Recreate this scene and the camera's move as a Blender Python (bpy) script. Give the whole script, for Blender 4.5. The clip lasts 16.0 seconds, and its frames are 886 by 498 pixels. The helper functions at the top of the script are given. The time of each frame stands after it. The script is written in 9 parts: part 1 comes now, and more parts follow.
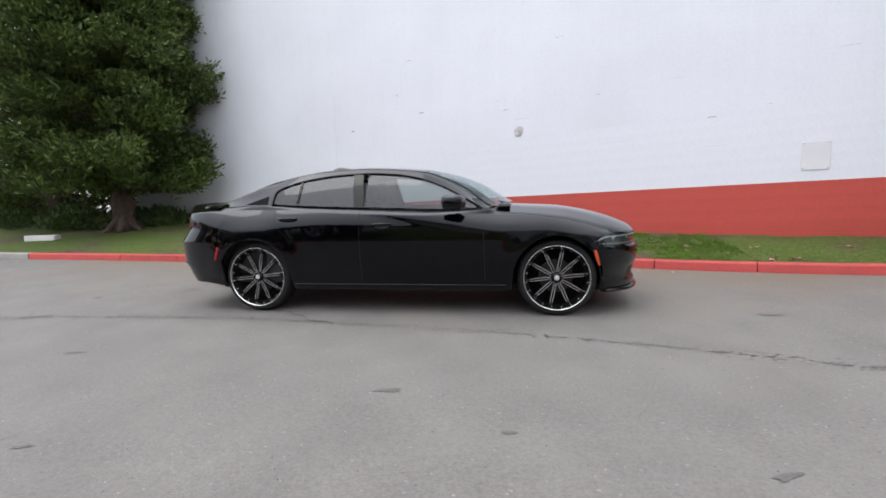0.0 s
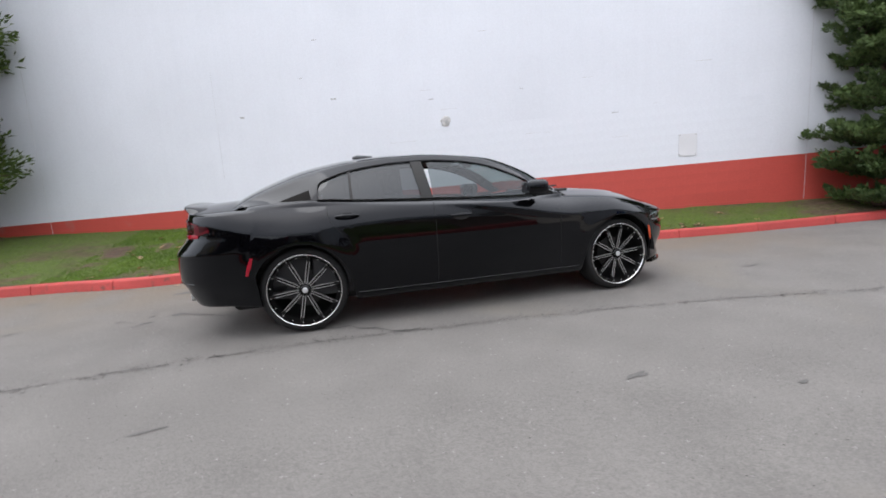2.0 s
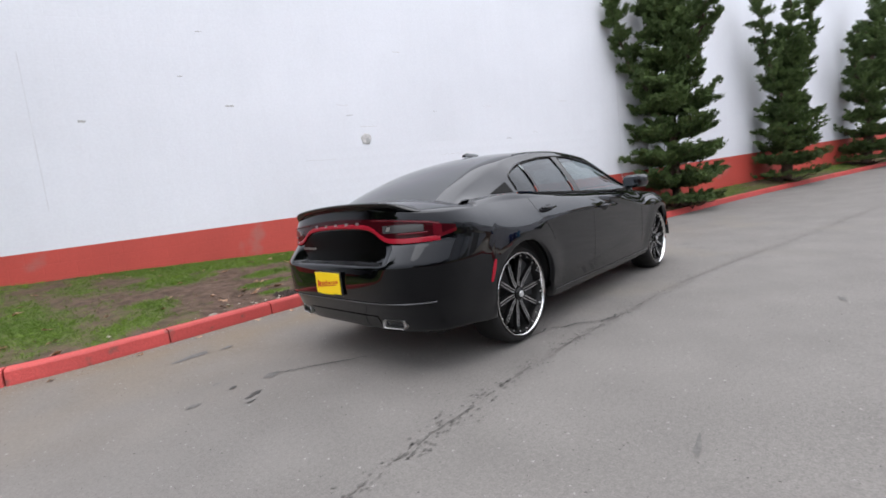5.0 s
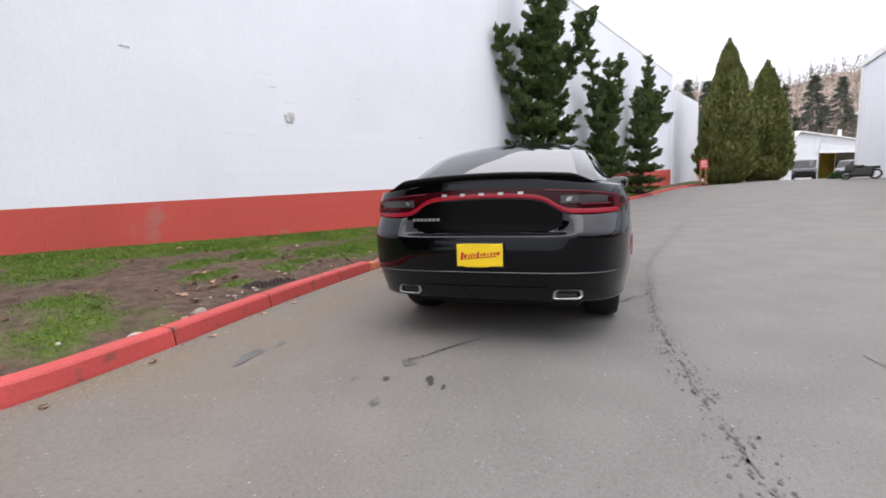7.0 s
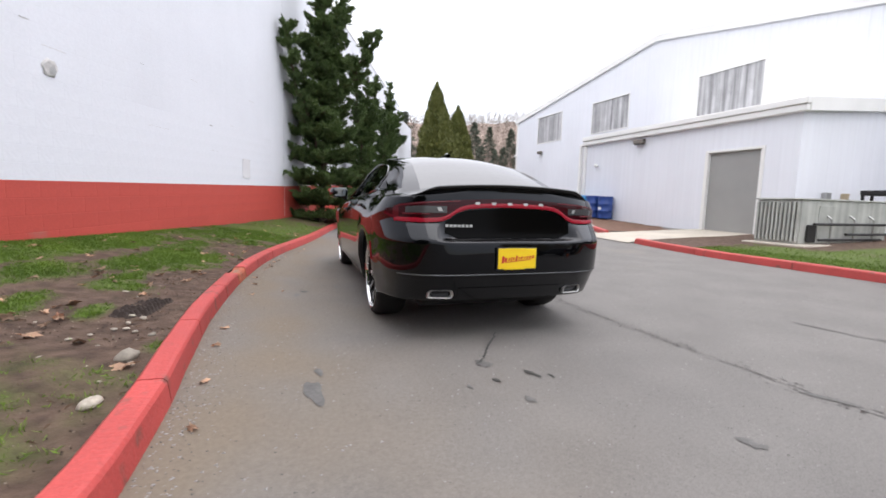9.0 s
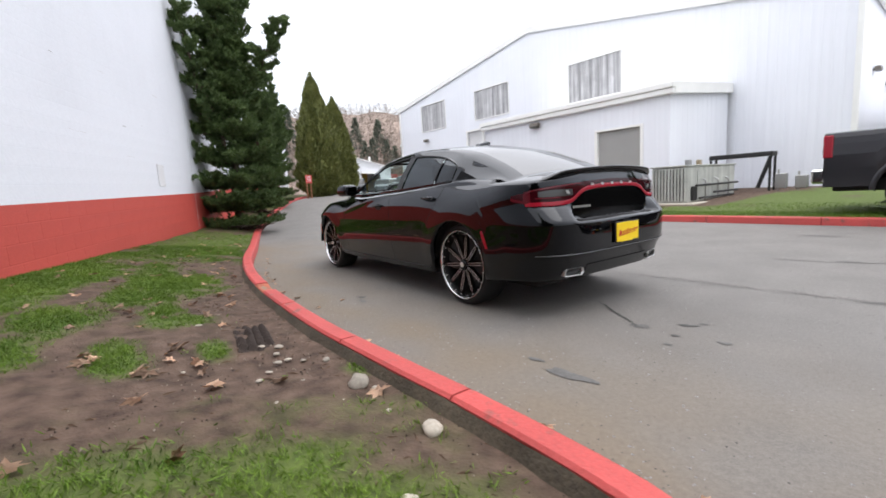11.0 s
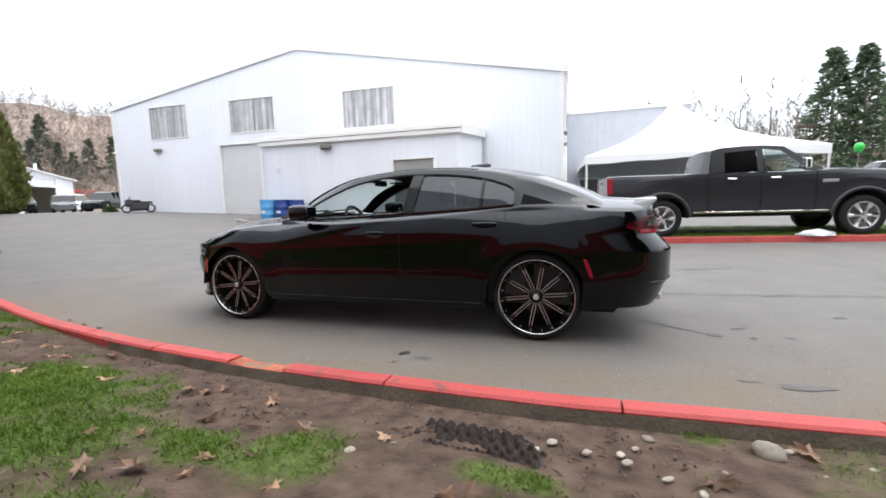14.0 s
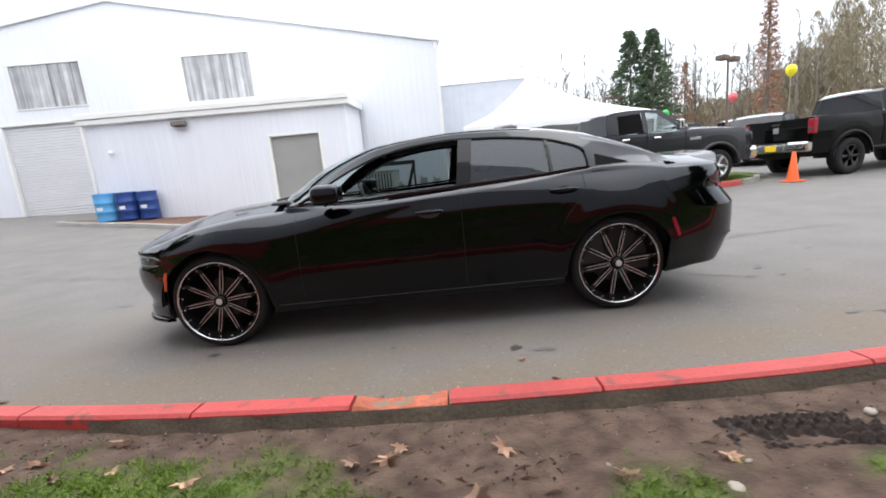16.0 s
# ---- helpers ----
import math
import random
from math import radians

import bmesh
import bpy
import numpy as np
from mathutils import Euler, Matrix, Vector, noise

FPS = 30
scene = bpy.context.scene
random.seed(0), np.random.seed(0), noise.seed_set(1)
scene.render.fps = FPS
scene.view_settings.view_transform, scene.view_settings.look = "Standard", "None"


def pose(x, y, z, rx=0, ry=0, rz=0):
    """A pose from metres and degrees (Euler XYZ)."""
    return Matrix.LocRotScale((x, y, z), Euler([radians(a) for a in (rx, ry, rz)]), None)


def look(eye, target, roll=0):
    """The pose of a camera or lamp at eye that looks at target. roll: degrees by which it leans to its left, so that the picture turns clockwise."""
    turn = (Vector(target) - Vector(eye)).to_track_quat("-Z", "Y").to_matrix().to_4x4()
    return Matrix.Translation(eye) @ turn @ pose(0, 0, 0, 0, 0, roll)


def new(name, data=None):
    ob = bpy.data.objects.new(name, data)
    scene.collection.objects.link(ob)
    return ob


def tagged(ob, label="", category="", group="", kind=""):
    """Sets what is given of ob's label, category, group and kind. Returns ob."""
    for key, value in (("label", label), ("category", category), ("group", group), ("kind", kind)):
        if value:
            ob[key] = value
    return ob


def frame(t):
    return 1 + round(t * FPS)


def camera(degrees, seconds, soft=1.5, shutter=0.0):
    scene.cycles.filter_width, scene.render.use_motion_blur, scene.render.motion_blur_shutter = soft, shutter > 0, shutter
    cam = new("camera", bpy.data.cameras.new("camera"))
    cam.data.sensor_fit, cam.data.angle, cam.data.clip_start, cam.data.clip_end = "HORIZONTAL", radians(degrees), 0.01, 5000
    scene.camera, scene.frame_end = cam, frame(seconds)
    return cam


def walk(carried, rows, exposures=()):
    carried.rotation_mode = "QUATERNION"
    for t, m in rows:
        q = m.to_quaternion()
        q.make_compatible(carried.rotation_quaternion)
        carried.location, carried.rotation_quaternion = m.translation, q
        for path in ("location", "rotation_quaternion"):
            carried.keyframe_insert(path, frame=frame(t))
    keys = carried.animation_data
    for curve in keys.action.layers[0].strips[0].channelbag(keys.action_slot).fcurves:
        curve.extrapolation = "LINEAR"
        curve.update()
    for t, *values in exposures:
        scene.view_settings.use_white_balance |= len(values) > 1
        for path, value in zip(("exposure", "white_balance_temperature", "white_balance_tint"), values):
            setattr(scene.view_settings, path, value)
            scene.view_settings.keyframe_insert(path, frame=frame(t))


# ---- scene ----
cam = camera(91.4, 16.0, soft=1.7, shutter=0.25)
PATH = [
    (0, (1.135, -4.983, 1.137), (0.81, -3.024, 0.905), -1.5),
    (0.5, (0.542, -4.926, 1.151), (0.332, -2.956, 0.881), -0.1),
    (1, (-0.045, -4.904, 1.15), (0.023, -2.926, 0.862), -1.7),
    (1.5, (-0.653, -4.763, 1.148), (-0.436, -2.81, 0.776), -2.6),
    (2, (-1.246, -4.641, 1.175), (-0.764, -2.722, 0.882), -3.8),
    (2.5, (-1.83, -4.417, 1.182), (-1.23, -2.528, 0.912), -6.3),
    (3, (-2.365, -4.121, 1.188), (-1.622, -2.276, 0.971), -5.7),
    (3.5, (-2.888, -3.822, 1.185), (-1.933, -2.08, 0.959), -5.2),
    (3.7, (-3.088, -3.663, 1.168), (-2.105, -1.941, 0.906), -6.4),
    (5.8, (-4.667, -1.953, 1.067), (-3.027, -0.829, 0.843), -3.2),
    (6, (-4.779, -1.741, 1.044), (-3.118, -0.661, 0.776), -2.0),
    (6.5, (-5.046, -1.231, 1.022), (-3.268, -0.332, 0.84), -1.3),
    (7, (-5.278, -0.687, 1.023), (-3.403, -0.036, 0.776), -2.2),
    (7.5, (-5.357, -0.14, 1.021), (-3.404, 0.253, 0.845), 0.7),
    (8, (-5.44, 0.416, 1.025), (-3.451, 0.384, 0.812), 1.3),
    (8.5, (-5.398, 0.972, 1.037), (-3.429, 0.728, 0.787), 2.0),
    (9, (-5.359, 1.496, 1.031), (-3.474, 0.866, 0.809), 1.6),
    (9.2, (-5.314, 1.7, 1.019), (-3.449, 1.019, 0.776), 0.7),
    (11.3, (-4.351, 3.438, 1.061), (-2.832, 2.161, 0.811), -2.2),
    (11.5, (-4.211, 3.586, 1.078), (-2.76, 2.229, 0.85), -1.8),
    (12, (-3.79, 3.828, 1.109), (-2.398, 2.418, 0.834), -7.0),
    (12.5, (-3.359, 4.007, 1.112), (-2.075, 2.488, 0.898), -4.9),
    (13, (-2.91, 4.209, 1.141), (-1.893, 2.499, 0.935), -2.1),
    (13.5, (-2.411, 4.262, 1.167), (-1.586, 2.46, 0.899), -1.9),
    (14, (-1.939, 4.361, 1.17), (-1.294, 2.481, 0.947), -1.8),
    (14.5, (-1.46, 4.402, 1.196), (-1.016, 2.472, 0.92), -3.5),
    (15, (-1.013, 4.313, 1.216), (-0.736, 2.353, 0.934), -3.7),
    (15.5, (-0.58, 4.264, 1.209), (-0.509, 2.28, 0.968), -4.6),
    (16, (-0.2, 4.068, 1.207), (-0.203, 2.102, 0.839), -5.5),
]
walk(cam, [(t, look(eye, target, roll)) for t, eye, target, roll in PATH], [(0, -0.07, 6470, 11), (3.5, -0.07, 6440, 11), (7, -0.02, 6560, 13), (9, 0.0, 6560, 13), (12.5, 0.1, 6500, 10), (16, 0.2, 6450, 10)])

# ---------------------------------------------------------------- light
world = bpy.data.worlds.new("overcast_sky")
scene.world = world
world.use_nodes = True
wn, wl = world.node_tree.nodes, world.node_tree.links
wn.clear()
sky = wn.new("ShaderNodeTexSky")
sky.sky_type, sky.sun_disc = "NISHITA", False
sky.sun_elevation, sky.sun_rotation = radians(68), radians(200)
bg_sky = wn.new("ShaderNodeBackground")
bg_sky.inputs["Strength"].default_value = 0.07
bg_cloud = wn.new("ShaderNodeBackground")
bg_cloud.inputs["Color"].default_value = (0.985, 0.985, 1.0, 1)
up_dir, up_z, ramp = wn.new("ShaderNodeTexCoord"), wn.new("ShaderNodeSeparateXYZ"), wn.new("ShaderNodeMapRange")
ramp.inputs["To Min"].default_value, ramp.inputs["To Max"].default_value = 0.75, 3.0  # overcast: brightest overhead
wl.new(up_dir.outputs["Generated"], up_z.inputs[0])
wl.new(up_z.outputs["Z"], ramp.inputs["Value"])
wl.new(ramp.outputs[0], bg_cloud.inputs["Strength"])
both = wn.new("ShaderNodeAddShader")
wout = wn.new("ShaderNodeOutputWorld")
wl.new(sky.outputs[0], bg_sky.inputs["Color"])
wl.new(bg_sky.outputs[0], both.inputs[0])
wl.new(bg_cloud.outputs[0], both.inputs[1])
wl.new(both.outputs[0], wout.inputs["Surface"])

sun = new("sun", bpy.data.lights.new("sun", "SUN"))
sun.data.energy, sun.data.angle, sun.data.color = 0.55, radians(30), (1.0, 0.97, 0.92)
sun.matrix_world = look((0, 0, 30), (11.0, 4.0, 0))

# ---------------------------------------------------------------- materials


def mat(name, color, rough=0.6, metal=0.0, coat=0.0, vary=0.12, size=1.5, grain=0.0, grain_size=60.0, bump=0.0, bump_size=80.0,
        per_object=0.0, mask=None, stain=None, stain_size=0.6, stain_amount=0.0, spec=0.5, streak=0.0, ior=None):
    """A painted, mineral or plastic surface: large soft variation, fine grain, relief and stains."""
    m = bpy.data.materials.new(name)
    m.use_nodes = True
    n, k = m.node_tree.nodes, m.node_tree.links
    b = n["Principled BSDF"]
    b.inputs["Roughness"].default_value, b.inputs["Metallic"].default_value = rough, metal
    b.inputs["Coat Weight"].default_value, b.inputs["Coat Roughness"].default_value = coat, 0.03
    b.inputs["Specular IOR Level"].default_value = spec
    if ior:
        b.inputs["IOR"].default_value = ior
    where = n.new("ShaderNodeTexCoord")

    def cloud(scale, detail=4.0, stretch=None):
        t = n.new("ShaderNodeTexNoise")
        t.inputs["Scale"].default_value, t.inputs["Detail"].default_value = scale, detail
        if stretch:
            mp = n.new("ShaderNodeMapping")
            mp.inputs["Scale"].default_value = stretch
            k.new(where.outputs["Object"], mp.inputs["Vector"])
            k.new(mp.outputs[0], t.inputs["Vector"])
        else:
            k.new(where.outputs["Object"], t.inputs["Vector"])
        return t.outputs["Fac"]

    def times(col, fac, low, high):
        r = n.new("ShaderNodeMapRange")
        r.inputs["From Min"].default_value, r.inputs["From Max"].default_value = 0.3, 0.7
        r.inputs["To Min"].default_value, r.inputs["To Max"].default_value = low, high
        k.new(fac, r.inputs["Value"])
        x = n.new("ShaderNodeMix")
        x.data_type, x.blend_type = "RGBA", "MULTIPLY"
        x.inputs["Factor"].default_value = 1.0
        k.new(col, x.inputs["A"])
        k.new(r.outputs[0], x.inputs["B"])
        return x.outputs["Result"]

    rgb = n.new("ShaderNodeRGB")
    rgb.outputs[0].default_value = (*color, 1)
    col = rgb.outputs[0]
    if vary:
        col = times(col, cloud(size), 1 - vary, 1 + vary)
    if grain:
        col = times(col, cloud(grain_size, 6), 1 - grain, 1 + grain)
    if streak:
        col = times(col, cloud(2.0, 5, (4, 4, 0.12)), 1 - streak, 1 + streak * 0.3)
    if per_object:
        info = n.new("ShaderNodeObjectInfo")
        r = n.new("ShaderNodeMapRange")
        r.inputs["To Min"].default_value, r.inputs["To Max"].default_value = 1 - per_object, 1 + per_object
        k.new(info.outputs["Random"], r.inputs["Value"])
        x = n.new("ShaderNodeMix")
        x.data_type, x.blend_type = "RGBA", "MULTIPLY"
        x.inputs["Factor"].default_value = 1.0
        k.new(col, x.inputs["A"])
        k.new(r.outputs[0], x.inputs["B"])
        col = x.outputs["Result"]
    if stain:
        r = n.new("ShaderNodeMapRange")
        r.inputs["From Min"].default_value, r.inputs["From Max"].default_value = 0.68 - stain_amount, 0.78 - stain_amount
        k.new(cloud(stain_size, 8), r.inputs["Value"])
        x = n.new("ShaderNodeMix")
        x.data_type = "RGBA"
        x.inputs["B"].default_value = (*stain, 1)
        k.new(r.outputs[0], x.inputs["Factor"])
        k.new(col, x.inputs["A"])
        col = x.outputs["Result"]
    if mask:
        att = n.new("ShaderNodeAttribute")
        att.attribute_name = mask[0]
        x = n.new("ShaderNodeMix")
        x.data_type = "RGBA"
        x.inputs["B"].default_value = (*mask[1], 1)
        k.new(att.outputs["Fac"], x.inputs["Factor"])
        k.new(col, x.inputs["A"])
        col = times(x.outputs["Result"], cloud(45.0, 6), 0.9, 1.1)
    k.new(col, b.inputs["Base Color"])
    if bump:
        bp = n.new("ShaderNodeBump")
        bp.inputs["Strength"].default_value, bp.inputs["Distance"].default_value = bump, 0.01
        k.new(cloud(bump_size, 6), bp.inputs["Height"])
        k.new(bp.outputs[0], b.inputs["Normal"])
    return m


def car_paint(name, color, low, high, tint=(0.90, 0.94, 1.0), rough=0.035):
    """Lacquered paint: its gloss is weak square-on and strong where the panel turns away."""
    m = mat(name, color, rough, vary=0.0)
    n, k = m.node_tree.nodes, m.node_tree.links
    b = n["Principled BSDF"]
    b.inputs["Specular Tint"].default_value = (*tint, 1)
    b.inputs["IOR"].default_value = 1.6
    w, r = n.new("ShaderNodeLayerWeight"), n.new("ShaderNodeMapRange")
    w.inputs["Blend"].default_value = 0.5
    r.inputs["From Min"].default_value, r.inputs["From Max"].default_value = 0.08, 0.46
    r.inputs["To Min"].default_value, r.inputs["To Max"].default_value = low, high
    k.new(w.outputs["Facing"], r.inputs["Value"])
    k.new(r.outputs[0], b.inputs["Specular IOR Level"])
    return m


def leaf_mat(name, dark, light, rough=0.6):
    """Foliage: each blade its own shade between two greens."""
    m = bpy.data.materials.new(name)
    m.use_nodes = True
    n, k = m.node_tree.nodes, m.node_tree.links
    b = n["Principled BSDF"]
    b.inputs["Roughness"].default_value = rough
    b.inputs["Specular IOR Level"].default_value = 0.25
    geo, where = n.new("ShaderNodeNewGeometry"), n.new("ShaderNodeTexCoord")
    big = n.new("ShaderNodeTexNoise")
    big.inputs["Scale"].default_value = 1.3
    k.new(where.outputs["Object"], big.inputs["Vector"])
    add = n.new("ShaderNodeMath")
    add.operation = "MULTIPLY_ADD"
    add.inputs[1].default_value = 0.55
    k.new(geo.outputs["Random Per Island"], add.inputs[0])
    r = n.new("ShaderNodeMapRange")
    r.inputs["From Min"].default_value, r.inputs["From Max"].default_value = 0.3, 0.7
    r.inputs["To Max"].default_value = 0.5
    k.new(big.outputs["Fac"], r.inputs["Value"])
    k.new(r.outputs[0], add.inputs[2])
    x = n.new("ShaderNodeMix")
    x.data_type = "RGBA"
    x.inputs["A"].default_value, x.inputs["B"].default_value = (*dark, 1), (*light, 1)
    k.new(add.outputs[0], x.inputs["Factor"])
    k.new(x.outputs["Result"], b.inputs["Base Color"])
    return m


def glass_mat(name, tint, rough=0.0, ior=1.5):
    """Thin glass: tinted and clear, its gloss rising towards a glancing view alike on both faces."""
    m = bpy.data.materials.new(name)
    m.use_nodes = True
    n, k = m.node_tree.nodes, m.node_tree.links
    n.remove(n["Principled BSDF"])
    clear, shine, mix = n.new("ShaderNodeBsdfTransparent"), n.new("ShaderNodeBsdfGlossy"), n.new("ShaderNodeMixShader")
    weight, power, scale = n.new("ShaderNodeLayerWeight"), n.new("ShaderNodeMath"), n.new("ShaderNodeMath")
    clear.inputs["Color"].default_value = (*tint, 1)
    shine.inputs["Color"].default_value = (0.92, 0.96, 1.0, 1)
    shine.inputs["Roughness"].default_value = rough
    weight.inputs["Blend"].default_value = 0.5
    square_on = ((ior - 1) / (ior + 1)) ** 2
    power.operation, scale.operation = "POWER", "MULTIPLY_ADD"
    power.inputs[1].default_value = 5.0
    scale.inputs[1].default_value, scale.inputs[2].default_value = 1 - square_on, square_on
    k.new(weight.outputs["Facing"], power.inputs[0])
    k.new(power.outputs[0], scale.inputs[0])
    k.new(scale.outputs[0], mix.inputs[0])
    k.new(clear.outputs[0], mix.inputs[1])
    k.new(shine.outputs[0], mix.inputs[2])
    k.new(mix.outputs[0], n["Material Output"].inputs["Surface"])
    return m


def masked_mat(name, layers, mask, rough=0.9, bump=0.5, bump_size=60):
    """Two mineral colours mixed by a colour attribute and roughened by noise."""
    m = bpy.data.materials.new(name)
    m.use_nodes = True
    n, k = m.node_tree.nodes, m.node_tree.links
    b = n["Principled BSDF"]
    b.inputs["Roughness"].default_value = rough
    b.inputs["Specular IOR Level"].default_value = 0.3
    where, att = n.new("ShaderNodeTexCoord"), n.new("ShaderNodeAttribute")
    att.attribute_name = mask
    cols = []
    for (a, c), scale in zip(layers, (9.0, 22.0)):
        t = n.new("ShaderNodeTexNoise")
        t.inputs["Scale"].default_value, t.inputs["Detail"].default_value = scale, 7
        k.new(where.outputs["Object"], t.inputs["Vector"])
        x = n.new("ShaderNodeMix")
        x.data_type = "RGBA"
        x.inputs["A"].default_value, x.inputs["B"].default_value = (*a, 1), (*c, 1)
        r = n.new("ShaderNodeMapRange")
        r.inputs["From Min"].default_value, r.inputs["From Max"].default_value = 0.32, 0.68
        k.new(t.outputs["Fac"], r.inputs["Value"])
        k.new(r.outputs[0], x.inputs["Factor"])
        cols.append(x.outputs["Result"])
    t = n.new("ShaderNodeTexNoise")
    t.inputs["Scale"].default_value, t.inputs["Detail"].default_value = bump_size, 8
    k.new(where.outputs["Object"], t.inputs["Vector"])
    x = n.new("ShaderNodeMix")
    x.data_type = "RGBA"
    k.new(att.outputs["Fac"], x.inputs["Factor"])
    k.new(cols[0], x.inputs["A"])
    k.new(cols[1], x.inputs["B"])
    k.new(x.outputs["Result"], b.inputs["Base Color"])
    bp = n.new("ShaderNodeBump")
    bp.inputs["Strength"].default_value, bp.inputs["Distance"].default_value = bump, 0.02
    k.new(t.outputs["Fac"], bp.inputs["Height"])
    k.new(bp.outputs[0], b.inputs["Normal"])
    return m


ASPHALT = mat("worn_asphalt", (0.152, 0.144, 0.135), 0.85, vary=0.10, size=1.7, grain=0.20, grain_size=130, bump=0.22, bump_size=330,
              stain=(0.168, 0.156, 0.138), stain_size=0.5, stain_amount=0.10, mask=("dust", (0.165, 0.134, 0.100)))
WALL_WHITE = mat("white_block_paint", (0.745, 0.765, 0.815), 0.7, vary=0.04, size=0.5, grain=0.025, grain_size=30, bump=0.12, bump_size=25, streak=0.012)
WALL_RED = mat("red_block_paint", (0.50, 0.070, 0.052), 0.65, vary=0.10, size=0.8, grain=0.05, grain_size=40, bump=0.2, bump_size=50,
               stain=(0.42, 0.12, 0.10), stain_size=1.6, stain_amount=0.06)
KERB_RED = mat("red_kerb_paint", (0.44, 0.058, 0.052), 0.6, vary=0.12, size=2.0, grain=0.10, grain_size=60, bump=0.4, bump_size=60,
               stain=(0.20, 0.060, 0.048), stain_size=9.0, stain_amount=0.08, per_object=0.08)
KERB_WORN = mat("worn_kerb_paint", (0.40, 0.105, 0.055), 0.75, vary=0.25, size=9.0, grain=0.2, grain_size=50, bump=0.8, bump_size=40,
                stain=(0.22, 0.15, 0.10), stain_size=12.0, stain_amount=0.14)
KERB_GREY = mat("bare_kerb_concrete", (0.30, 0.29, 0.27), 0.85, grain=0.15, bump=0.4)
KERB_MOSS = mat("mossy_concrete", (0.064, 0.050, 0.033), 0.9, vary=0.3, size=5, grain=0.25, grain_size=50, bump=0.6, bump_size=60)
CONCRETE = mat("pale_concrete", (0.42, 0.38, 0.32), 0.85, grain=0.10, bump=0.3)
METAL_WALL = mat("white_metal_cladding", (0.75, 0.77, 0.82), 0.45, vary=0.03, size=0.4, streak=0.04)
METAL_TRIM = mat("white_metal_trim", (0.78, 0.78, 0.76), 0.4, vary=0.04)
DOOR_GREY = mat("grey_door_paint", (0.30, 0.30, 0.29), 0.5, vary=0.06, size=1.0)
DOOR_WHITE = mat("white_door_paint", (0.68, 0.68, 0.69), 0.5, vary=0.04)
BLACK_PAINT = car_paint("black_car_paint", (0.0012, 0.0012, 0.0016), 0.21, 0.52)
PICKUP_BLACK = mat("black_truck_paint", (0.003, 0.003, 0.003), 0.08, vary=0.0, spec=0.14)
PANEL_BLACK = mat("deep_black_panel", (0.002, 0.002, 0.002), 0.12, vary=0.0, spec=0.06)
SPOKE_BLACK = mat("satin_black_alloy", (0.006, 0.006, 0.006), 0.30, vary=0.0, spec=0.25)
BLACK_GLOSS = mat("black_gloss_trim", (0.005, 0.005, 0.005), 0.07, vary=0.0, spec=0.35)
BLACK_MATTE = mat("black_plastic", (0.012, 0.012, 0.012), 0.6, vary=0.1)
RUBBER = mat("tyre_rubber", (0.011, 0.011, 0.011), 0.7, vary=0.15, size=8, bump=0.3, spec=0.3)
CHROME = mat("chrome", (0.72, 0.72, 0.72), 0.10, 1.0, vary=0.0)
DULL_METAL = mat("dull_metal", (0.42, 0.42, 0.41), 0.4, 1.0, vary=0.08)
MILLED = mat("machined_alloy", (0.66, 0.66, 0.67), 0.32, 0.7, vary=0.0)
DARK_UNDER = mat("dark_underbody", (0.008, 0.008, 0.008), 0.9, vary=0.0)
INTERIOR = mat("black_upholstery", (0.015, 0.015, 0.016), 0.7, vary=0.1)
TINTED = glass_mat("tinted_glass", (0.05, 0.056, 0.060), ior=1.65)
FRONT_TINT = glass_mat("lightly_tinted_glass", (0.20, 0.24, 0.245), ior=1.6)
CLEAR_GLASS = glass_mat("clear_glass", (0.72, 0.80, 0.78), ior=1.8)
SCREEN_GLASS = glass_mat("laminated_glass", (0.68, 0.80, 0.77), ior=1.9)
DARK_GLASS = mat("dark_reflective_glass", (0.006, 0.007, 0.008), 0.02, vary=0.0)
FILM_GLASS = mat("filmed_rear_glass", (0.006, 0.007, 0.008), 0.015, vary=0.0, ior=2.3)
RED_LENS = mat("red_lamp_lens", (0.27, 0.010, 0.022), 0.12, spec=0.3, vary=0.0)
DARK_RED_LENS = mat("dark_red_lens", (0.030, 0.002, 0.004), 0.08, spec=0.2, vary=0.0)
CLEAR_LENS = mat("grey_lamp_lens", (0.055, 0.055, 0.057), 0.08, spec=0.4, vary=0.0)
AMBER_LENS = mat("amber_lens", (0.62, 0.09, 0.03), 0.08, spec=0.4, vary=0.0)
PLATE_YELLOW = mat("yellow_plate", (0.85, 0.60, 0.01), 0.4, vary=0.0)
PLATE_RED = mat("red_lettering", (0.50, 0.02, 0.02), 0.4, vary=0.0)
BARK = mat("rough_bark", (0.075, 0.050, 0.038), 0.95, vary=0.3, size=6, bump=0.8, bump_size=25)
GREY_BARK = mat("grey_bark", (0.16, 0.14, 0.12), 0.95, vary=0.25, size=2)
JUNIPER = leaf_mat("juniper_leaf", (0.026, 0.048, 0.017), (0.120, 0.180, 0.058))
CEDAR = leaf_mat("cedar_leaf", (0.008, 0.018, 0.006), (0.115, 0.170, 0.036))
ARBOR = leaf_mat("arborvitae_leaf", (0.060, 0.074, 0.018), (0.180, 0.190, 0.056))
FIR = leaf_mat("fir_leaf", (0.040, 0.062, 0.042), (0.095, 0.130, 0.085))
GRASS = leaf_mat("lawn_grass", (0.045, 0.100, 0.010), (0.160, 0.245, 0.032), 0.6)
DEAD_LEAF = mat("dry_brown_leaf", (0.42, 0.27, 0.18), 0.8, per_object=0.4, vary=0.2, size=30)
STONE = mat("river_stone", (0.36, 0.32, 0.265), 0.85, per_object=0.40, vary=0.15, size=12, grain=0.15)
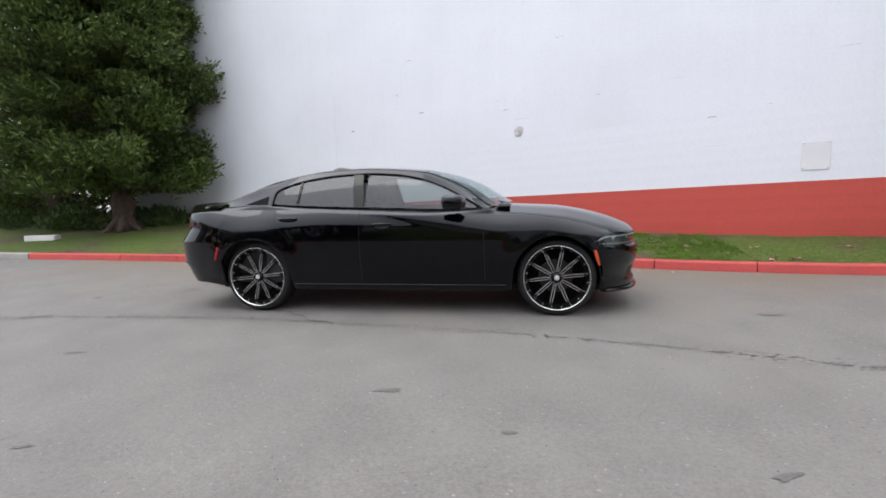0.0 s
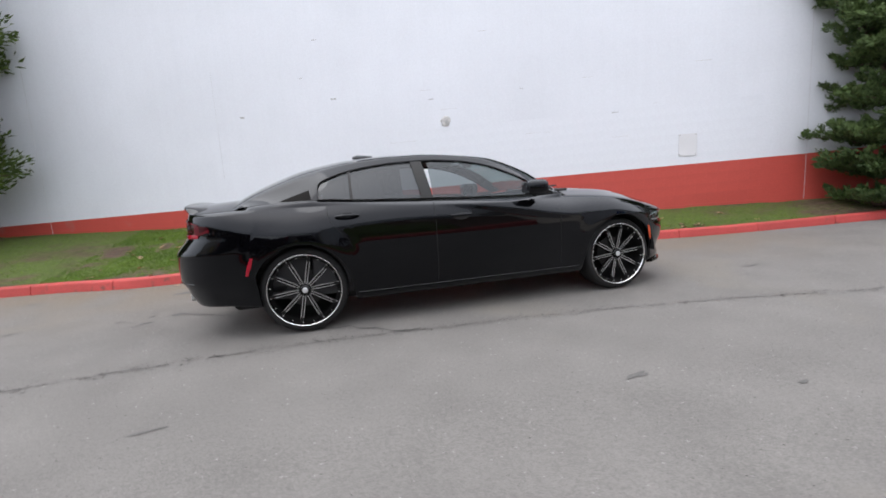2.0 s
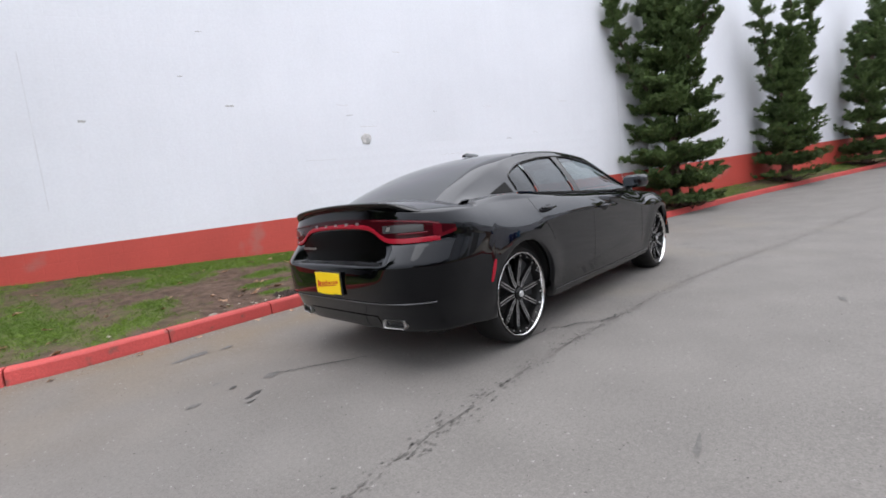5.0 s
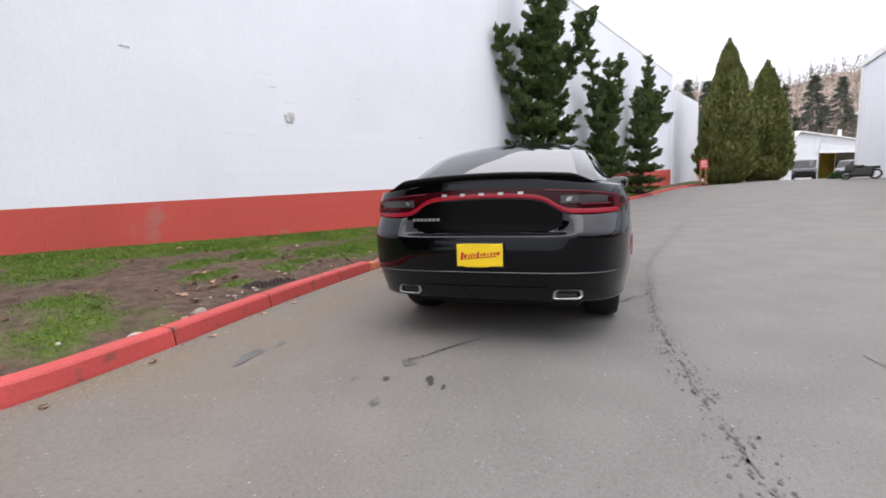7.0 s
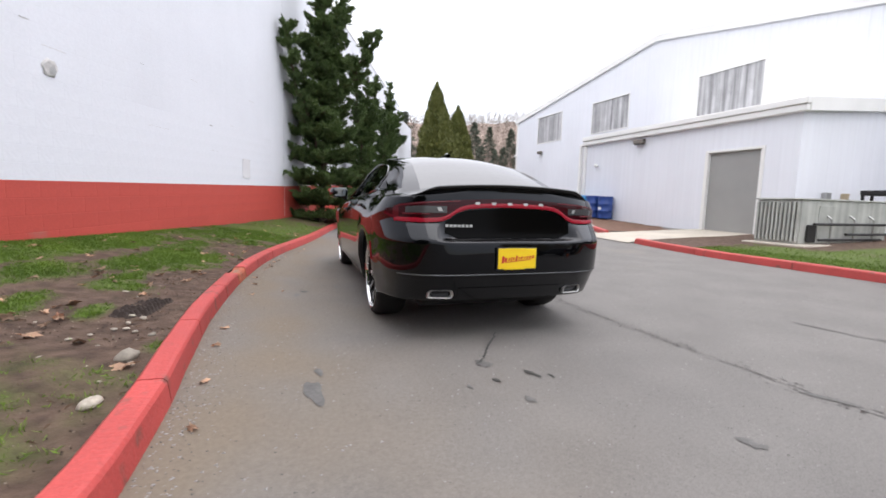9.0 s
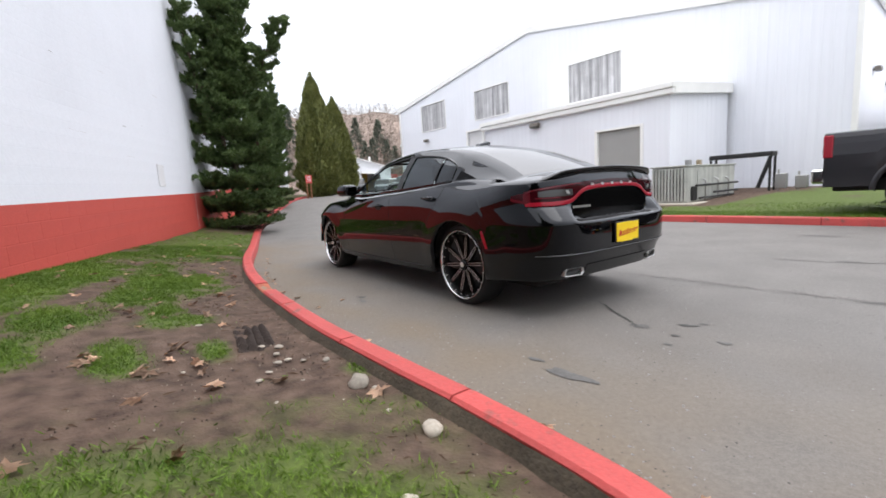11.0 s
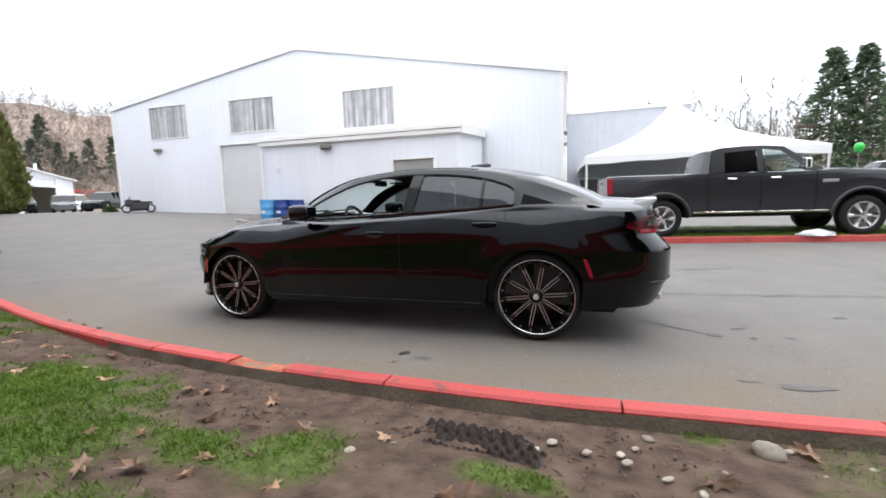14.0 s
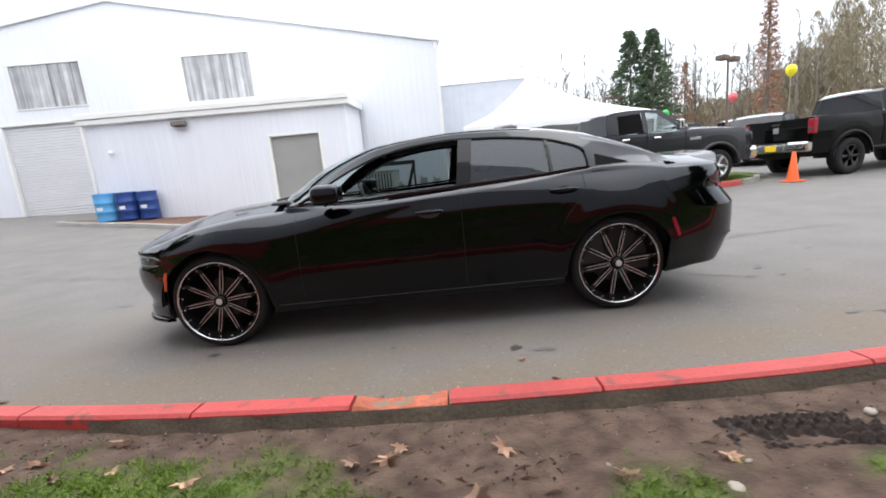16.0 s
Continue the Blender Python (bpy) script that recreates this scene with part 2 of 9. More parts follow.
LAWN = masked_mat("mud_and_grass", (((0.045, 0.027, 0.019), (0.122, 0.081, 0.059)), ((0.044, 0.066, 0.013), (0.100, 0.138, 0.028))), "grass")
TAR = mat("tar_and_oil", (0.050, 0.050, 0.047), 0.7, vary=0.3, size=6, grain=0.3)

# ---------------------------------------------------------------- building blocks


def part(name, bm, material, parent=None, label="", smooth=False):
    """Links a bmesh as one mesh object, under a thing where one is given."""
    me = bpy.data.meshes.new(name)
    bmesh.ops.recalc_face_normals(bm, faces=bm.faces[:])
    bm.to_mesh(me)
    bm.free()
    if smooth:
        me.polygons.foreach_set("use_smooth", [True] * len(me.polygons))
    me.materials.append(material)
    ob = new(name, me)
    if parent:
        ob.parent = parent
    if label:
        ob["label"] = label
    return ob


def raw(name, verts, faces, material, parent=None, smooth=False, label=""):
    """One mesh object straight from lists."""
    me = bpy.data.meshes.new(name)
    me.from_pydata(verts, [], faces)
    if smooth:
        me.polygons.foreach_set("use_smooth", [True] * len(me.polygons))
    me.materials.append(material)
    ob = new(name, me)
    if parent:
        ob.parent = parent
    if label:
        ob["label"] = label
    return ob


def thing(name, label, category, m=None, group="", kind=""):
    ob = new(name)
    ob.empty_display_size = 0.2
    if m is not None:
        ob.matrix_world = m
    return tagged(ob, label, category, group, kind)


def box(bm, lo, hi, bevel=0.0, m=None, seg=1):
    """Adds a box between two corners, with bevelled edges."""
    lo, hi = Vector(lo), Vector(hi)
    c, s = (lo + hi) / 2, hi - lo
    g = bmesh.ops.create_cube(bm, size=1.0, matrix=Matrix.Translation(c) @ Matrix.Diagonal((*s, 1)))
    vs = g["verts"]
    if bevel:
        es = list({e for v in vs for e in v.link_edges})
        r = bmesh.ops.bevel(bm, geom=es, offset=bevel, segments=seg, affect="EDGES", profile=0.5)
        vs = list({v for f in r["faces"] for v in f.verts} | {v for v in vs if v.is_valid})
    if m is not None:
        bmesh.ops.transform(bm, matrix=m, verts=[v for v in vs if v.is_valid])
    return vs


def boxed(name, lo, hi, material, parent=None, bevel=0.0, label="", m=None, seg=1):
    bm = bmesh.new()
    box(bm, lo, hi, bevel, m, seg)
    return part(name, bm, material, parent, label)


def tube(bm, p, q, r1, r2=None, n=10, caps=True):
    """A round bar from p to q."""
    p, q = Vector(p), Vector(q)
    d = q - p
    m = Matrix.Translation((p + q) / 2) @ d.to_track_quat("Z", "Y").to_matrix().to_4x4()
    return bmesh.ops.create_cone(bm, cap_ends=caps, segments=n, radius1=r1, radius2=r1 if r2 is None else r2, depth=d.length, matrix=m)["verts"]


def sheet(bm, rows, close=False):
    """A skin through rows of points; rows of one length."""
    vs = [[bm.verts.new(p) for p in row] for row in rows]
    for a, b in zip(vs, vs[1:]):
        n = len(a)
        for i in range(n if close else n - 1):
            quad = [a[i], a[(i + 1) % n], b[(i + 1) % n], b[i]]
            if len({tuple(round(c, 5) for c in v.co) for v in quad}) > 2:
                bm.faces.new(quad)
    return vs


def thicken(bm, d):
    bmesh.ops.remove_doubles(bm, verts=bm.verts[:], dist=1e-5)
    bmesh.ops.recalc_face_normals(bm, faces=bm.faces[:])
    bmesh.ops.solidify(bm, geom=bm.faces[:], thickness=d)


def spin(bm, profile, n=32, m=None, axis="Y"):
    """A turned body: profile of (radius, along) about an axis."""
    rows = []
    for i in range(n + 1):
        a = 2 * math.pi * i / n
        if axis == "Y":
            rows.append([(r * math.cos(a), y, r * math.sin(a)) for r, y in profile])
        else:
            rows.append([(r * math.cos(a), r * math.sin(a), y) for r, y in profile])
    first = set(bm.verts)
    sheet(bm, rows)
    vs = [v for v in bm.verts if v not in first]
    bmesh.ops.remove_doubles(bm, verts=vs, dist=1e-5)
    vs = [v for v in bm.verts if v not in first]
    if m is not None:
        bmesh.ops.transform(bm, matrix=m, verts=vs)


def curve_at(points, x):
    """Smooth (Hermite) interpolation through rising x."""
    if x <= points[0][0]:
        return points[0][1]
    if x >= points[-1][0]:
        return points[-1][1]
    for i in range(len(points) - 1):
        (x0, y0), (x1, y1) = points[i], points[i + 1]
        if x <= x1:
            s = (y1 - y0) / (x1 - x0)

            def slope(j):
                if j <= 0 or j >= len(points) - 1:
                    return s
                a = (points[j][1] - points[j - 1][1]) / (points[j][0] - points[j - 1][0])
                b = (points[j + 1][1] - points[j][1]) / (points[j + 1][0] - points[j][0])
                return 0.0 if a * b <= 0 else 2 * a * b / (a + b)
            t, h = (x - x0) / (x1 - x0), x1 - x0
            m0, m1 = slope(i), slope(i + 1)
            return ((2 * t**3 - 3 * t**2 + 1) * y0 + (t**3 - 2 * t**2 + t) * h * m0 + (-2 * t**3 + 3 * t**2) * y1 + (t**3 - t**2) * h * m1)


def smooth01(t):
    t = min(1.0, max(0.0, t))
    return t * t * (3 - 2 * t)


# ---------------------------------------------------------------- the lie of the land


def road_z(x, y):
    """Height of the asphalt: level at the car, rising gently ahead and towards the metal building."""
    up = 0.0
    if x > 3.0:
        u = x - 3.0
        if u > 20.0:
            u = 20.0 + 3.0 * (1 - math.exp(-(u - 20.0) / 3.0))
        up = 0.042 * u * u / (u + 2.5)
    return up + 0.30 * smooth01((-2.0 - y) / 12.0) + 0.045 * smooth01((y - 0.7) / 1.4)


# the kerb before the block wall, along its road edge
KERB_A = [(-30.0, 4.4), (-16.0, 3.5), (-9.5, 2.85), (-6.5, 2.56), (-5.0, 2.36), (-4.3, 2.14), (-3.8, 2.06), (-3.2, 2.07), (-2.6, 2.11), (-1.5, 2.16), (-0.5, 2.145), (0.8, 2.06),
          (2.5, 1.80), (4.8, 1.22), (7.2, 0.62), (10.0, -0.15), (14.0, -1.50), (18.0, -3.00), (22.5, -4.75), (27.0, -6.80), (33.0, -9.80), (40.0, -13.60)]
KERB_B = [(-8.75, -7.35), (-8.3, -6.85), (-7.4, -6.47), (-5.1, -6.28), (-2.8, -6.06), (0.4, -6.04), (2.0, -6.22), (3.4, -6.50)]
WALL_P, WALL_D = Vector((1.218, 4.327, 0)), Vector((math.cos(radians(-20.3)), math.sin(radians(-20.3)), 0))
WALL_N = Vector((-WALL_D.y, WALL_D.x, 0))


def wall_pt(s, off=0.0, z=0.0):
    """A place by its way along the block wall, its distance before it, and its height."""
    p = WALL_P + WALL_D * s - WALL_N * off
    return Vector((p.x, p.y, z))


def wall_foot(s):
    return curve_at([(-30, 0.75), (-8, 0.60), (-3.6, 0.53), (0, 0.44), (4, 0.40), (7.5, 0.42), (12.5, 0.62), (19, 0.86), (29.5, 1.15), (45, 1.7)], s)


def band_top(s):
    return 1.14 + 0.025 * s if s < 7 else 1.315 + 0.040 * (s - 7)


def kerb_y(x):
    return curve_at(KERB_A, x)


def lawn_z(x, y):
    """Height of the planted strip between kerb and wall: below the kerb's top, up to the wall's foot."""
    ky = kerb_y(x)
    s = (Vector((x, y, 0)) - WALL_P).dot(WALL_D)
    off = -(Vector((x, y, 0)) - WALL_P).dot(WALL_N)
    f = max(0.0, (y - ky - 0.15)) / max(0.3, (y - ky - 0.15) + off)
    low = road_z(x, ky) + 0.055 + 0.05 * smooth01((x - 1.0) / 2.5)
    return low + (wall_foot(s) - low) * f ** 1.15

# ---------------------------------------------------------------- ground


def steps(lo, hi, fine_lo, fine_hi, fine, grow=1.35):
    """Coordinates that are close within a stretch and spread out beyond it."""
    out = list(np.arange(fine_lo, fine_hi + 1e-6, fine))
    d, x = fine, fine_lo
    while x > lo:
        d *= grow
        x -= d
        out.insert(0, max(x, lo))
    d, x = fine, fine_hi
    while x < hi:
        d *= grow
        x += d
        out.append(min(x, hi))
    return out


def ground_sheet():
    xs = steps(-900, -8, -11, -8, 0.5)[:-1] + list(np.arange(-8, 7, 0.14)) + steps(7, 900, 7, 30, 0.5)
    ys = steps(-900, -1.0, -18, -1.0, 0.5)[:-1] + list(np.arange(-1.0, 2.6, 0.09)) + steps(2.6, 900, 2.6, 8, 0.5)
    bm = bmesh.new()
    sheet(bm, [[(x, y, road_z(x, y)) for y in ys] for x in xs])
    ob = part("ground", bm, ASPHALT, smooth=True)
    dust = []
    for x in xs:
        ky = kerb_y(x)
        for y in ys:
            d = ky - y
            near = (0.55 * smooth01((1.1 - d) / 1.0) + 0.45 * smooth01((2.6 - d) / 2.2)) * smooth01((7.5 - abs(x + 1.0)) / 2.0) if abs(x) < 9 and -0.5 < d < 2.8 else 0.0
            dust.append(near * (0.45 + 0.9 * (0.5 + noise.noise((x * 1.6, y * 2.2, 6)))) if near else 0.0)
    att = ob.data.color_attributes.new("dust", "FLOAT_COLOR", "POINT")
    att.data.foreach_set("color", np.repeat(np.clip(np.array(dust, dtype=np.float32), 0, 1), 4))
    tagged(ob, "worn grey asphalt drive with pale patches and cracks", "ground", kind="structure")


ground_sheet()


def lawn_strip():
    xs = steps(-34, 36, -5.5, 4.5, 0.06, 1.12)
    rows, mask = [], []
    for x in xs:
        ky = kerb_y(x) + 0.13
        k = (Vector((x, ky, 0)) - WALL_P).dot(WALL_N)
        far = ky - k / WALL_N.y + 0.12
        n = 44
        row = []
        for j in range(n + 1):
            y = ky + (far - ky) * j / n
            z = lawn_z(x, y)
            bump = noise.noise((x * 1.7, y * 1.7, 3)) * 0.025 + noise.noise((x * 7, y * 7, 5)) * 0.012
            row.append((x, y, z + bump * smooth01(j / 6)))
            mask.append(grass_at(x, y))
        rows.append(row)
    bm = bmesh.new()
    sheet(bm, rows)
    ob = part("lawn", bm, LAWN, smooth=True)
    tagged(ob, "muddy planting strip with patchy grass beside the red kerb", "lawn", kind="structure")
    att = ob.data.color_attributes.new("grass", "FLOAT_COLOR", "POINT")
    att.data.foreach_set("color", np.repeat(np.array(mask, dtype=np.float32), 4))
    return ob


TUFTS = [(1.00, 2.95, 0.95, 0.55), (0.25, 3.25, 0.50, 0.36), (-0.80, 3.06, 0.28, 0.30), (-0.50, 3.75, 0.60, 0.32), (-1.58, 3.38, 0.50, 0.17), (-1.66, 2.90, 0.27, 0.10),
         (-2.44, 2.31, 0.13, 0.06), (-0.42, 3.12, 0.30, 0.18), (2.4, 3.3, 0.9, 0.6), (-2.6, 4.6, 0.9, 0.5), (-3.2, 3.5, 0.5, 0.3), (-1.3, 3.9, 0.5, 0.22)]


def grass_at(x, y):
    """How far grass covers the strip at a place, 0 to 1."""
    off = -(Vector((x, y, 0)) - WALL_P).dot(WALL_N)
    fine = 0.5 * noise.noise((x * 4.5, y * 4.5, 1.1)) + 0.35 * noise.noise((x * 12, y * 12, 2))
    wide = 0.62 + 0.60 * noise.noise((x * 0.75 + 4.0, y * 0.9, 0.3)) + 0.45 * noise.noise((x * 2.2, y * 2.2, 8.1)) + 0.4 * fine
    wide += 0.16 * smooth01((x - 0.5) / 3.0) + 0.30 * smooth01((-3.6 - x) / 1.6) - 0.35 * smooth01((0.9 - (y - kerb_y(x))) / 0.8) * smooth01((4.5 - abs(x + 3.0)) / 2)
    tuft = max(1.45 - math.hypot((x - cx) / rx, (y - cy) / ry) for cx, cy, rx, ry in TUFTS)
    tuft = max(tuft, 1.35 * smooth01((1.10 - off) / 0.7), 0.28)
    k = smooth01((2.7 - abs(x + 0.4)) / 0.9)
    return smooth01(((tuft + 0.75 * fine) * k + wide * (1 - k) - 0.40) / 0.62)


lawn_strip()


def verge():
    """The verge on the far side, under the parked pickup and the cooling units."""
    bm = bmesh.new()
    rows, mask = [], []
    for x in steps(-9.0, 3.3, -8.4, 3.3, 0.2):
        front = curve_at(KERB_B, x) - 0.10
        back = -8.6 if x < -2.6 else -15.95
        back = min(back, front - 0.2)
        rows.append([(x, front + (back - front) * j / 24, road_z(x, front + (back - front) * j / 24) + 0.11 + 0.02 * noise.noise((x * 2, j * 0.4, 1))) for j in range(25)])
        for j in range(25):
            y = front + (back - front) * j / 24
            g = 0.75 + 0.5 * noise.noise((x * 1.3, y * 1.3, 4)) - 0.9 * max(smooth01((x + 0.1) / 0.5) * smooth01((-7.9 - y) / 0.5), smooth01((x - 1.2) / 0.5 - 0.5 * (y + 6.5)))
            mask.append(smooth01((g - 0.3) / 0.3))
    sheet(bm, rows)
    ob = part("lawn", bm, LAWN, smooth=True)
    tagged(ob, "mown grass verge behind the red kerb", "lawn", kind="structure")
    att = ob.data.color_attributes.new("grass", "FLOAT_COLOR", "POINT")
    att.data.foreach_set("color", np.repeat(np.array(mask, dtype=np.float32), 4))
    # brown planting bed by the barrels
    bm = bmesh.new()
    edge = [(5.3, -7.1), (7.0, -7.75), (9.0, -8.75), (11.0, -9.55), (12.3, -10.2)]
    rows = []
    for i in range(25):
        x = 5.3 + 7.0 * i / 24
        y0 = curve_at(edge, x) - 0.1
        rows.append([(x, y0 + (-10.62 - y0) * j / 8, road_z(x, y0) + 0.10 + 0.02 * noise.noise((x * 2, j, 1))) for j in range(9)])
    sheet(bm, rows)
    ob = part("lawn", bm, mat("brown_soil", (0.13, 0.07, 0.045), 0.95, vary=0.2, size=3, grain=0.3, bump=0.6), smooth=True)
    tagged(ob, "bare brown planting bed with fallen leaves", "planting bed", kind="structure")
    # concrete apron before the grey door
    bm = bmesh.new()
    rows = [[(x + (y + 6.5) * -0.18 * 0, y, road_z(x, y) + (0.02 if y > -6.6 else 0.07)) for y in np.linspace(-6.35, -10.9, 12)] for x in np.linspace(3.45, 5.25, 6)]
    sheet(bm, rows)
    tagged(part("pavement", bm, CONCRETE), "pale concrete apron before the grey door", "pavement", kind="structure")


verge()


def kerb(name, line, x0, x1, piece, material, width=0.15, height=0.13, label="", joints=(), broken=(), flip_y=1):
    """A cast kerb in lengths with open joints; lengths follow the line."""
    top = tagged(new(name), label, "kerb", kind="structure")
    x, i = x0, 0
    while x < x1 - 0.02:
        e = min(x + piece * random.uniform(0.92, 1.06), x1)
        later = [q for q in joints if q > x + 0.02]
        if later and (e > later[0] - 0.3 or x >= joints[0] - 0.02):
            e = later[0]
        bm = bmesh.new()
        rows = []
        n = max(3, int((e - x) / (0.03 if x in broken else 0.16)))
        for j in range(n + 1):
            u = x + 0.006 + (e - x - 0.012) * j / n
            y = curve_at(line, u)
            g = (curve_at(line, u + 0.02) - curve_at(line, u - 0.02)) / 0.04
            nx, ny = -g / math.hypot(1, g) * flip_y, 1 / math.hypot(1, g) * flip_y
            z = road_z(u, y)
            wob = 0.004 * noise.noise((u * 3, 0, 7))
            h = height + wob
            if x in broken:
                h -= 0.006 + 0.022 * math.sin(math.pi * j / n) ** 0.7 + 0.014 * noise.noise((u * 19, 3, 1))
            prof = [(0.0, -0.03), (0.002, 0.02), (0.014, h - 0.020), (0.026, h - 0.004), (0.042, h), (width - 0.02, h + 0.002), (width - 0.004, h - 0.012), (width, 0.0), (width, -0.05)]
            rows.append([(u + nx * d, y + ny * d, z + q) for d, q in prof])
        vs = sheet(bm, rows)
        bm.faces.new(vs[0])
        bm.faces.new(list(reversed(vs[-1])))
        part("kerb_stone", bm, KERB_WORN if x in broken else material, top, "broken kerb length with worn orange paint" if x in broken else "", smooth=False)
        x, i = e, i + 1
    return top


kerb("kerb_1", KERB_A, -9.4, 26.5, 1.25, KERB_RED, label="chipped red-painted concrete kerb along the planting strip", joints=(-5.35, -4.25, -3.12, -2.08, -0.86, -0.17, 0.28, 1.05, 2.0, 3.15), broken=(-0.17,))
kerb("kerb_2", KERB_A, -30.0, -9.42, 3.0, KERB_GREY, label="bare grey concrete kerb beyond the red paint")
kerb("kerb_3", KERB_B, -7.7, 3.4, 1.8, KERB_RED, label="red-painted kerb before the grass verge", flip_y=-1)
kerb("kerb_4", KERB_B, -8.75, -7.72, 0.5, KERB_GREY, label="bare grey kerb curving round the verge", flip_y=-1)
kerb("kerb_5", [(5.25, -7.05), (7.0, -7.75), (9.0, -8.75), (11.0, -9.55), (12.3, -10.2)], 5.25, 6.4, 0.6, KERB_RED, label="short red-painted kerb beside the apron", flip_y=-1)
kerb("kerb_6", [(5.25, -7.05), (7.0, -7.75), (9.0, -8.75), (11.0, -9.55), (12.3, -10.2)], 6.42, 12.3, 1.5, KERB_GREY, label="bare grey kerb round the planting bed", flip_y=-1)
kerb("kerb_7", [(26.5, -6.58), (30.0, -8.3), (40.0, -13.6)], 26.52, 40, 2.0, KERB_RED, label="red-painted kerb past the tall hedge trees")


def kerb_back():
    """The mossy back of the kerb, where the mud lies low."""
    bm = bmesh.new()
    rows = []
    for i in range(121):
        u = -4.6 + 6.2 * i / 120
        y = curve_at(KERB_A, u)
        wob = 0.02 * noise.noise((u * 5, 1, 2))
        z = road_z(u, y)
        rows.append([(u, y + 0.150, z + 0.112 + wob * 0.3), (u, y + 0.168 + wob, z + 0.085), (u, y + 0.20 + wob, z + 0.03)])
    sheet(bm, rows)
    tagged(part("trim", bm, KERB_MOSS, smooth=True), "mossy back of the kerb above the mud", "kerb", kind="structure")


kerb_back()

# ---------------------------------------------------------------- block wall


def block_wall():
    top = tagged(new("wall_north"), "tall painted concrete-block wall, white above a red band", "wall", kind="structure")
    # core
    bm = bmesh.new()
    for a, b in ((-16.0, 29.3),):
        pts = [wall_pt(a, -0.0012, -0.3), wall_pt(b, -0.0012, -0.3), wall_pt(b, -0.30, -0.3), wall_pt(a, -0.30, -0.3)]
        lo = [bm.verts.new(p) for p in pts]
        hi = [bm.verts.new((p.x, p.y, 7.85 + 0.018 * s)) for p, s in zip(pts, (a, b, b, a))]
        bm.faces.new(lo)
        bm.faces.new(hi)
        for i in range(4):
            bm.faces.new((lo[i], lo[(i + 1) % 4], hi[(i + 1) % 4], hi[i]))
    part("wall_core", bm, WALL_WHITE, top)
    bm = bmesh.new()
    sheet(bm, [[wall_pt(s, -0.0005, -0.3), wall_pt(s, -0.0005, band_top(s))] for s in (-16.0, 7.0, 29.3)])
    part("band_ground", bm, WALL_RED, top)
    # cap
    bm = bmesh.new()
    pts = [wall_pt(-16.0, 0.03), wall_pt(29.35, 0.03), wall_pt(29.35, -0.34), wall_pt(-16.0, -0.34)]
    zs = [7.85 + 0.018 * s for s in (-16, 29.3, 29.3, -16)]
    lo = [bm.verts.new((p.x, p.y, z)) for p, z in zip(pts, zs)]
    hi = [bm.verts.new((p.x, p.y, z + 0.10)) for p, z in zip(pts, zs)]
    bm.faces.new(lo), bm.faces.new(hi)
    for i in range(4):
        bm.faces.new((lo[i], lo[(i + 1) % 4], hi[(i + 1) % 4], hi[i]))
    part("coping", bm, METAL_TRIM, top)
    # courses of block: full-height lanes follow the slope of the band
    joint = 0.0015

    def face(s0, s1, q0, q1, bands):
        """A block face between two courses, q counted from the top of the red band."""
        za, zb = band_top(s0), band_top(s1)
        d, lift = 0.0, 0.0016 if bands else 0.0006
        c = [wall_pt(s0 + joint, d, za + q0 + joint), wall_pt(s1 - joint, d, zb + q0 + joint), wall_pt(s1 - joint, d, zb + q1 - joint), wall_pt(s0 + joint, d, za + q1 - joint)]
        e = 0.006
        f = [wall_pt(s0 + joint + e, d + lift, za + q0 + joint + e), wall_pt(s1 - joint - e, d + lift, zb + q0 + joint + e),
             wall_pt(s1 - joint - e, d + lift, zb + q1 - joint - e), wall_pt(s0 + joint + e, d + lift, za + q1 - joint - e)]
        return c + f

    quads = [(4, 5, 6, 7), (0, 1, 5, 4), (1, 2, 6, 5), (2, 3, 7, 6), (3, 0, 4, 7)]
    rest = {"w": ([], []), "r": ([], [])}
    count = 0
    for row in range(-6, 35):
        q0, q1 = row * 0.2, row * 0.2 + 0.2
        s = -16.0 + (0.2 if row % 2 else 0.0)
        while s < 29.2:
            e = min(s + 0.4, 29.3)
            z0 = band_top(s) + q0
            if z0 + 0.2 > wall_foot((s + e) / 2) - 0.1 and z0 + 0.22 < 7.83 + 0.018 * s:
                red = row < 0
                v = face(s, e, q0, q1, red)
                if -1.2 < s < 5.9 and -3 <= row < 6 and count < 220:
                    o = (v[0] + v[2]) / 2
                    me = bpy.data.meshes.new("block")
                    me.from_pydata([p - o for p in v], [], quads)
                    me.materials.append(WALL_RED if red else WALL_WHITE)
                    ob = new("block", me)
                    ob.location, ob.parent = o, top
                    count += 1
                else:
                    vs, fs = rest["r" if red else "w"]
                    k = len(vs)
                    vs.extend(v)
                    fs.extend(tuple(i + k for i in qd) for qd in quads)
            s = e
    tagged(raw("blocks", *rest["w"], WALL_WHITE, top), kind="stuff")
    tagged(raw("blocks", *rest["r"], WALL_RED, top), kind="stuff")
    # lower wing beyond the red band's end
    bm = bmesh.new()
    pts = [wall_pt(29.3, 0.02), wall_pt(39.0, 0.02), wall_pt(39.0, -0.30), wall_pt(29.3, -0.30)]
    lo = [bm.verts.new((p.x, p.y, 0.6)) for p in pts]
    hi = [bm.verts.new((p.x, p.y, 7.55 + (0.0 if i in (0, 3) else 0.45))) for i, p in enumerate(pts)]
    bm.faces.new(lo), bm.faces.new(hi)
    for i in range(4):
        bm.faces.new((lo[i], lo[(i + 1) % 4], hi[(i + 1) % 4], hi[i]))
    tagged(part("wall_east", bm, WALL_WHITE), "plain white wall of the lower wing", "wall", kind="structure")
    # far sides and roof close the hall behind
    bm = bmesh.new()
    a, b = wall_pt(-16.0, -0.28), wall_pt(39.0, -0.28)
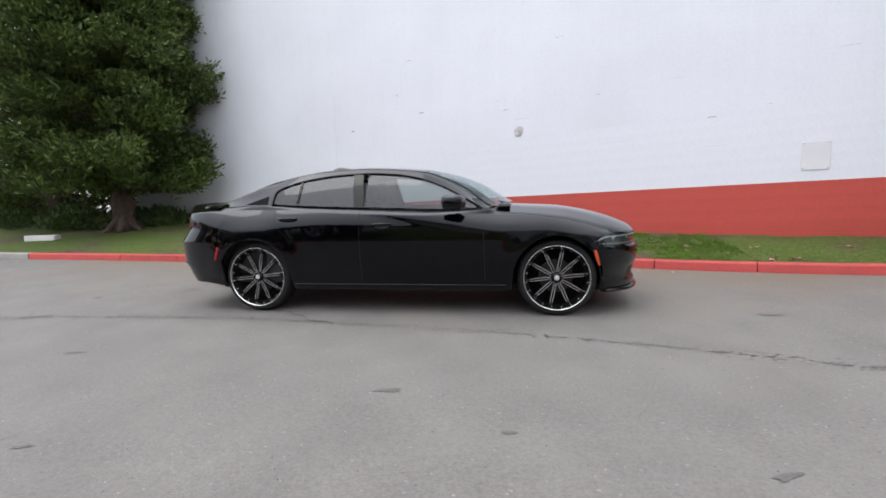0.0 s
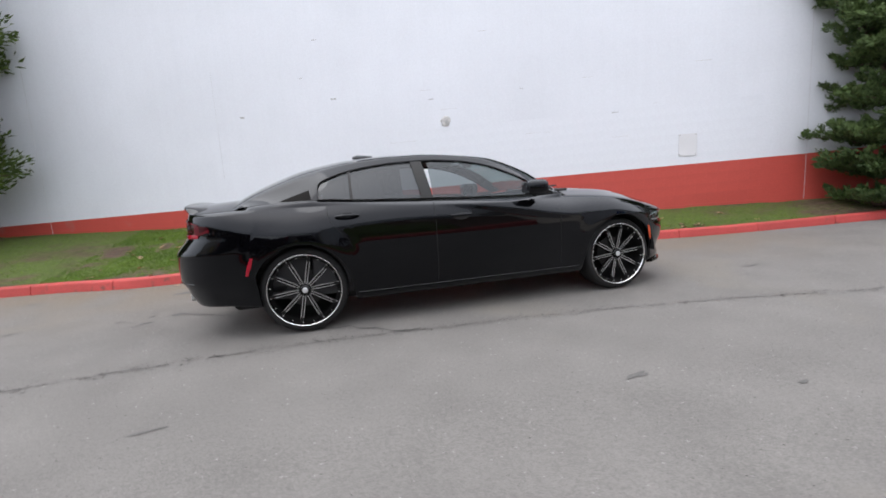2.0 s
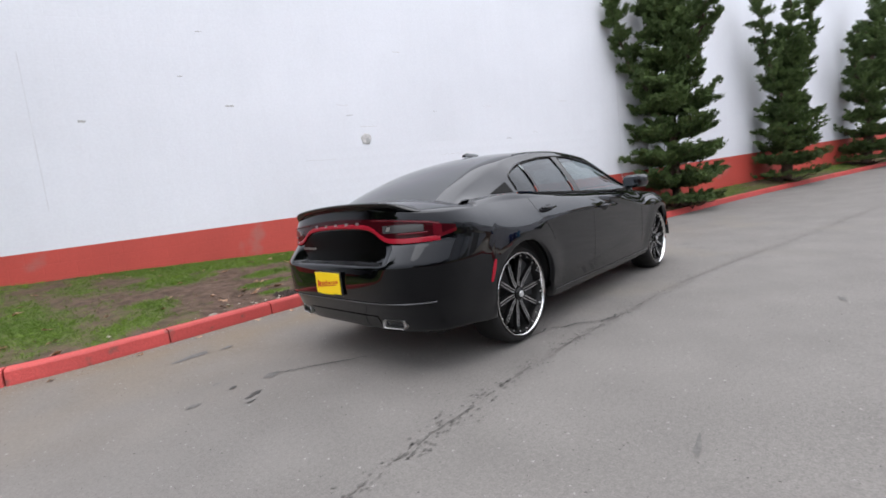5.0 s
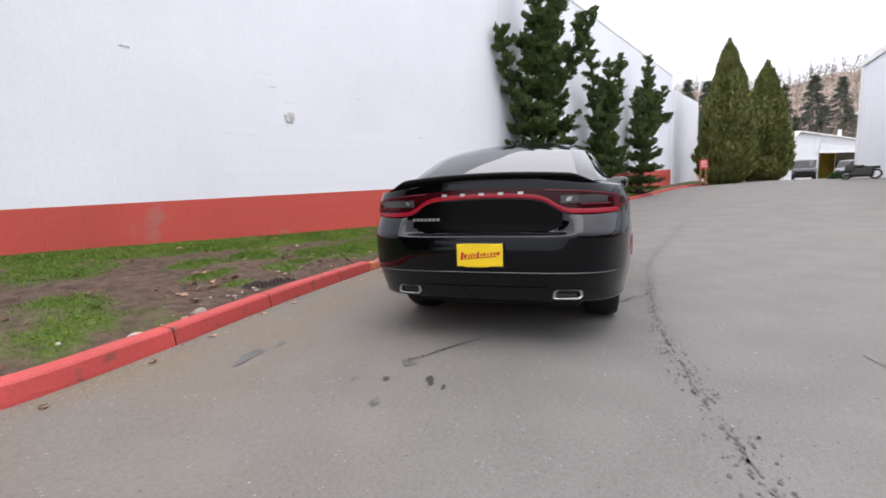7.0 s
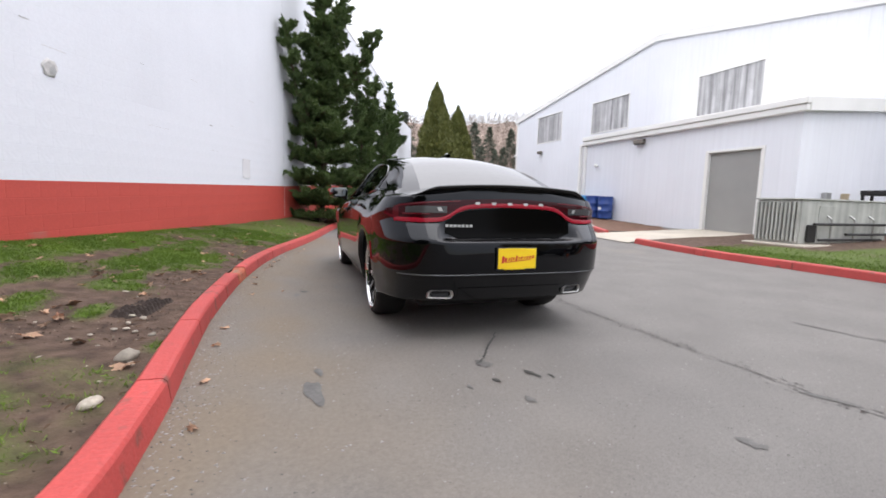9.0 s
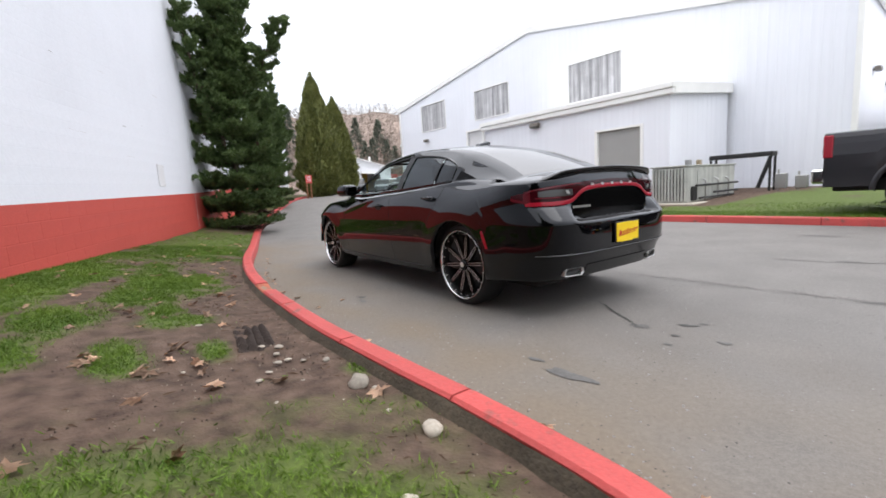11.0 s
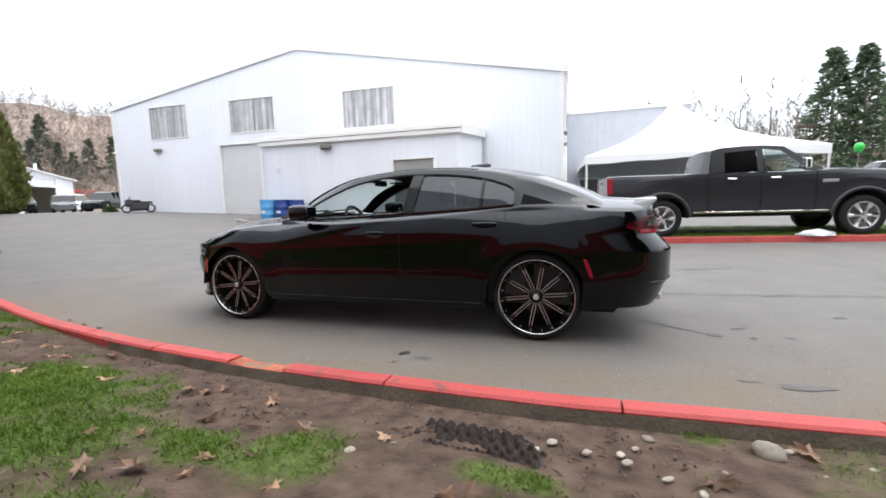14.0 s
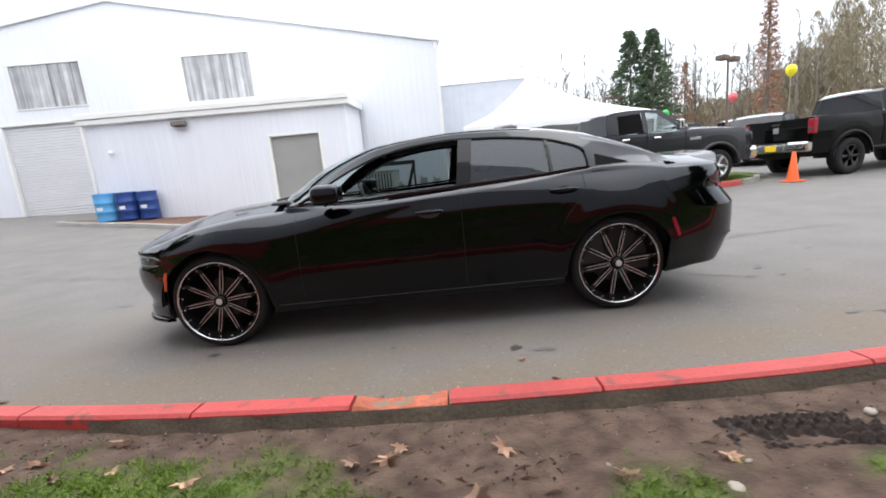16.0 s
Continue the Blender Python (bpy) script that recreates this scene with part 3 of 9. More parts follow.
    c, d = b + WALL_N * 28, a + WALL_N * 28
    for p, q in ((a, d), (d, c), (c, b)):
        vs = [bm.verts.new((p.x, p.y, -0.3)), bm.verts.new((q.x, q.y, -0.3)), bm.verts.new((q.x, q.y, 7.4)), bm.verts.new((p.x, p.y, 7.4))]
        bm.faces.new(vs)
    bm.faces.new([bm.verts.new((p.x, p.y, 7.4)) for p in (a, b, c, d)])
    tagged(part("wall_back", bm, WALL_WHITE), "plain closing walls and roof of the hall", "wall", kind="structure")


# ---------------------------------------------------------------- metal building
BT = Matrix.Translation((-0.74, -15.9, 0.0)) @ Matrix.Rotation(radians(3.15), 4, "Z")


def ribbed(bm, x0, x1, z_low, z_high, y=0.0, pitch=0.30, deep=0.007, holes=()):
    """Upright ribbed cladding facing +y; z_high is a function of x; holes are (x0, x1, z0, z1)."""
    xs = set()
    x = x0
    while x < x1:
        for d in (0.0, 0.02, 0.05, 0.07):
            if x + d < x1:
                xs.add(round(x + d, 4))
        x += pitch
    for h in holes:
        xs.update((round(h[0], 4), round(h[1], 4)))
    xs = sorted(xs | {round(x1, 4)})

    def depth(x):
        u = (x - x0) % pitch
        return deep if 0.015 < u < 0.055 else 0.0
    for a, b in zip(xs, xs[1:]):
        cuts = [(h[2], h[3]) for h in holes if h[0] <= (a + b) / 2 <= h[1]]
        spans, low = [], z_low
        for c, d in sorted(cuts):
            if c > low:
                spans.append((low, c))
            low = d
        spans.append((low, None))
        for lo, hi in spans:
            bm.faces.new([bm.verts.new((a, y + depth(a), lo)), bm.verts.new((b, y + depth(b), lo)),
                          bm.verts.new((b, y + depth(b), z_high(b) if hi is None else hi)), bm.verts.new((a, y + depth(a), z_high(a) if hi is None else hi))])


def gable_z(x):
    """Underside of the roof edge along the gable."""
    return 6.78 + (9.24 - 6.78) * x / 13.15 if x < 13.15 else 9.24 + (7.22 - 9.24) * (x - 13.15) / (25.9 - 13.15)


WINDOWS = ((7.9, 10.65, 4.95, 6.75), (14.72, 17.5, 5.2, 6.9), (20.45, 23.1, 5.22, 6.98))
SHEET = mat("weathered_translucent_sheet", (0.50, 0.50, 0.51), 0.5, vary=0.15, size=2.0, streak=0.65)


def metal_building():
    top = tagged(new("metal_building"), "large white ribbed-metal warehouse with a shallow gable", "building")
    top.matrix_world = BT
    bm = bmesh.new()
    holes = [*WINDOWS, (14.2, 18.35, -0.5, 4.55)]
    ribbed(bm, 0.0, 25.9, -0.5, gable_z, holes=holes)
    part("front_wall", bm, METAL_WALL, top)
    bm = bmesh.new()
    ribbed(bm, 0.0, 40.0, -0.5, lambda x: 6.78)
    bmesh.ops.transform(bm, matrix=Matrix.Rotation(radians(-90), 4, "Z") @ Matrix.Diagonal((1, 1, 1, 1)), verts=bm.verts[:])
    part("side_wall", bm, METAL_WALL, top)
    bm = bmesh.new()
    for x0, x1, y0, y1 in ((25.9, 25.88, 0, -40), (0, 25.9, -40, -40.02)):
        bm.faces.new([bm.verts.new((x0, y0, -0.5)), bm.verts.new((x1, y1, -0.5)), bm.verts.new((x1, y1, 7.0)), bm.verts.new((x0, y0, 7.0))])
    part("rear_wall", bm, METAL_WALL, top)
    for a, b in ((0.0, 13.15), (13.15, 25.9)):
        bm = bmesh.new()
        ea, eb = (a - (0.25 if a == 0 else 0)), (b + (0.25 if b > 20 else 0))
        za, zb = gable_z(a) - (0.045 if a == 0 else 0), gable_z(b) - (0.04 if b > 20 else 0)
        vs = []
        for x, z in ((ea, za), (eb, zb)):
            vs.append([bm.verts.new((x, y, z + d)) for y, d in ((0.05, 0.0), (0.05, 0.10), (-40.2, 0.10), (-40.2, 0.0))])
        for i in range(4):
            bm.faces.new((vs[0][i], vs[0][(i + 1) % 4], vs[1][(i + 1) % 4], vs[1][i]))
        bm.faces.new(vs[0]), bm.faces.new(vs[1])
        part("roof", bm, METAL_TRIM, top)
        bm = bmesh.new()
        vs = []
        for x, z in ((ea, za), (eb, zb)):
            vs.append([bm.verts.new((x, y, z + d)) for y, d in ((0.054, -0.20), (0.10, -0.20), (0.10, 0.11), (0.054, 0.11))])
        for i in range(4):
            bm.faces.new((vs[0][i], vs[0][(i + 1) % 4], vs[1][(i + 1) % 4], vs[1][i]))
        bm.faces.new(vs[0]), bm.faces.new(vs[1])
        part("fascia", bm, METAL_TRIM, top)
    boxed("corner_trim", (-0.06, -0.08, -0.4), (0.10, 0.055, 6.7), METAL_TRIM, top, 0.01)
    boxed("corner_trim", (25.80, -0.08, -0.4), (25.96, 0.055, 7.1), METAL_TRIM, top, 0.01)
    bm = bmesh.new()
    tube(bm, (-0.10, -0.5, 6.55), (-0.10, -39, 6.55), 0.08, n=8)
    part("gutter", bm, METAL_TRIM, top)
    bm = bmesh.new()
    tube(bm, (-0.12, -8.4, 0.2), (-0.12, -8.4, 6.5), 0.05, n=8)
    part("downpipe", bm, METAL_TRIM, top)
    for x0, x1, z0, z1 in WINDOWS:
        w = part("window", bmesh.new(), METAL_TRIM, top)
        bm = bmesh.new()
        n = int((x1 - x0) / 0.055)
        sheet(bm, [[(x0 + (x1 - x0) * i / n, -0.02 + 0.018 * math.sin(i * math.pi / 2.0), z) for z in (z0, (z0 + z1) / 2, z1)] for i in range(n + 1)])
        part("pane", bm, SHEET, w, "grey streaked corrugated translucent sheet", smooth=True)
        for lo, hi in (((x0 - 0.05, -0.03, z0 - 0.05), (x1 + 0.05, 0.035, z0)), ((x0 - 0.05, -0.03, z1), (x1 + 0.05, 0.035, z1 + 0.05)),
                       ((x0 - 0.05, -0.03, z0), (x0, 0.035, z1)), ((x1, -0.03, z0), (x1 + 0.05, 0.035, z1))):
            boxed("frame", lo, hi, METAL_TRIM, w)
    # flat panel whose grey stands for the dim interior behind the panes
    boxed("backing", (0.2, -0.3, 4.7), (25.6, -0.25, 7.0), mat("painted_hall_dimness", (0.25, 0.25, 0.25), 0.9), top)
    # roller door
    door = part("roller_door", bmesh.new(), DOOR_WHITE, top)
    z = 0.35
    while z < 4.55:
        boxed("slat", (14.2, -0.12, z + 0.004), (18.3, -0.07, min(z + 0.112, 4.55)), DOOR_WHITE, door, 0.018)
        z += 0.118
    for lo, hi in (((18.3, -0.12, 0.2), (18.42, 0.06, 4.65)), ((14.08, -0.12, 0.2), (14.2, 0.06, 4.65)), ((14.2, -0.12, 4.56), (18.3, 0.06, 4.66))):
        boxed("door_frame", lo, hi, METAL_TRIM, top)
    return top


def wall_lamp(name, place, label, size=1.0):
    ob = thing(name, label, "lamp", place)
    boxed("housing", (-0.22 * size, 0.0, -0.06 * size), (0.22 * size, 0.20 * size, 0.10 * size), mat("bronze_housing", (0.17, 0.15, 0.13), 0.5, vary=0.1), ob, 0.025 * size)
    bm = bmesh.new()
    box(bm, (-0.18 * size, 0.02, -0.085 * size), (0.18 * size, 0.17 * size, -0.062 * size), 0.008)
    part("lens", bm, CLEAR_LENS, ob, "dull grey lamp lens")
    boxed("bracket", (-0.05 * size, -0.03, -0.03 * size), (0.05 * size, 0.0, 0.05 * size), BLACK_MATTE, ob)
    return ob


AT = Matrix.Translation((2.56, -10.8, 0.0)) @ Matrix.Rotation(radians(3.15), 4, "Z")


def annex():
    top = tagged(new("annex_building"), "low white metal annex with a flat parapet and grey door", "building")
    top.matrix_world = AT
    bm = bmesh.new()
    ribbed(bm, 0.0, 8.2, -0.4, lambda x: 3.6, holes=((0.93, 2.55, -0.4, 2.76),), deep=0.003, pitch=0.4)
    part("front_wall", bm, METAL_WALL, top)
    bm = bmesh.new()
    ribbed(bm, 0.0, 4.75, -0.4, lambda x: 3.6 + 0.09 * x, deep=0.006, pitch=0.4)
    bmesh.ops.transform(bm, matrix=Matrix.Rotation(radians(-90), 4, "Z"), verts=bm.verts[:])
    part("side_wall", bm, METAL_WALL, top)
    bm = bmesh.new()
    ribbed(bm, 0.0, 4.75, -0.4, lambda x: 3.6 + 0.09 * x, deep=-0.006, pitch=0.4)
    bmesh.ops.transform(bm, matrix=Matrix.Translation((8.2, 0, 0)) @ Matrix.Rotation(radians(-90), 4, "Z"), verts=bm.verts[:])
    part("side_wall", bm, METAL_WALL, top)
    bm = bmesh.new()
    vs = [[bm.verts.new((x, y, z)) for y, z in ((0.10, 3.88), (-4.8, 4.36), (-4.8, 4.30), (0.10, 3.80))] for x in (-0.1, 8.32)]
    for i in range(4):
        bm.faces.new((vs[0][i], vs[0][(i + 1) % 4], vs[1][(i + 1) % 4], vs[1][i]))
    bm.faces.new(vs[0]), bm.faces.new(vs[1])
    part("roof", bm, METAL_TRIM, top)
    boxed("gutter", (-0.14, 0.02, 3.55), (8.34, 0.16, 3.72), METAL_TRIM, top, 0.02)
    boxed("fascia", (-0.16, 0.02, 3.725), (8.36, 0.20, 3.90), METAL_TRIM, top, 0.015)
    bm = bmesh.new()
    vs = [[bm.verts.new((x, y, z)) for x, z in ((-0.16, z0), (-0.02, z0), (-0.02, z0 + 0.34), (-0.16, z0 + 0.34))] for y, z0 in ((0.02, 3.56), (-4.8, 3.99))]
    for i in range(4):
        bm.faces.new((vs[0][i], vs[0][(i + 1) % 4], vs[1][(i + 1) % 4], vs[1][i]))
    bm.faces.new(vs[0]), bm.faces.new(vs[1])
    part("fascia", bm, METAL_TRIM, top)
    bm = bmesh.new()
    tube(bm, (8.24, 0.09, 0.3), (8.24, 0.09, 3.6), 0.05, n=8)
    part("downpipe", bm, METAL_TRIM, top)
    door = part("door", bmesh.new(), DOOR_GREY, top)
    boxed("door_leaf", (0.96, -0.13, 0.30), (2.52, -0.09, 2.72), DOOR_GREY, door, 0.006, "plain grey steel door leaf")
    for lo, hi in (((0.85, -0.14, 0.2), (0.955, 0.03, 2.80)), ((2.525, -0.14, 0.2), (2.63, 0.03, 2.80)), ((0.955, -0.14, 2.725), (2.525, 0.03, 2.80))):
        boxed("door_frame", lo, hi, METAL_TRIM, door, 0.008)
    boxed("foundation", (-0.03, -4.7, -0.4), (8.23, 0.03, 0.32), CONCRETE, top)
    return top


block_wall()
metal_building()
annex()

# ---------------------------------------------------------------- the black saloon
AXLE, HUB_Z = 1.526, 0.37
FRONT = [(0.16, 2.240), (0.22, 2.320), (0.26, 2.370), (0.30, 2.365), (0.35, 2.335), (0.42, 2.350), (0.50, 2.385), (0.58, 2.395), (0.64, 2.385), (0.685, 2.345), (0.74, 2.335), (0.765, 2.360), (0.785, 2.355), (0.80, 2.325), (0.9, 2.240), (1.1, 2.040)]
REAR = [(0.20, 2.30), (0.26, 2.40), (0.33, 2.47), (0.42, 2.515), (0.49, 2.535), (0.515, 2.56), (0.62, 2.565), (0.735, 2.566), (0.752, 2.562), (0.765, 2.553), (0.79, 2.532), (0.82, 2.506), (0.85, 2.480), (0.88, 2.455), (0.90, 2.450), (1.0, 2.445), (1.12, 2.42)]
WIDTH = [(0.18, 0.845), (0.26, 0.892), (0.32, 0.916), (0.34, 0.912), (0.45, 0.932), (0.60, 0.948), (0.74, 0.953)]
CREASE = [(-2.6, 1.045), (-2.1, 1.055), (-1.65, 1.068), (-1.2, 1.062), (-0.57, 1.022), (0.0, 0.992), (0.46, 0.982), (0.85, 0.986), (1.1, 0.975), (1.33, 0.957),
          (1.64, 0.922), (1.88, 0.868), (2.05, 0.818), (2.2, 0.795), (2.5, 0.785)]
MIDLINE = [(-2.5, 1.125), (-2.2, 1.150), (-1.95, 1.165), (-1.7, 1.17), (0.9, 1.08), (1.1, 1.066), (1.3, 1.055), (1.6, 1.035), (1.88, 0.985), (2.1, 0.925), (2.27, 0.860), (2.42, 0.795)]
BELT_Y = 0.828
BELT = [(-2.07, 1.060), (-1.95, 1.099), (-1.75, 1.108), (-1.5, 1.112), (-1.3, 1.108), (-1.05, 1.090), (-0.57, 1.066), (0.0, 1.042), (0.48, 1.026), (0.85, 1.030), (1.1, 1.04)]
RAIL_Z = [(-2.07, 1.070), (-1.98, 1.118), (-1.85, 1.180), (-1.66, 1.255), (-1.38, 1.352), (-1.05, 1.420), (-0.7, 1.450), (-0.4, 1.457), (-0.1, 1.440), (0.21, 1.400), (0.39, 1.335), (0.62, 1.215), (0.80, 1.095), (0.92, 1.035)]
RAIL_Y = [(-2.07, 0.725), (-1.98, 0.705), (-1.66, 0.655), (-1.38, 0.610), (-1.0, 0.575), (-0.5, 0.575), (0.0, 0.575), (0.39, 0.605), (0.62, 0.655), (0.80, 0.71), (0.92, 0.745)]
ROOF_RISE = [(-1.98, 0.035), (-1.4, 0.060), (-0.9, 0.055), (-0.3, 0.045), (0.25, 0.052), (0.92, 0.042)]
DLO_TOP = [(-1.345, 1.125), (-1.340, 1.225), (-1.325, 1.252), (-1.29, 1.275), (-1.22, 1.302), (-1.10, 1.340), (-0.9, 1.376), (-0.64, 1.402), (-0.35, 1.410), (-0.05, 1.390), (0.19, 1.345), (0.42, 1.262), (0.60, 1.172), (0.75, 1.085), (0.845, 1.032)]


def belt_y(x):
    """Half width at the window line, drawn in over the rear haunches."""
    return BELT_Y - 0.045 * smooth01((-1.0 - x) / 0.85)


SCALLOP = [(-0.40, 1.040), (-0.10, 0.995), (0.25, 0.940), (0.55, 0.890), (0.80, 0.845), (1.05, 0.820), (1.40, 0.830), (1.70, 0.785), (1.95, 0.740)]
HAUNCH = [(-2.35, 0.985), (-2.15, 0.950), (-1.90, 0.890), (-1.55, 0.860), (-1.15, 0.885), (-0.60, 0.905), (0.0, 0.885), (0.4, 0.86)]
SECT_X, SECT_Z = np.linspace(-2.30, 1.95, 171), np.arange(0.15, 1.201, 0.005)


def section_table():
    """Half widths of the lower body over x and z: the door side is near upright, and its two shoulders lean in."""
    out = np.zeros((len(SECT_X), len(SECT_Z)))
    low = np.array([curve_at(WIDTH, min(z, 0.74)) for z in SECT_Z])
    for i, x in enumerate(SECT_X):
        line, haunch = curve_at(SCALLOP, x), curve_at(HAUNCH, x)
        fore, aft = smooth01((x + 0.40) / 0.22), 1 - smooth01((x + 0.25) / 0.70)
        groove = smooth01((x + 0.40) / 0.25) * (1 - smooth01((x - 0.55) / 0.45))
        lean = []
        for z in SECT_Z:
            a = aft * (17 * smooth01((z - haunch + 0.01) / 0.035) + 24 * smooth01((z - haunch) / 0.19))
            over = smooth01((z - line + 0.006) / 0.012)
            f = 20 * over + 27 * smooth01((z - line) / 0.14)
            g = -16 * groove * smooth01((z - line + 0.050) / 0.030) * (1 - over)
            lean.append(max(a * (1 - fore * over), f * fore * over) + g)
        out[i] = low - np.cumsum(np.tan(np.radians(lean))) * 0.005
    return out


SECTION = section_table()


def body_half(z, x=0.0):
    """Half width of the lower body at a height and a place along the car."""
    i = min(max((x - SECT_X[0]) / (SECT_X[1] - SECT_X[0]), 0.0), len(SECT_X) - 1.001)
    j = min(max((z - 0.15) / 0.005, 0.0), len(SECT_Z) - 1.001)
    a, b = int(i), int(j)
    u, v = i - a, j - b
    return float((SECTION[a, b] * (1 - v) + SECTION[a, b + 1] * v) * (1 - u) + (SECTION[a + 1, b] * (1 - v) + SECTION[a + 1, b + 1] * v) * u)


def flare(x, z):
    """The wheel arches swell a little."""
    out = 0.0
    for c in (AXLE, -AXLE):
        d = math.hypot(x - c, z - HUB_Z)
        out += 0.016 * smooth01((0.62 - d) / 0.22) * smooth01((z - 0.2) / 0.3)
    return out


REAR_PANEL = [(0.20, 2.30), (0.26, 2.40), (0.33, 2.47), (0.42, 2.515), (0.49, 2.535), (0.515, 2.56), (0.62, 2.565), (0.735, 2.553), (0.750, 2.545), (0.762, 2.475), (0.80, 2.462), (0.90, 2.452), (1.0, 2.445), (1.12, 2.42)]


def tail_reach(y, z):
    """How far back the tail stands, with the panel between the lamps set in."""
    k = smooth01((0.555 - abs(y)) / 0.04)
    return curve_at(REAR, z) * (1 - k) + curve_at(REAR_PANEL, z) * k


def plan(x_or_angle, z, zone):
    """A point of the lower body's plan outline (left side) at a height."""
    if zone == "side":
        return x_or_angle, body_half(z, x_or_angle) + flare(x_or_angle, z)
    if zone == "front":
        x0, m = 1.30, 2.8
        a = curve_at(FRONT, z) - x0
        s, c = math.sin(x_or_angle), math.cos(x_or_angle)
        x = x0 + a * s ** (2 / m)
        return x, (body_half(z, x) + flare(x, z)) * max(c, 0.0) ** (2 / m)
    x0, m = 1.45, 4.6
    s, c = math.sin(x_or_angle), math.cos(x_or_angle)
    y = body_half(z, -x0 - (curve_at(REAR, z) - x0) * s ** (2 / m)) * max(c, 0.0) ** (2 / m)
    x = -x0 - (tail_reach(y, z) - x0) * s ** (2 / m)
    return x, y + flare(x, z) * max(c, 0.0) ** (2 / m)


def rear_x(y, z, out=0.0):
    x0, m = 1.45, 4.6
    a = tail_reach(y, z) - x0
    u = min(1.0, abs(y) / body_half(z, -2.3))
    return -(x0 + a * (1 - u ** m) ** (1 / m)) - out


def front_x(y, z, out=0.0):
    x0, m = 1.30, 2.8
    a = curve_at(FRONT, z) - x0
    u = min(1.0, abs(y) / body_half(z, 1.95))
    return x0 + a * (1 - u ** m) ** (1 / m) + out


def sill_z(x):
    z = 0.245
    if x > 1.9:
        z = 0.245 - 0.045 * smooth01((x - 1.9) / 0.3)
    if x < -1.9:
        z = 0.275 + 0.035 * smooth01((-x - 1.9) / 0.3)
    for c, r in ((AXLE, 0.408), (-AXLE, 0.402)):
        d = r * r - (x - c) ** 2
        if d > 0:
            z = max(z, HUB_Z + math.sqrt(d))
    return z


def body_columns():
    """Each column: function of z giving (x, y), and its foot."""
    cols = []
    tail = [i / 40 for i in range(41)]
    for u in reversed(tail):
        cols.append(("rear", math.pi / 2 * u ** 1.6))
    xs = sorted({round(c - r * math.cos(math.pi * i / 24), 4) for c, r in ((-AXLE, 0.402), (AXLE, 0.408)) for i in range(25)} | set(np.round(np.arange(-1.1, 1.11, 0.04), 4)))
    for x in xs:
        if -1.44 < x < 1.29:
            cols.append(("side", x))
    for i in range(41):
        cols.append(("front", math.pi / 2 * (i / 40) ** 1.6))
    return cols


ROWS = [0.0, 0.02, 0.06, 0.12, 0.20, 0.27, 0.30, 0.34, 0.39] + [0.44 + 0.0125 * i for i in range(45)] + [1.0]


def saloon():
    top = thing("saloon_car", "black four-door saloon with black multi-spoke wheels, parked on asphalt", "car")
    cols = body_columns()
    grid_l = []
    for zone, u in cols:
        x_mid, y_mid = plan(u, 0.6, zone)
        foot, crest = sill_z(x_mid), curve_at(CREASE, x_mid)
        if zone == "rear":
            crest += 0.060 * max(0.0, 1 - (y_mid / 0.86) ** 2)
        row = []
        for v in ROWS:
            z = foot + (crest - foot) * v
            x, y = plan(u, z, zone)
            # keep arch edges upright
            row.append(Vector((x, y, z)))
        grid_l.append(row)
    bm = bmesh.new()
    for sgn in (1, -1):
        sheet(bm, [[(p.x, p.y * sgn, p.z) for p in row] for row in grid_l])
    # returned lips under the sill and arches
    for sgn in (1, -1):
        sheet(bm, [[(row[0].x, row[0].y * sgn, row[0].z), (row[0].x, max(0, row[0].y - 0.06) * sgn, row[0].z + 0.004)] for row in grid_l])
    # bonnet and boot decks, shoulder of the doors
    for sgn in (1, -1):
        deck = []
        for row, (zone, u) in zip(grid_l, cols):
            p = row[-1]
            mid = curve_at(MIDLINE, p.x)
            pts = []
            in_cabin = -1.93 < p.x < 0.98
            for j in range(9):
                f = j / 8
                if in_cabin:
                    yb = belt_y(p.x)
                    y = p.y + (yb - p.y) * f
                    z = p.z + (curve_at(BELT, p.x) - (0.008 if p.x > -1.35 else 0.0005) - p.z) * (1 - (1 - f) ** 1.8)
                else:
                    y = p.y * (1 - f)
                    z = p.z + (mid - p.z) * (1 - (1 - f) ** (2.4 if p.x < 0 else 1.9))
                    if p.x > 0.9:
                        z += 0.010 * math.exp(-((abs(y) - 0.42) / 0.09) ** 2) * smooth01((2.2 - p.x) / 0.5)
                pts.append((p.x, y * sgn, z))
            deck.append(pts)
        for a, b in zip(deck, deck[1:]):
            sheet(bm, [a, b])
    bmesh.ops.remove_doubles(bm, verts=bm.verts[:], dist=0.0008)
    body = part("body", bm, BLACK_PAINT, top, smooth=True)

    # floor pan and wheel housings
    bm = bmesh.new()
    box(bm, (-2.15, -0.62, 0.20), (2.05, 0.62, 0.30), 0.03)
    part("underbody", bm, DARK_UNDER, top)
    for c in (AXLE, -AXLE):
        for s in (1, -1):
            bm = bmesh.new()
            rows = []
            for i in range(21):
                a = math.pi * i / 20
                rows.append([(c + 0.42 * math.cos(a), s * y, HUB_Z + 0.42 * math.sin(a)) for y in (0.90, 0.55)])
            vs = sheet(bm, rows)
            bm.faces.new([r[1] for r in vs])
            part("wheel_housing", bm, DARK_UNDER, top)

    greenhouse(top)
    car_details(top)
    wheel = alloy_wheel(top, (AXLE, 0.885, HUB_Z), 1)
    for x, s in ((-AXLE, 1), (AXLE, -1), (-AXLE, -1)):
        alloy_wheel(top, (x, 0.885 * s, HUB_Z), s)
    return top


def rail(x):
    return curve_at(RAIL_Y, x), curve_at(RAIL_Z, x)


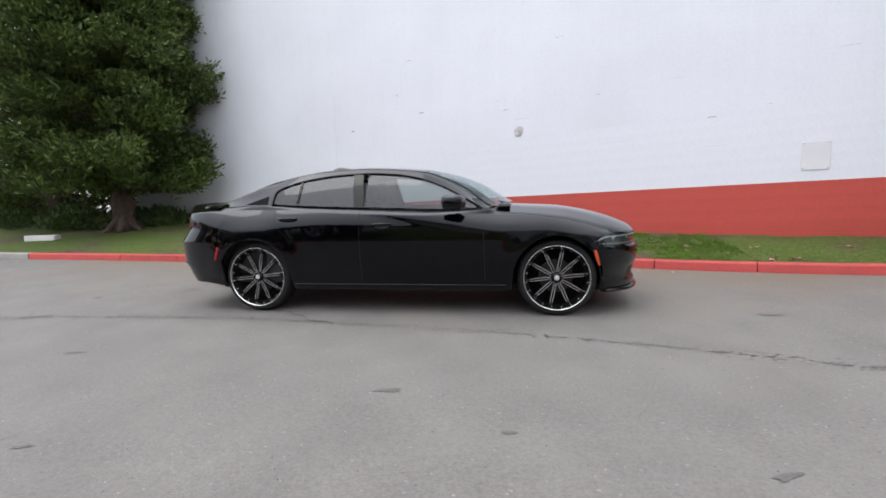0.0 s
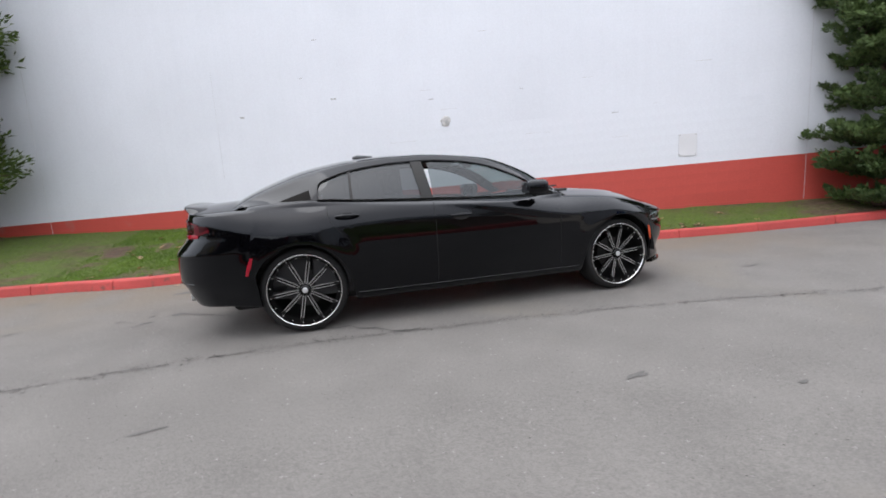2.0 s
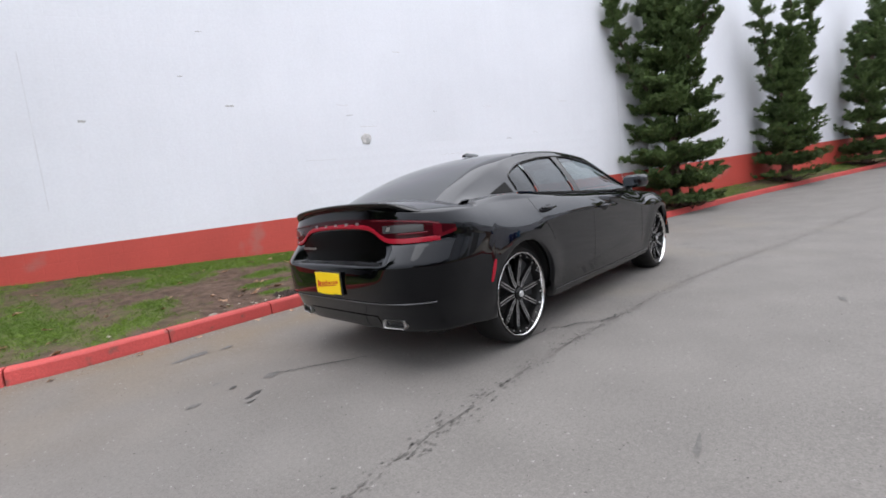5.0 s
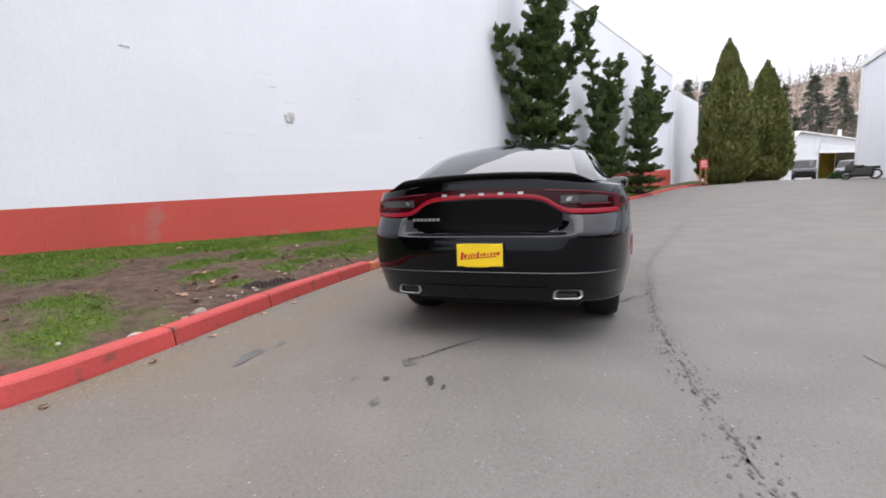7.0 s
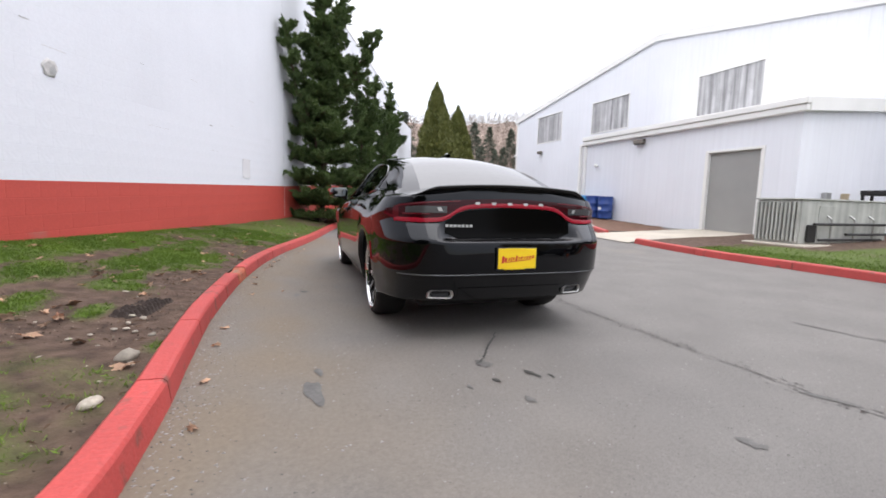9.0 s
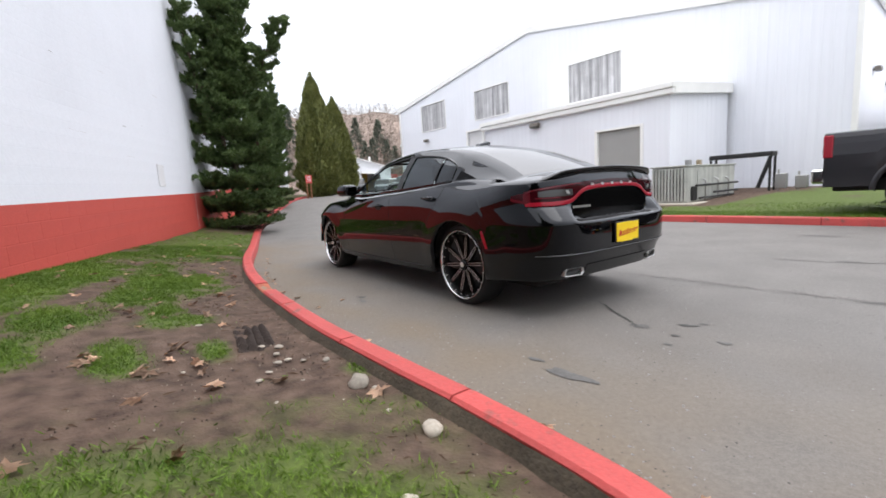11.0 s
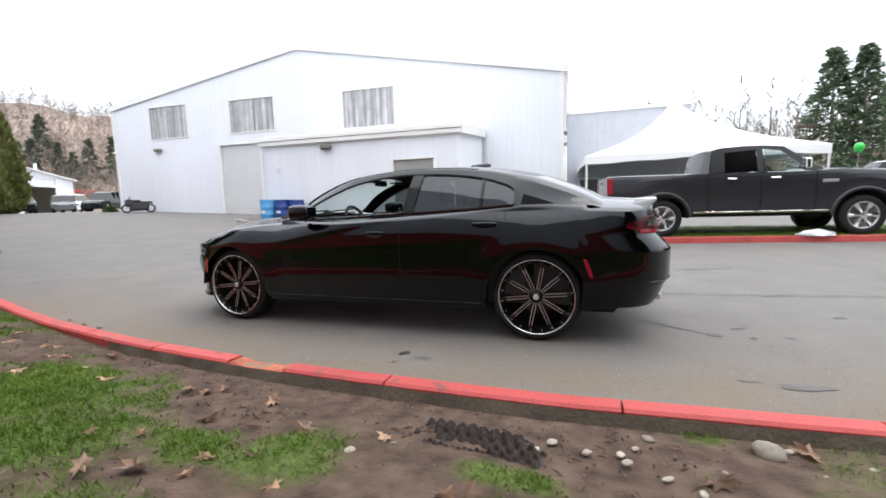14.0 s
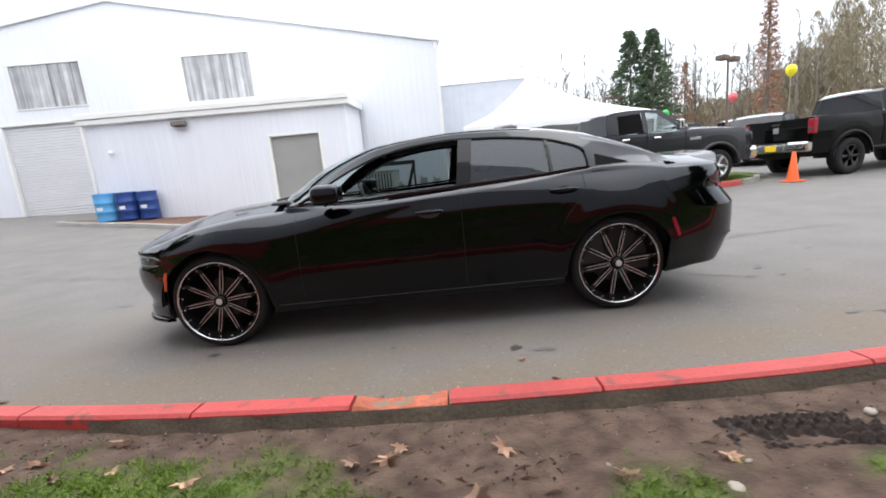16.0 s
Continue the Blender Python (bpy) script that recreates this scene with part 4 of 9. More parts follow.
def bow(x, y):
    """How far the screens bulge ahead or behind at a distance from the middle."""
    k = 1 - min(1, (y / 0.75) ** 2)
    return 0.22 * smooth01((x + 0.05) / 0.75) * k - 0.09 * smooth01((-1.0 - x) / 0.8) * k


def roof_row(x, n=12):
    ry, rz = rail(x)
    rise = curve_at(ROOF_RISE, x)
    out = []
    for j in range(n + 1):
        y = ry * (1 - 2 * j / n)
        z = rz + rise * (1 - (abs(y) / ry) ** 2.2)
        out.append((x + bow(x, y), y, z))
    return out


def side_pt(x, z):
    """A point of the cabin's side (left) at a height: leaning in, slightly bowed."""
    by = belt_y(x)
    ry, rz = rail(x)
    bz = curve_at(BELT, x)
    t = 0 if rz - bz < 0.01 else (z - bz) / (rz - bz)
    return Vector((x, by + (ry + 0.012 - by) * t + (0.022 - 0.030 * smooth01((-1.22 - x) / 0.35)) * math.sin(math.pi * min(1, max(0, t))), z))


def greenhouse(top):
    # roof skin
    bm = bmesh.new()
    sheet(bm, [roof_row(x) for x in np.linspace(-1.00, 0.20, 25)])
    part("roof", bm, BLACK_PAINT, top, smooth=True)
    bm = bmesh.new()
    sheet(bm, [roof_row(x) for x in np.linspace(0.21, 0.90, 16)])
    g = part("windscreen", bm, SCREEN_GLASS, top, "clear laminated windscreen", smooth=True)
    g.visible_shadow = False
    bm = bmesh.new()
    sheet(bm, [roof_row(x)[1:-1] for x in np.linspace(-2.04, -1.03, 24)])
    sail = bmesh.new()
    sheet(sail, [roof_row(x) for x in (-1.03, -1.015, -1.0)])
    part("roof_edge", sail, BLACK_PAINT, top, smooth=True)
    g = part("rear_window", bm, FILM_GLASS, top, "dark tinted rear window", smooth=True)
    # pillars, rails and quarter panels: from the glass line to the roof rail
    for s in (1, -1):
        bm = bmesh.new()
        xs = sorted(set(np.round(np.concatenate([np.linspace(-2.06, -1.36, 16), np.linspace(-1.345, -1.32, 6), np.linspace(-1.31, -1.20, 8), np.linspace(-1.18, 0.90, 54)]), 4)))
        rows = []
        for x in xs:
            ry, rz = rail(x)
            bz = curve_at(BELT, x)
            lo = max(bz, min(curve_at(DLO_TOP, x), rz - 0.012)) if -1.345 <= x <= 0.845 else bz
            pts = [side_pt(x, lo + (rz - lo) * j / 6) for j in range(7)]
            pts.append(Vector(roof_row(x)[1]) if x < -1.0 else Vector((x + bow(x, ry - 0.035), ry - 0.035, rz + 0.006)))
            rows.append([(p.x, p.y * s, p.z) for p in pts])
        sheet(bm, rows)
        part("cabin_side", bm, BLACK_PAINT, top, smooth=True)
        # side glass: rear quarter light, rear door, front door
        for name, x0, x1, material in (("quarter_window", -1.34, -1.075, TINTED), ("rear_side_window", -1.055, -0.455, TINTED), ("front_side_window", -0.345, 0.825, CLEAR_GLASS if s > 0 else FRONT_TINT)):
            bm = bmesh.new()
            rows = []
            for x in np.linspace(x0, x1, 26):
                lo, hi = curve_at(BELT, x) + 0.006, max(curve_at(DLO_TOP, x), curve_at(BELT, x) + 0.008)
                if s > 0 and name == "front_side_window":
                    hi = lo + 0.02  # wound down
                rows.append([(p.x, (p.y - 0.010) * s, p.z) for p in (side_pt(x, lo + (hi - lo) * j / 5) for j in range(6))])
            sheet(bm, rows)
            g = part(name, bm, material, top, "wound-down door glass" if s > 0 and name == "front_side_window" else "tinted side glass", smooth=True)
            g.visible_shadow = False
        # window surround, belt strip, centre pillar
        for name, line in (("window_seal", [(x, curve_at(BELT, x) + 0.004) for x in np.linspace(-1.34, 0.84, 40)]), ("window_seal", [(x, curve_at(DLO_TOP, x)) for x in np.concatenate([np.linspace(-1.3445, -1.325, 6), np.linspace(-1.31, 0.84, 60)])])):
            bm = bmesh.new()
            rows = []
            for x, z in line:
                p = side_pt(x, z)
                rows.append([(p.x, (p.y + d) * s, p.z + e) for d, e in ((-0.010, -0.010), (0.006, -0.007), (0.006, 0.007), (-0.010, 0.010))])
            sheet(bm, rows, close=True)
            part(name, bm, BLACK_GLOSS, top)
        for x_lo, x_hi, w in ((-0.345, -0.400, 0.105), (-1.065, -1.065, 0.022)):
            bm = bmesh.new()
            rows = []
            for j in range(7):
                f = j / 6
                xc = x_lo + (x_hi - x_lo) * f
                z0, z1 = curve_at(BELT, xc), curve_at(DLO_TOP, xc) + 0.004
                p = side_pt(xc, z0 + (z1 - z0) * f)
                rows.append([(xc - (w if w > 0.05 else w / 2), (p.y + d) * s, p.z) for d in (0.003,)] + [(xc + (0.0 if w > 0.05 else w / 2), (p.y + 0.003) * s, p.z)])
            sheet(bm, rows)
            part("pillar_trim", bm, BLACK_GLOSS, top)
        # black sail behind the quarter light
        bm = bmesh.new()
        a, b, c = side_pt(-1.40, curve_at(BELT, -1.40) + 0.012), side_pt(-1.415, 1.205), side_pt(-1.66, curve_at(BELT, -1.66) + 0.014)
        bm.faces.new([bm.verts.new((p.x, (p.y + 0.005) * s, p.z)) for p in (a, b, c)])
        part("quarter_trim", bm, PANEL_BLACK, top)
    # drip edges of the roof
    for s in (1, -1):
        bm = bmesh.new()
        rows = []
        for x in np.linspace(-0.98, 0.88, 50):
            ry, rz = rail(x)
            c = Vector((x + bow(x, ry - 0.03), (ry - 0.034) * s, rz + 0.010))
            rows.append([(c.x, c.y + d * s, c.z + e) for d, e in ((-0.010, -0.006), (0.010, -0.006), (0.008, 0.003), (-0.008, 0.003))])
        sheet(bm, rows, close=True)
        part("roof_moulding", bm, BLACK_GLOSS, top)
    bm = bmesh.new()
    sheet(bm, [[(x, y, 1.506 + z) for y, z in ((0.022, -0.01), (0.014, 0.012), (0.0, 0.028 * k), (-0.014, 0.012), (-0.022, -0.01))] for x, k in ((-0.98, 0.4), (-0.93, 1.0), (-0.86, 0.8), (-0.78, 0.3))])
    part("antenna_fin", bm, BLACK_PAINT, top, smooth=True)
    cabin_inside(top)


def cabin_inside(top):
    bm = bmesh.new()
    box(bm, (-1.80, -0.80, 0.30), (0.85, 0.80, 0.36))
    box(bm, (0.62, -0.80, 0.36), (0.98, 0.80, 1.00), 0.05)
    box(bm, (-1.90, -0.78, 0.36), (-1.45, 0.78, 1.08), 0.05)
    part("cabin_floor", bm, INTERIOR, top)
    for s in (1, -1):
        boxed("door_lining", (-1.45, s * 0.80 - 0.02, 0.36), (0.70, s * 0.80 + 0.02, 1.00), INTERIOR, top, 0.015)
    bm = bmesh.new()
    sheet(bm, [[(p[0], p[1] * 0.96, p[2] - 0.035) for p in roof_row(x)] for x in np.linspace(-1.1, 0.15, 12)])
    part("headlining", bm, mat("grey_headlining", (0.10, 0.10, 0.10), 0.9), top)
    for x, y in ((-0.20, 0.38), (-0.20, -0.38), (-1.10, 0.38), (-1.10, -0.38)):
        bm = bmesh.new()
        box(bm, (x - 0.25, y - 0.25, 0.40), (x + 0.28, y + 0.25, 0.60), 0.06, seg=2)
        box(bm, (-0.07, -0.24, 0.0), (0.07, 0.24, 0.60), 0.06, Matrix.Translation((x - 0.24, y, 0.52)) @ Matrix.Rotation(radians(-14), 4, "Y"), seg=2)
        box(bm, (-0.05, -0.13, 0.0), (0.05, 0.13, 0.19), 0.045, Matrix.Translation((x - 0.41, y, 1.13)) @ Matrix.Rotation(radians(-10), 4, "Y"), seg=2)
        for d in (-0.06, 0.06):
            tube(bm, (x - 0.39, y + d, 1.05), (x - 0.405, y + d, 1.16), 0.008, n=6)
        part("seat", bm, INTERIOR, top, "black upholstered seat with headrest", smooth=True)
    bm = bmesh.new()
    m = Matrix.Translation((0.36, 0.38, 0.97)) @ Matrix.Rotation(radians(-68), 4, "Y")
    ring = []
    for i in range(25):
        a = 2 * math.pi * i / 24
        ring.append([m @ Vector(((0.18 + 0.016 * math.cos(b)) * math.cos(a), (0.18 + 0.016 * math.cos(b)) * math.sin(a), 0.016 * math.sin(b))) for b in np.linspace(0, 2 * math.pi, 7)])
    sheet(bm, ring)
    box(bm, (-0.05, -0.06, -0.03), (0.05, 0.06, 0.02), 0.015, m)
    box(bm, (-0.015, -0.17, -0.01), (0.015, 0.17, 0.008), 0.0, m)
    tube(bm, m @ Vector((0, 0, -0.3)), m @ Vector((0, 0, -0.02)), 0.03, n=8)
    part("steering_wheel", bm, INTERIOR, top, smooth=False)
    bm = bmesh.new()
    box(bm, (0.24, -0.13, 1.345), (0.28, 0.13, 1.405), 0.015)
    tube(bm, (0.27, 0, 1.38), (0.31, 0, 1.43), 0.012, n=6)
    part("rear_view_mirror", bm, BLACK_MATTE, top)
    for y in (0.36, -0.36):
        boxed("sun_visor", (0.10, y - 0.18, 1.375), (0.24, y + 0.18, 1.392), INTERIOR, top, 0.006)


def strip(top, name, pts, material, width, out, on, label=""):
    """A flush strip along a line of (y or x, z) points; on maps a point to the surface."""
    bm = bmesh.new()
    rows = []
    for (u, z), w in zip(pts, width):
        rows.append([on(u, z - w / 2, out), on(u, z, out + 0.004), on(u, z + w / 2, out)])
    sheet(bm, rows)
    return part(name, bm, material, top, label, smooth=True)


def patch(top, name, low, high, us, material, on, out=0.004, n=6, label=""):
    """A flush panel between two curves over us."""
    bm = bmesh.new()
    sheet(bm, [[on(u, low(u) + (high(u) - low(u)) * j / n, out) for j in range(n + 1)] for u in us])
    thing_ = part(name, bm, material, top, label, smooth=True)
    return thing_


def on_rear(y, z, out):
    return (rear_x(y, z, out), y, z)


def on_left(x, z, out):
    return (x, body_half(z, x) + flare(x, z) + out, z)


DIM_RED = mat("dim_red_lens", (0.085, 0.004, 0.009), 0.12, spec=0.3, vary=0.0)
DIM_MIRROR = mat("dim_mirror", (0.16, 0.17, 0.18), 0.03, 1.0, vary=0.0)
SILL_TRIM = mat("satin_sill_trim", (0.05, 0.05, 0.053), 0.35, 0.3, vary=0.0)
# grey in place of the bright reflection along the body-coloured bumper ledge
LEDGE_HIGHLIGHT = mat("painted_ledge_sheen", (0.16, 0.165, 0.175), 0.25, 0.6, vary=0.0)
LAMP_BOWL = mat("headlamp_bowl", (0.09, 0.09, 0.095), 0.25, 0.3, vary=0.0)
LED_STRIP = mat("white_led_strip", (0.62, 0.64, 0.66), 0.25, vary=0.0)


def car_details(top):
    # tail lamp across the tail
    lower = [(-0.86, 0.885), (-0.80, 0.882), (-0.68, 0.880), (-0.55, 0.886), (-0.48, 0.912), (-0.42, 0.952), (-0.34, 0.978), (-0.2, 0.990), (0.0, 0.995)]
    lower = lower + [(-y, z) for y, z in reversed(lower[:-1])]
    upper = [(-0.86, 0.985), (-0.80, 1.005), (-0.6, 1.028), (-0.3, 1.045), (0.0, 1.055)]
    upper = upper + [(-y, z) for y, z in reversed(upper[:-1])]
    ys = np.linspace(-0.85, 0.85, 70)
    low, high = (lambda y: curve_at(lower, y)), (lambda y: curve_at(upper, y))
    lamp = patch(top, "tail_lamp", low, high, ys, DARK_RED_LENS, on_rear, 0.006, 6, "dark red full-width tail lamp")
    strip(lamp, "light_bar", [(y, low(y) + 0.012) for y in ys], RED_LENS, [0.030] * 70, 0.010, on_rear, "bright red lower light bar")
    for s in (1, -1):
        strip(lamp, "light_bar", [(y * s, high(y) - 0.010) for y in np.linspace(0.40, 0.85, 20)], DIM_RED, [0.010] * 20, 0.009, on_rear, "thin dim red upper light line")
        strip(lamp, "light_bar", [(y * s, 0.935) for y in np.linspace(0.62, 0.80, 8)], DIM_RED, [0.012] * 8, 0.010, on_rear, "short dim red light line")
        patch(lamp, "end_lens", lambda y: low(y) + 0.016, lambda y: high(y) - 0.012, [s * y for y in np.linspace(0.822, 0.856, 4)], DIM_RED, on_rear, 0.009, 4, "upright red end of the lamp")
        patch(lamp, "reversing_lamp", lambda y: 0.945, lambda y: 0.993 if abs(y) < 0.7 else 0.993 - 0.12 * (abs(y) - 0.7), [s * y for y in np.linspace(0.50, 0.78, 10)], CLEAR_LENS, on_rear, 0.009, 3, "clear reversing lamp")
        bm = bmesh.new()
        sheet(bm, [[on_rear(s * (y + (z - 0.97) * 0.5), z, 0.012) for z in (0.958, 0.970, 0.984)] for y in (0.535, 0.55, 0.565)])
        part("bulb_reflector", bm, DULL_METAL, lamp)
        # lamp wrapping round the corner
        bm = bmesh.new()
        rows = []
        for i in range(9):
            x = -2.31 + 0.12 * i / 8
            f = i / 8
            rows.append([wrap(x, z, s, 0.006) for z in np.linspace(0.89 + 0.035 * f, 0.985 - 0.02 * f, 5)])
        sheet(bm, rows)
        part("side_lens", bm, DARK_RED_LENS, lamp, smooth=True)
        bm = bmesh.new()
        sheet(bm, [[wrap(-2.31 + 0.12 * i / 8, z + 0.035 * i / 8, s, 0.009) for z in (0.892, 0.912)] for i in range(9)])
        part("light_bar", bm, DIM_RED, lamp, "dim red light line round the corner", smooth=True)
    # raised maker's letters: plain bars
    for y in (0.27, 0.14, 0.01, -0.12, -0.25):
        bm = bmesh.new()
        sheet(bm, [[on_rear(y + d, z, 0.013) for z in (1.010, 1.027)] for d in (-0.017, 0.0, 0.017)])
        part("badge_bar", bm, DULL_METAL, lamp, "small metal bar")
    # boot panel below the lamp, with its model badge
    patch(top, "boot_panel", lambda y: 0.770 + 0.03 * smooth01((abs(y) - 0.42) / 0.09), lambda y: low(y) - 0.012, np.linspace(-0.510, 0.510, 40), PANEL_BLACK, on_rear, 0.003, 6, "glossy black boot panel")
    for i in range(7):
        bm = bmesh.new()
        y = 0.50 - i * 0.030
        sheet(bm, [[on_rear(y + d, z, 0.008) for z in (0.846, 0.864)] for d in (-0.011, 0.011)])
        part("badge_bar", bm, DULL_METAL, top, "small metal bar")
    # spoiler
    bm = bmesh.new()
    rows = []
    for y in np.linspace(-0.74, 0.74, 41):
        f = 1 - abs(y) / 0.74
        k = smooth01(f / 0.25)
        back = rear_x(y, 1.06)
        zd = 1.050 + 0.060 * max(0.0, 1 - (y / 0.86) ** 2)
        zt = zd + 0.050 * k
        rows.append([(back + 0.26, y, zd - 0.012 + 0.03 * f ** 0.5), (back + 0.12, y, zt - 0.020 * k), (back - 0.015 * k, y, zt), (back - 0.026 * k, y, zt - 0.008 * k), (back - 0.012 * k, y, zt - 0.022 * k), (back + 0.018, y, zd - 0.006)])
    sheet(bm, rows, close=True)
    part("spoiler", bm, BLACK_GLOSS, top, smooth=True)
    # plate and frame
    plate = boxed("number_plate", (-2.590, -0.152, 0.556), (-2.582, 0.152, 0.702), PLATE_YELLOW, top, 0.003, "yellow dealer plate with a red script mark")
    boxed("plate_frame", (-2.583, -0.160, 0.548), (-2.572, 0.160, 0.710), BLACK_MATTE, plate, 0.003)
    bm = bmesh.new()
    rows = []
    for i, (y, w, h) in enumerate(((0.118, 0.020, 0.056), (0.096, 0.022, 0.030), (0.070, 0.013, 0.026), (0.052, 0.010, 0.034), (0.034, 0.012, 0.024), (0.012, 0.016, 0.044), (-0.010, 0.012, 0.022), (-0.030, 0.016, 0.024), (-0.054, 0.010, 0.020), (-0.076, 0.014, 0.024), (-0.098, 0.014, 0.022), (-0.122, 0.020, 0.022))):
        z = 0.618 + 0.022 * i / 11
        sheet(bm, [[(-2.5915, y + w * 0.5, z - h * 0.4), (-2.5915, y + w * 0.5 - 0.008, z + h * 0.6)], [(-2.5915, y - w * 0.35, z - h * 0.35), (-2.5915, y - w * 0.35 - 0.008, z + h * 0.45)]])
    rows = [[(-2.5915, 0.10 - 0.21 * j / 8, 0.600 + 0.02 * j / 8), (-2.5915, 0.10 - 0.21 * j / 8, 0.606 + 0.02 * j / 8)] for j in range(9)]
    sheet(bm, rows)
    part("script_mark", bm, PLATE_RED, plate, "red script stroke")
    for z in (0.552, 0.694):
        boxed("frame_bar", (-2.592, -0.06, z), (-2.584, 0.10, z + 0.010), PLATE_YELLOW, plate)
    # bumper ledge highlight painted as grey strips, exhausts, diffuser
    for s in (1, -1):
        ys2 = [s * y for y in np.linspace(0.0, 0.84, 30)]
        strip(top, "bumper_strip", [(y, 0.512) for y in ys2], LEDGE_HIGHLIGHT, [0.008] * 30, 0.003, on_rear)
        ex = part("exhaust_tip", bmesh.new(), CHROME, top)
        bm = bmesh.new()
        xe = rear_x(0.63, 0.37)
        prof = [(0.095, -0.024), (0.075, -0.030), (-0.075, -0.030), (-0.095, -0.010), (-0.088, 0.024), (-0.07, 0.030), (0.07, 0.030), (0.092, 0.012)]
        rows = []
        for dx, k in ((0.10, 1.0), (-0.012, 1.0), (-0.017, 0.96), (-0.011, 0.80), (0.06, 0.78)):
            rows.append([(rear_x(0.545 + s * y * k, 0.37) + dx, s * 0.545 + y * k, 0.366 + z * k) for y, z in prof])
        sheet(bm, rows, close=True)
        part("chrome_sleeve", bm, DULL_METAL, ex)
        boxed("pipe_mouth", (xe + 0.014, s * 0.545 - 0.078, 0.342), (xe + 0.05, s * 0.545 + 0.078, 0.390), DARK_UNDER, ex)
    bm = bmesh.new()
    sheet(bm, [[(rear_x(y, z) - 0.004, y, z) for z in (0.312, 0.35, 0.41)] for y in np.linspace(-0.42, 0.42, 20)])
    part("diffuser", bm, BLACK_PAINT, top, smooth=True)
    for s in (1, -1):
        # side marker lamps, door handles, seams
        for cx, z0, z1, lean, material, word in ((1.885, 0.49, 0.635, -0.045, AMBER_LENS, "slanted amber side marker"), (-1.925, 0.555, 0.695, -0.05, RED_LENS, "slanted red side reflector")):
            bm = bmesh.new()
            rows = []
            for j in range(7):
                f = j / 6
                z = z0 + (z1 - z0) * f
                xm = cx + (lean * (f - 0.5) * (1 if cx > 0 else -1))
                wd = 0.017 * (1 - 0.35 * abs(2 * f - 1))
                rows.append([wrap(xm + d, z, s, o) for d, o in ((-wd, 0.002), (0.0, 0.008), (wd, 0.002))])
            sheet(bm, rows)
            part("side_marker", bm, material, top, word, smooth=True)
        for xh, zh in ((-1.12, 0.972), (-0.13, 0.905)):
            h = part("door_handle", bmesh.new(), BLACK_PAINT, top)
            bm = bmesh.new()
            prof = [(0.0, 0.016), (0.016, 0.012), (0.018, -0.008), (0.0, -0.016)]
            rows = []
            for i in range(13):
                f = i / 12
                o = 0.014 + 0.028 * math.sin(math.pi * f) ** 0.5
                rows.append([(xh - 0.10 + 0.20 * f, s * (body_half(zh, xh) + o + d - 0.012), zh + e * (0.6 + 0.4 * math.sin(math.pi * f))) for d, e in prof])
            vs = sheet(bm, rows, close=True)
            part("grip", bm, BLACK_PAINT, h, smooth=True)
            bm = bmesh.new()
            rows = [[(xh + 0.075 * math.cos(a) * k, s * (body_half(zh, xh) + 0.003), zh - 0.012 + 0.034 * math.sin(a) * k) for a in np.linspace(0, 2 * math.pi, 17)] for k in (1.0, 0.05)]
            sheet(bm, rows)
            part("handle_recess", bm, BLACK_MATTE, h)
        for seam in ([(-0.365, z) for z in np.linspace(0.34, 1.03, 14)], [(0.86 - 0.02 * (z - 0.35), z) for z in np.linspace(0.34, 0.97, 14)],
                     [(-1.10 - 0.18 * smooth01((z - 0.70) / 0.3), z) for z in np.linspace(0.72, 1.07, 10)]):
            bm = bmesh.new()
            rows = []
            for x, z in seam:
                p = on_left(x, z, 0.0012)
                rows.append([(x - 0.0022, s * p[1], z), (x + 0.0022, s * p[1], z)])
            sheet(bm, rows)
            part("door_seam", bm, DARK_UNDER, top)
        # sill strip
        bm = bmesh.new()
        rows = [[(x, s * (body_half(z, x) + o), z) for z, o in ((0.3045, 0.001), (0.3070, 0.004), (0.3095, 0.001))] for x in np.linspace(-1.08, 1.06, 24)]
        sheet(bm, rows)
        part("sill_strip", bm, SILL_TRIM, top, "thin satin grey sill moulding", smooth=True)
        # mirror
        mir = part("door_mirror", bmesh.new(), BLACK_PAINT, top)
        bm = bmesh.new()
        box(bm, (-0.10, -0.105, -0.068), (0.10, 0.105, 0.068), 0.05, Matrix.Translation((0.585, s * 0.995, 1.100)) @ Matrix.Rotation(radians(12 * s), 4, "Z"), seg=3)
        part("mirror_shell", bm, BLACK_PAINT, mir, smooth=True)
        boxed("mirror_glass", (0.478, s * 0.985 - 0.070, 1.052), (0.484, s * 0.985 + 0.070, 1.148), DIM_MIRROR, mir, 0.002)
        bm = bmesh.new()
        tube(bm, (0.62, s * 0.885, 1.035), (0.59, s * 0.97, 1.065), 0.030, 0.022, n=8)
        part("mirror_stalk", bm, BLACK_MATTE, mir)
        # headlamp
        head = part("headlamp", bmesh.new(), DARK_GLASS, top, "dark headlamp with a clear lens")

        def lamp_edge(f):
            return 0.900 - 0.43 * f, 0.688 - 0.020 * smooth01(f / 0.15), 0.712 + 0.050 * smooth01(f / 0.14) + 0.012 * f

        for name, out, material in (("bowl", 0.003, LAMP_BOWL), ("lens", 0.014, CLEAR_GLASS)):
            bm = bmesh.new()
            rows = []
            for i in range(19):
                y, z0, z1 = lamp_edge(i / 18)
                rows.append([(front_x(y, z0 + (z1 - z0) * j / 6, out * math.sin(math.pi * j / 6) ** 0.5 + 0.002), s * (y + out * 0.5), z0 + (z1 - z0) * j / 6) for j in range(7)])
            sheet(bm, rows)
            part(name, bm, material, head, "clear headlamp lens" if name == "lens" else "", smooth=True)
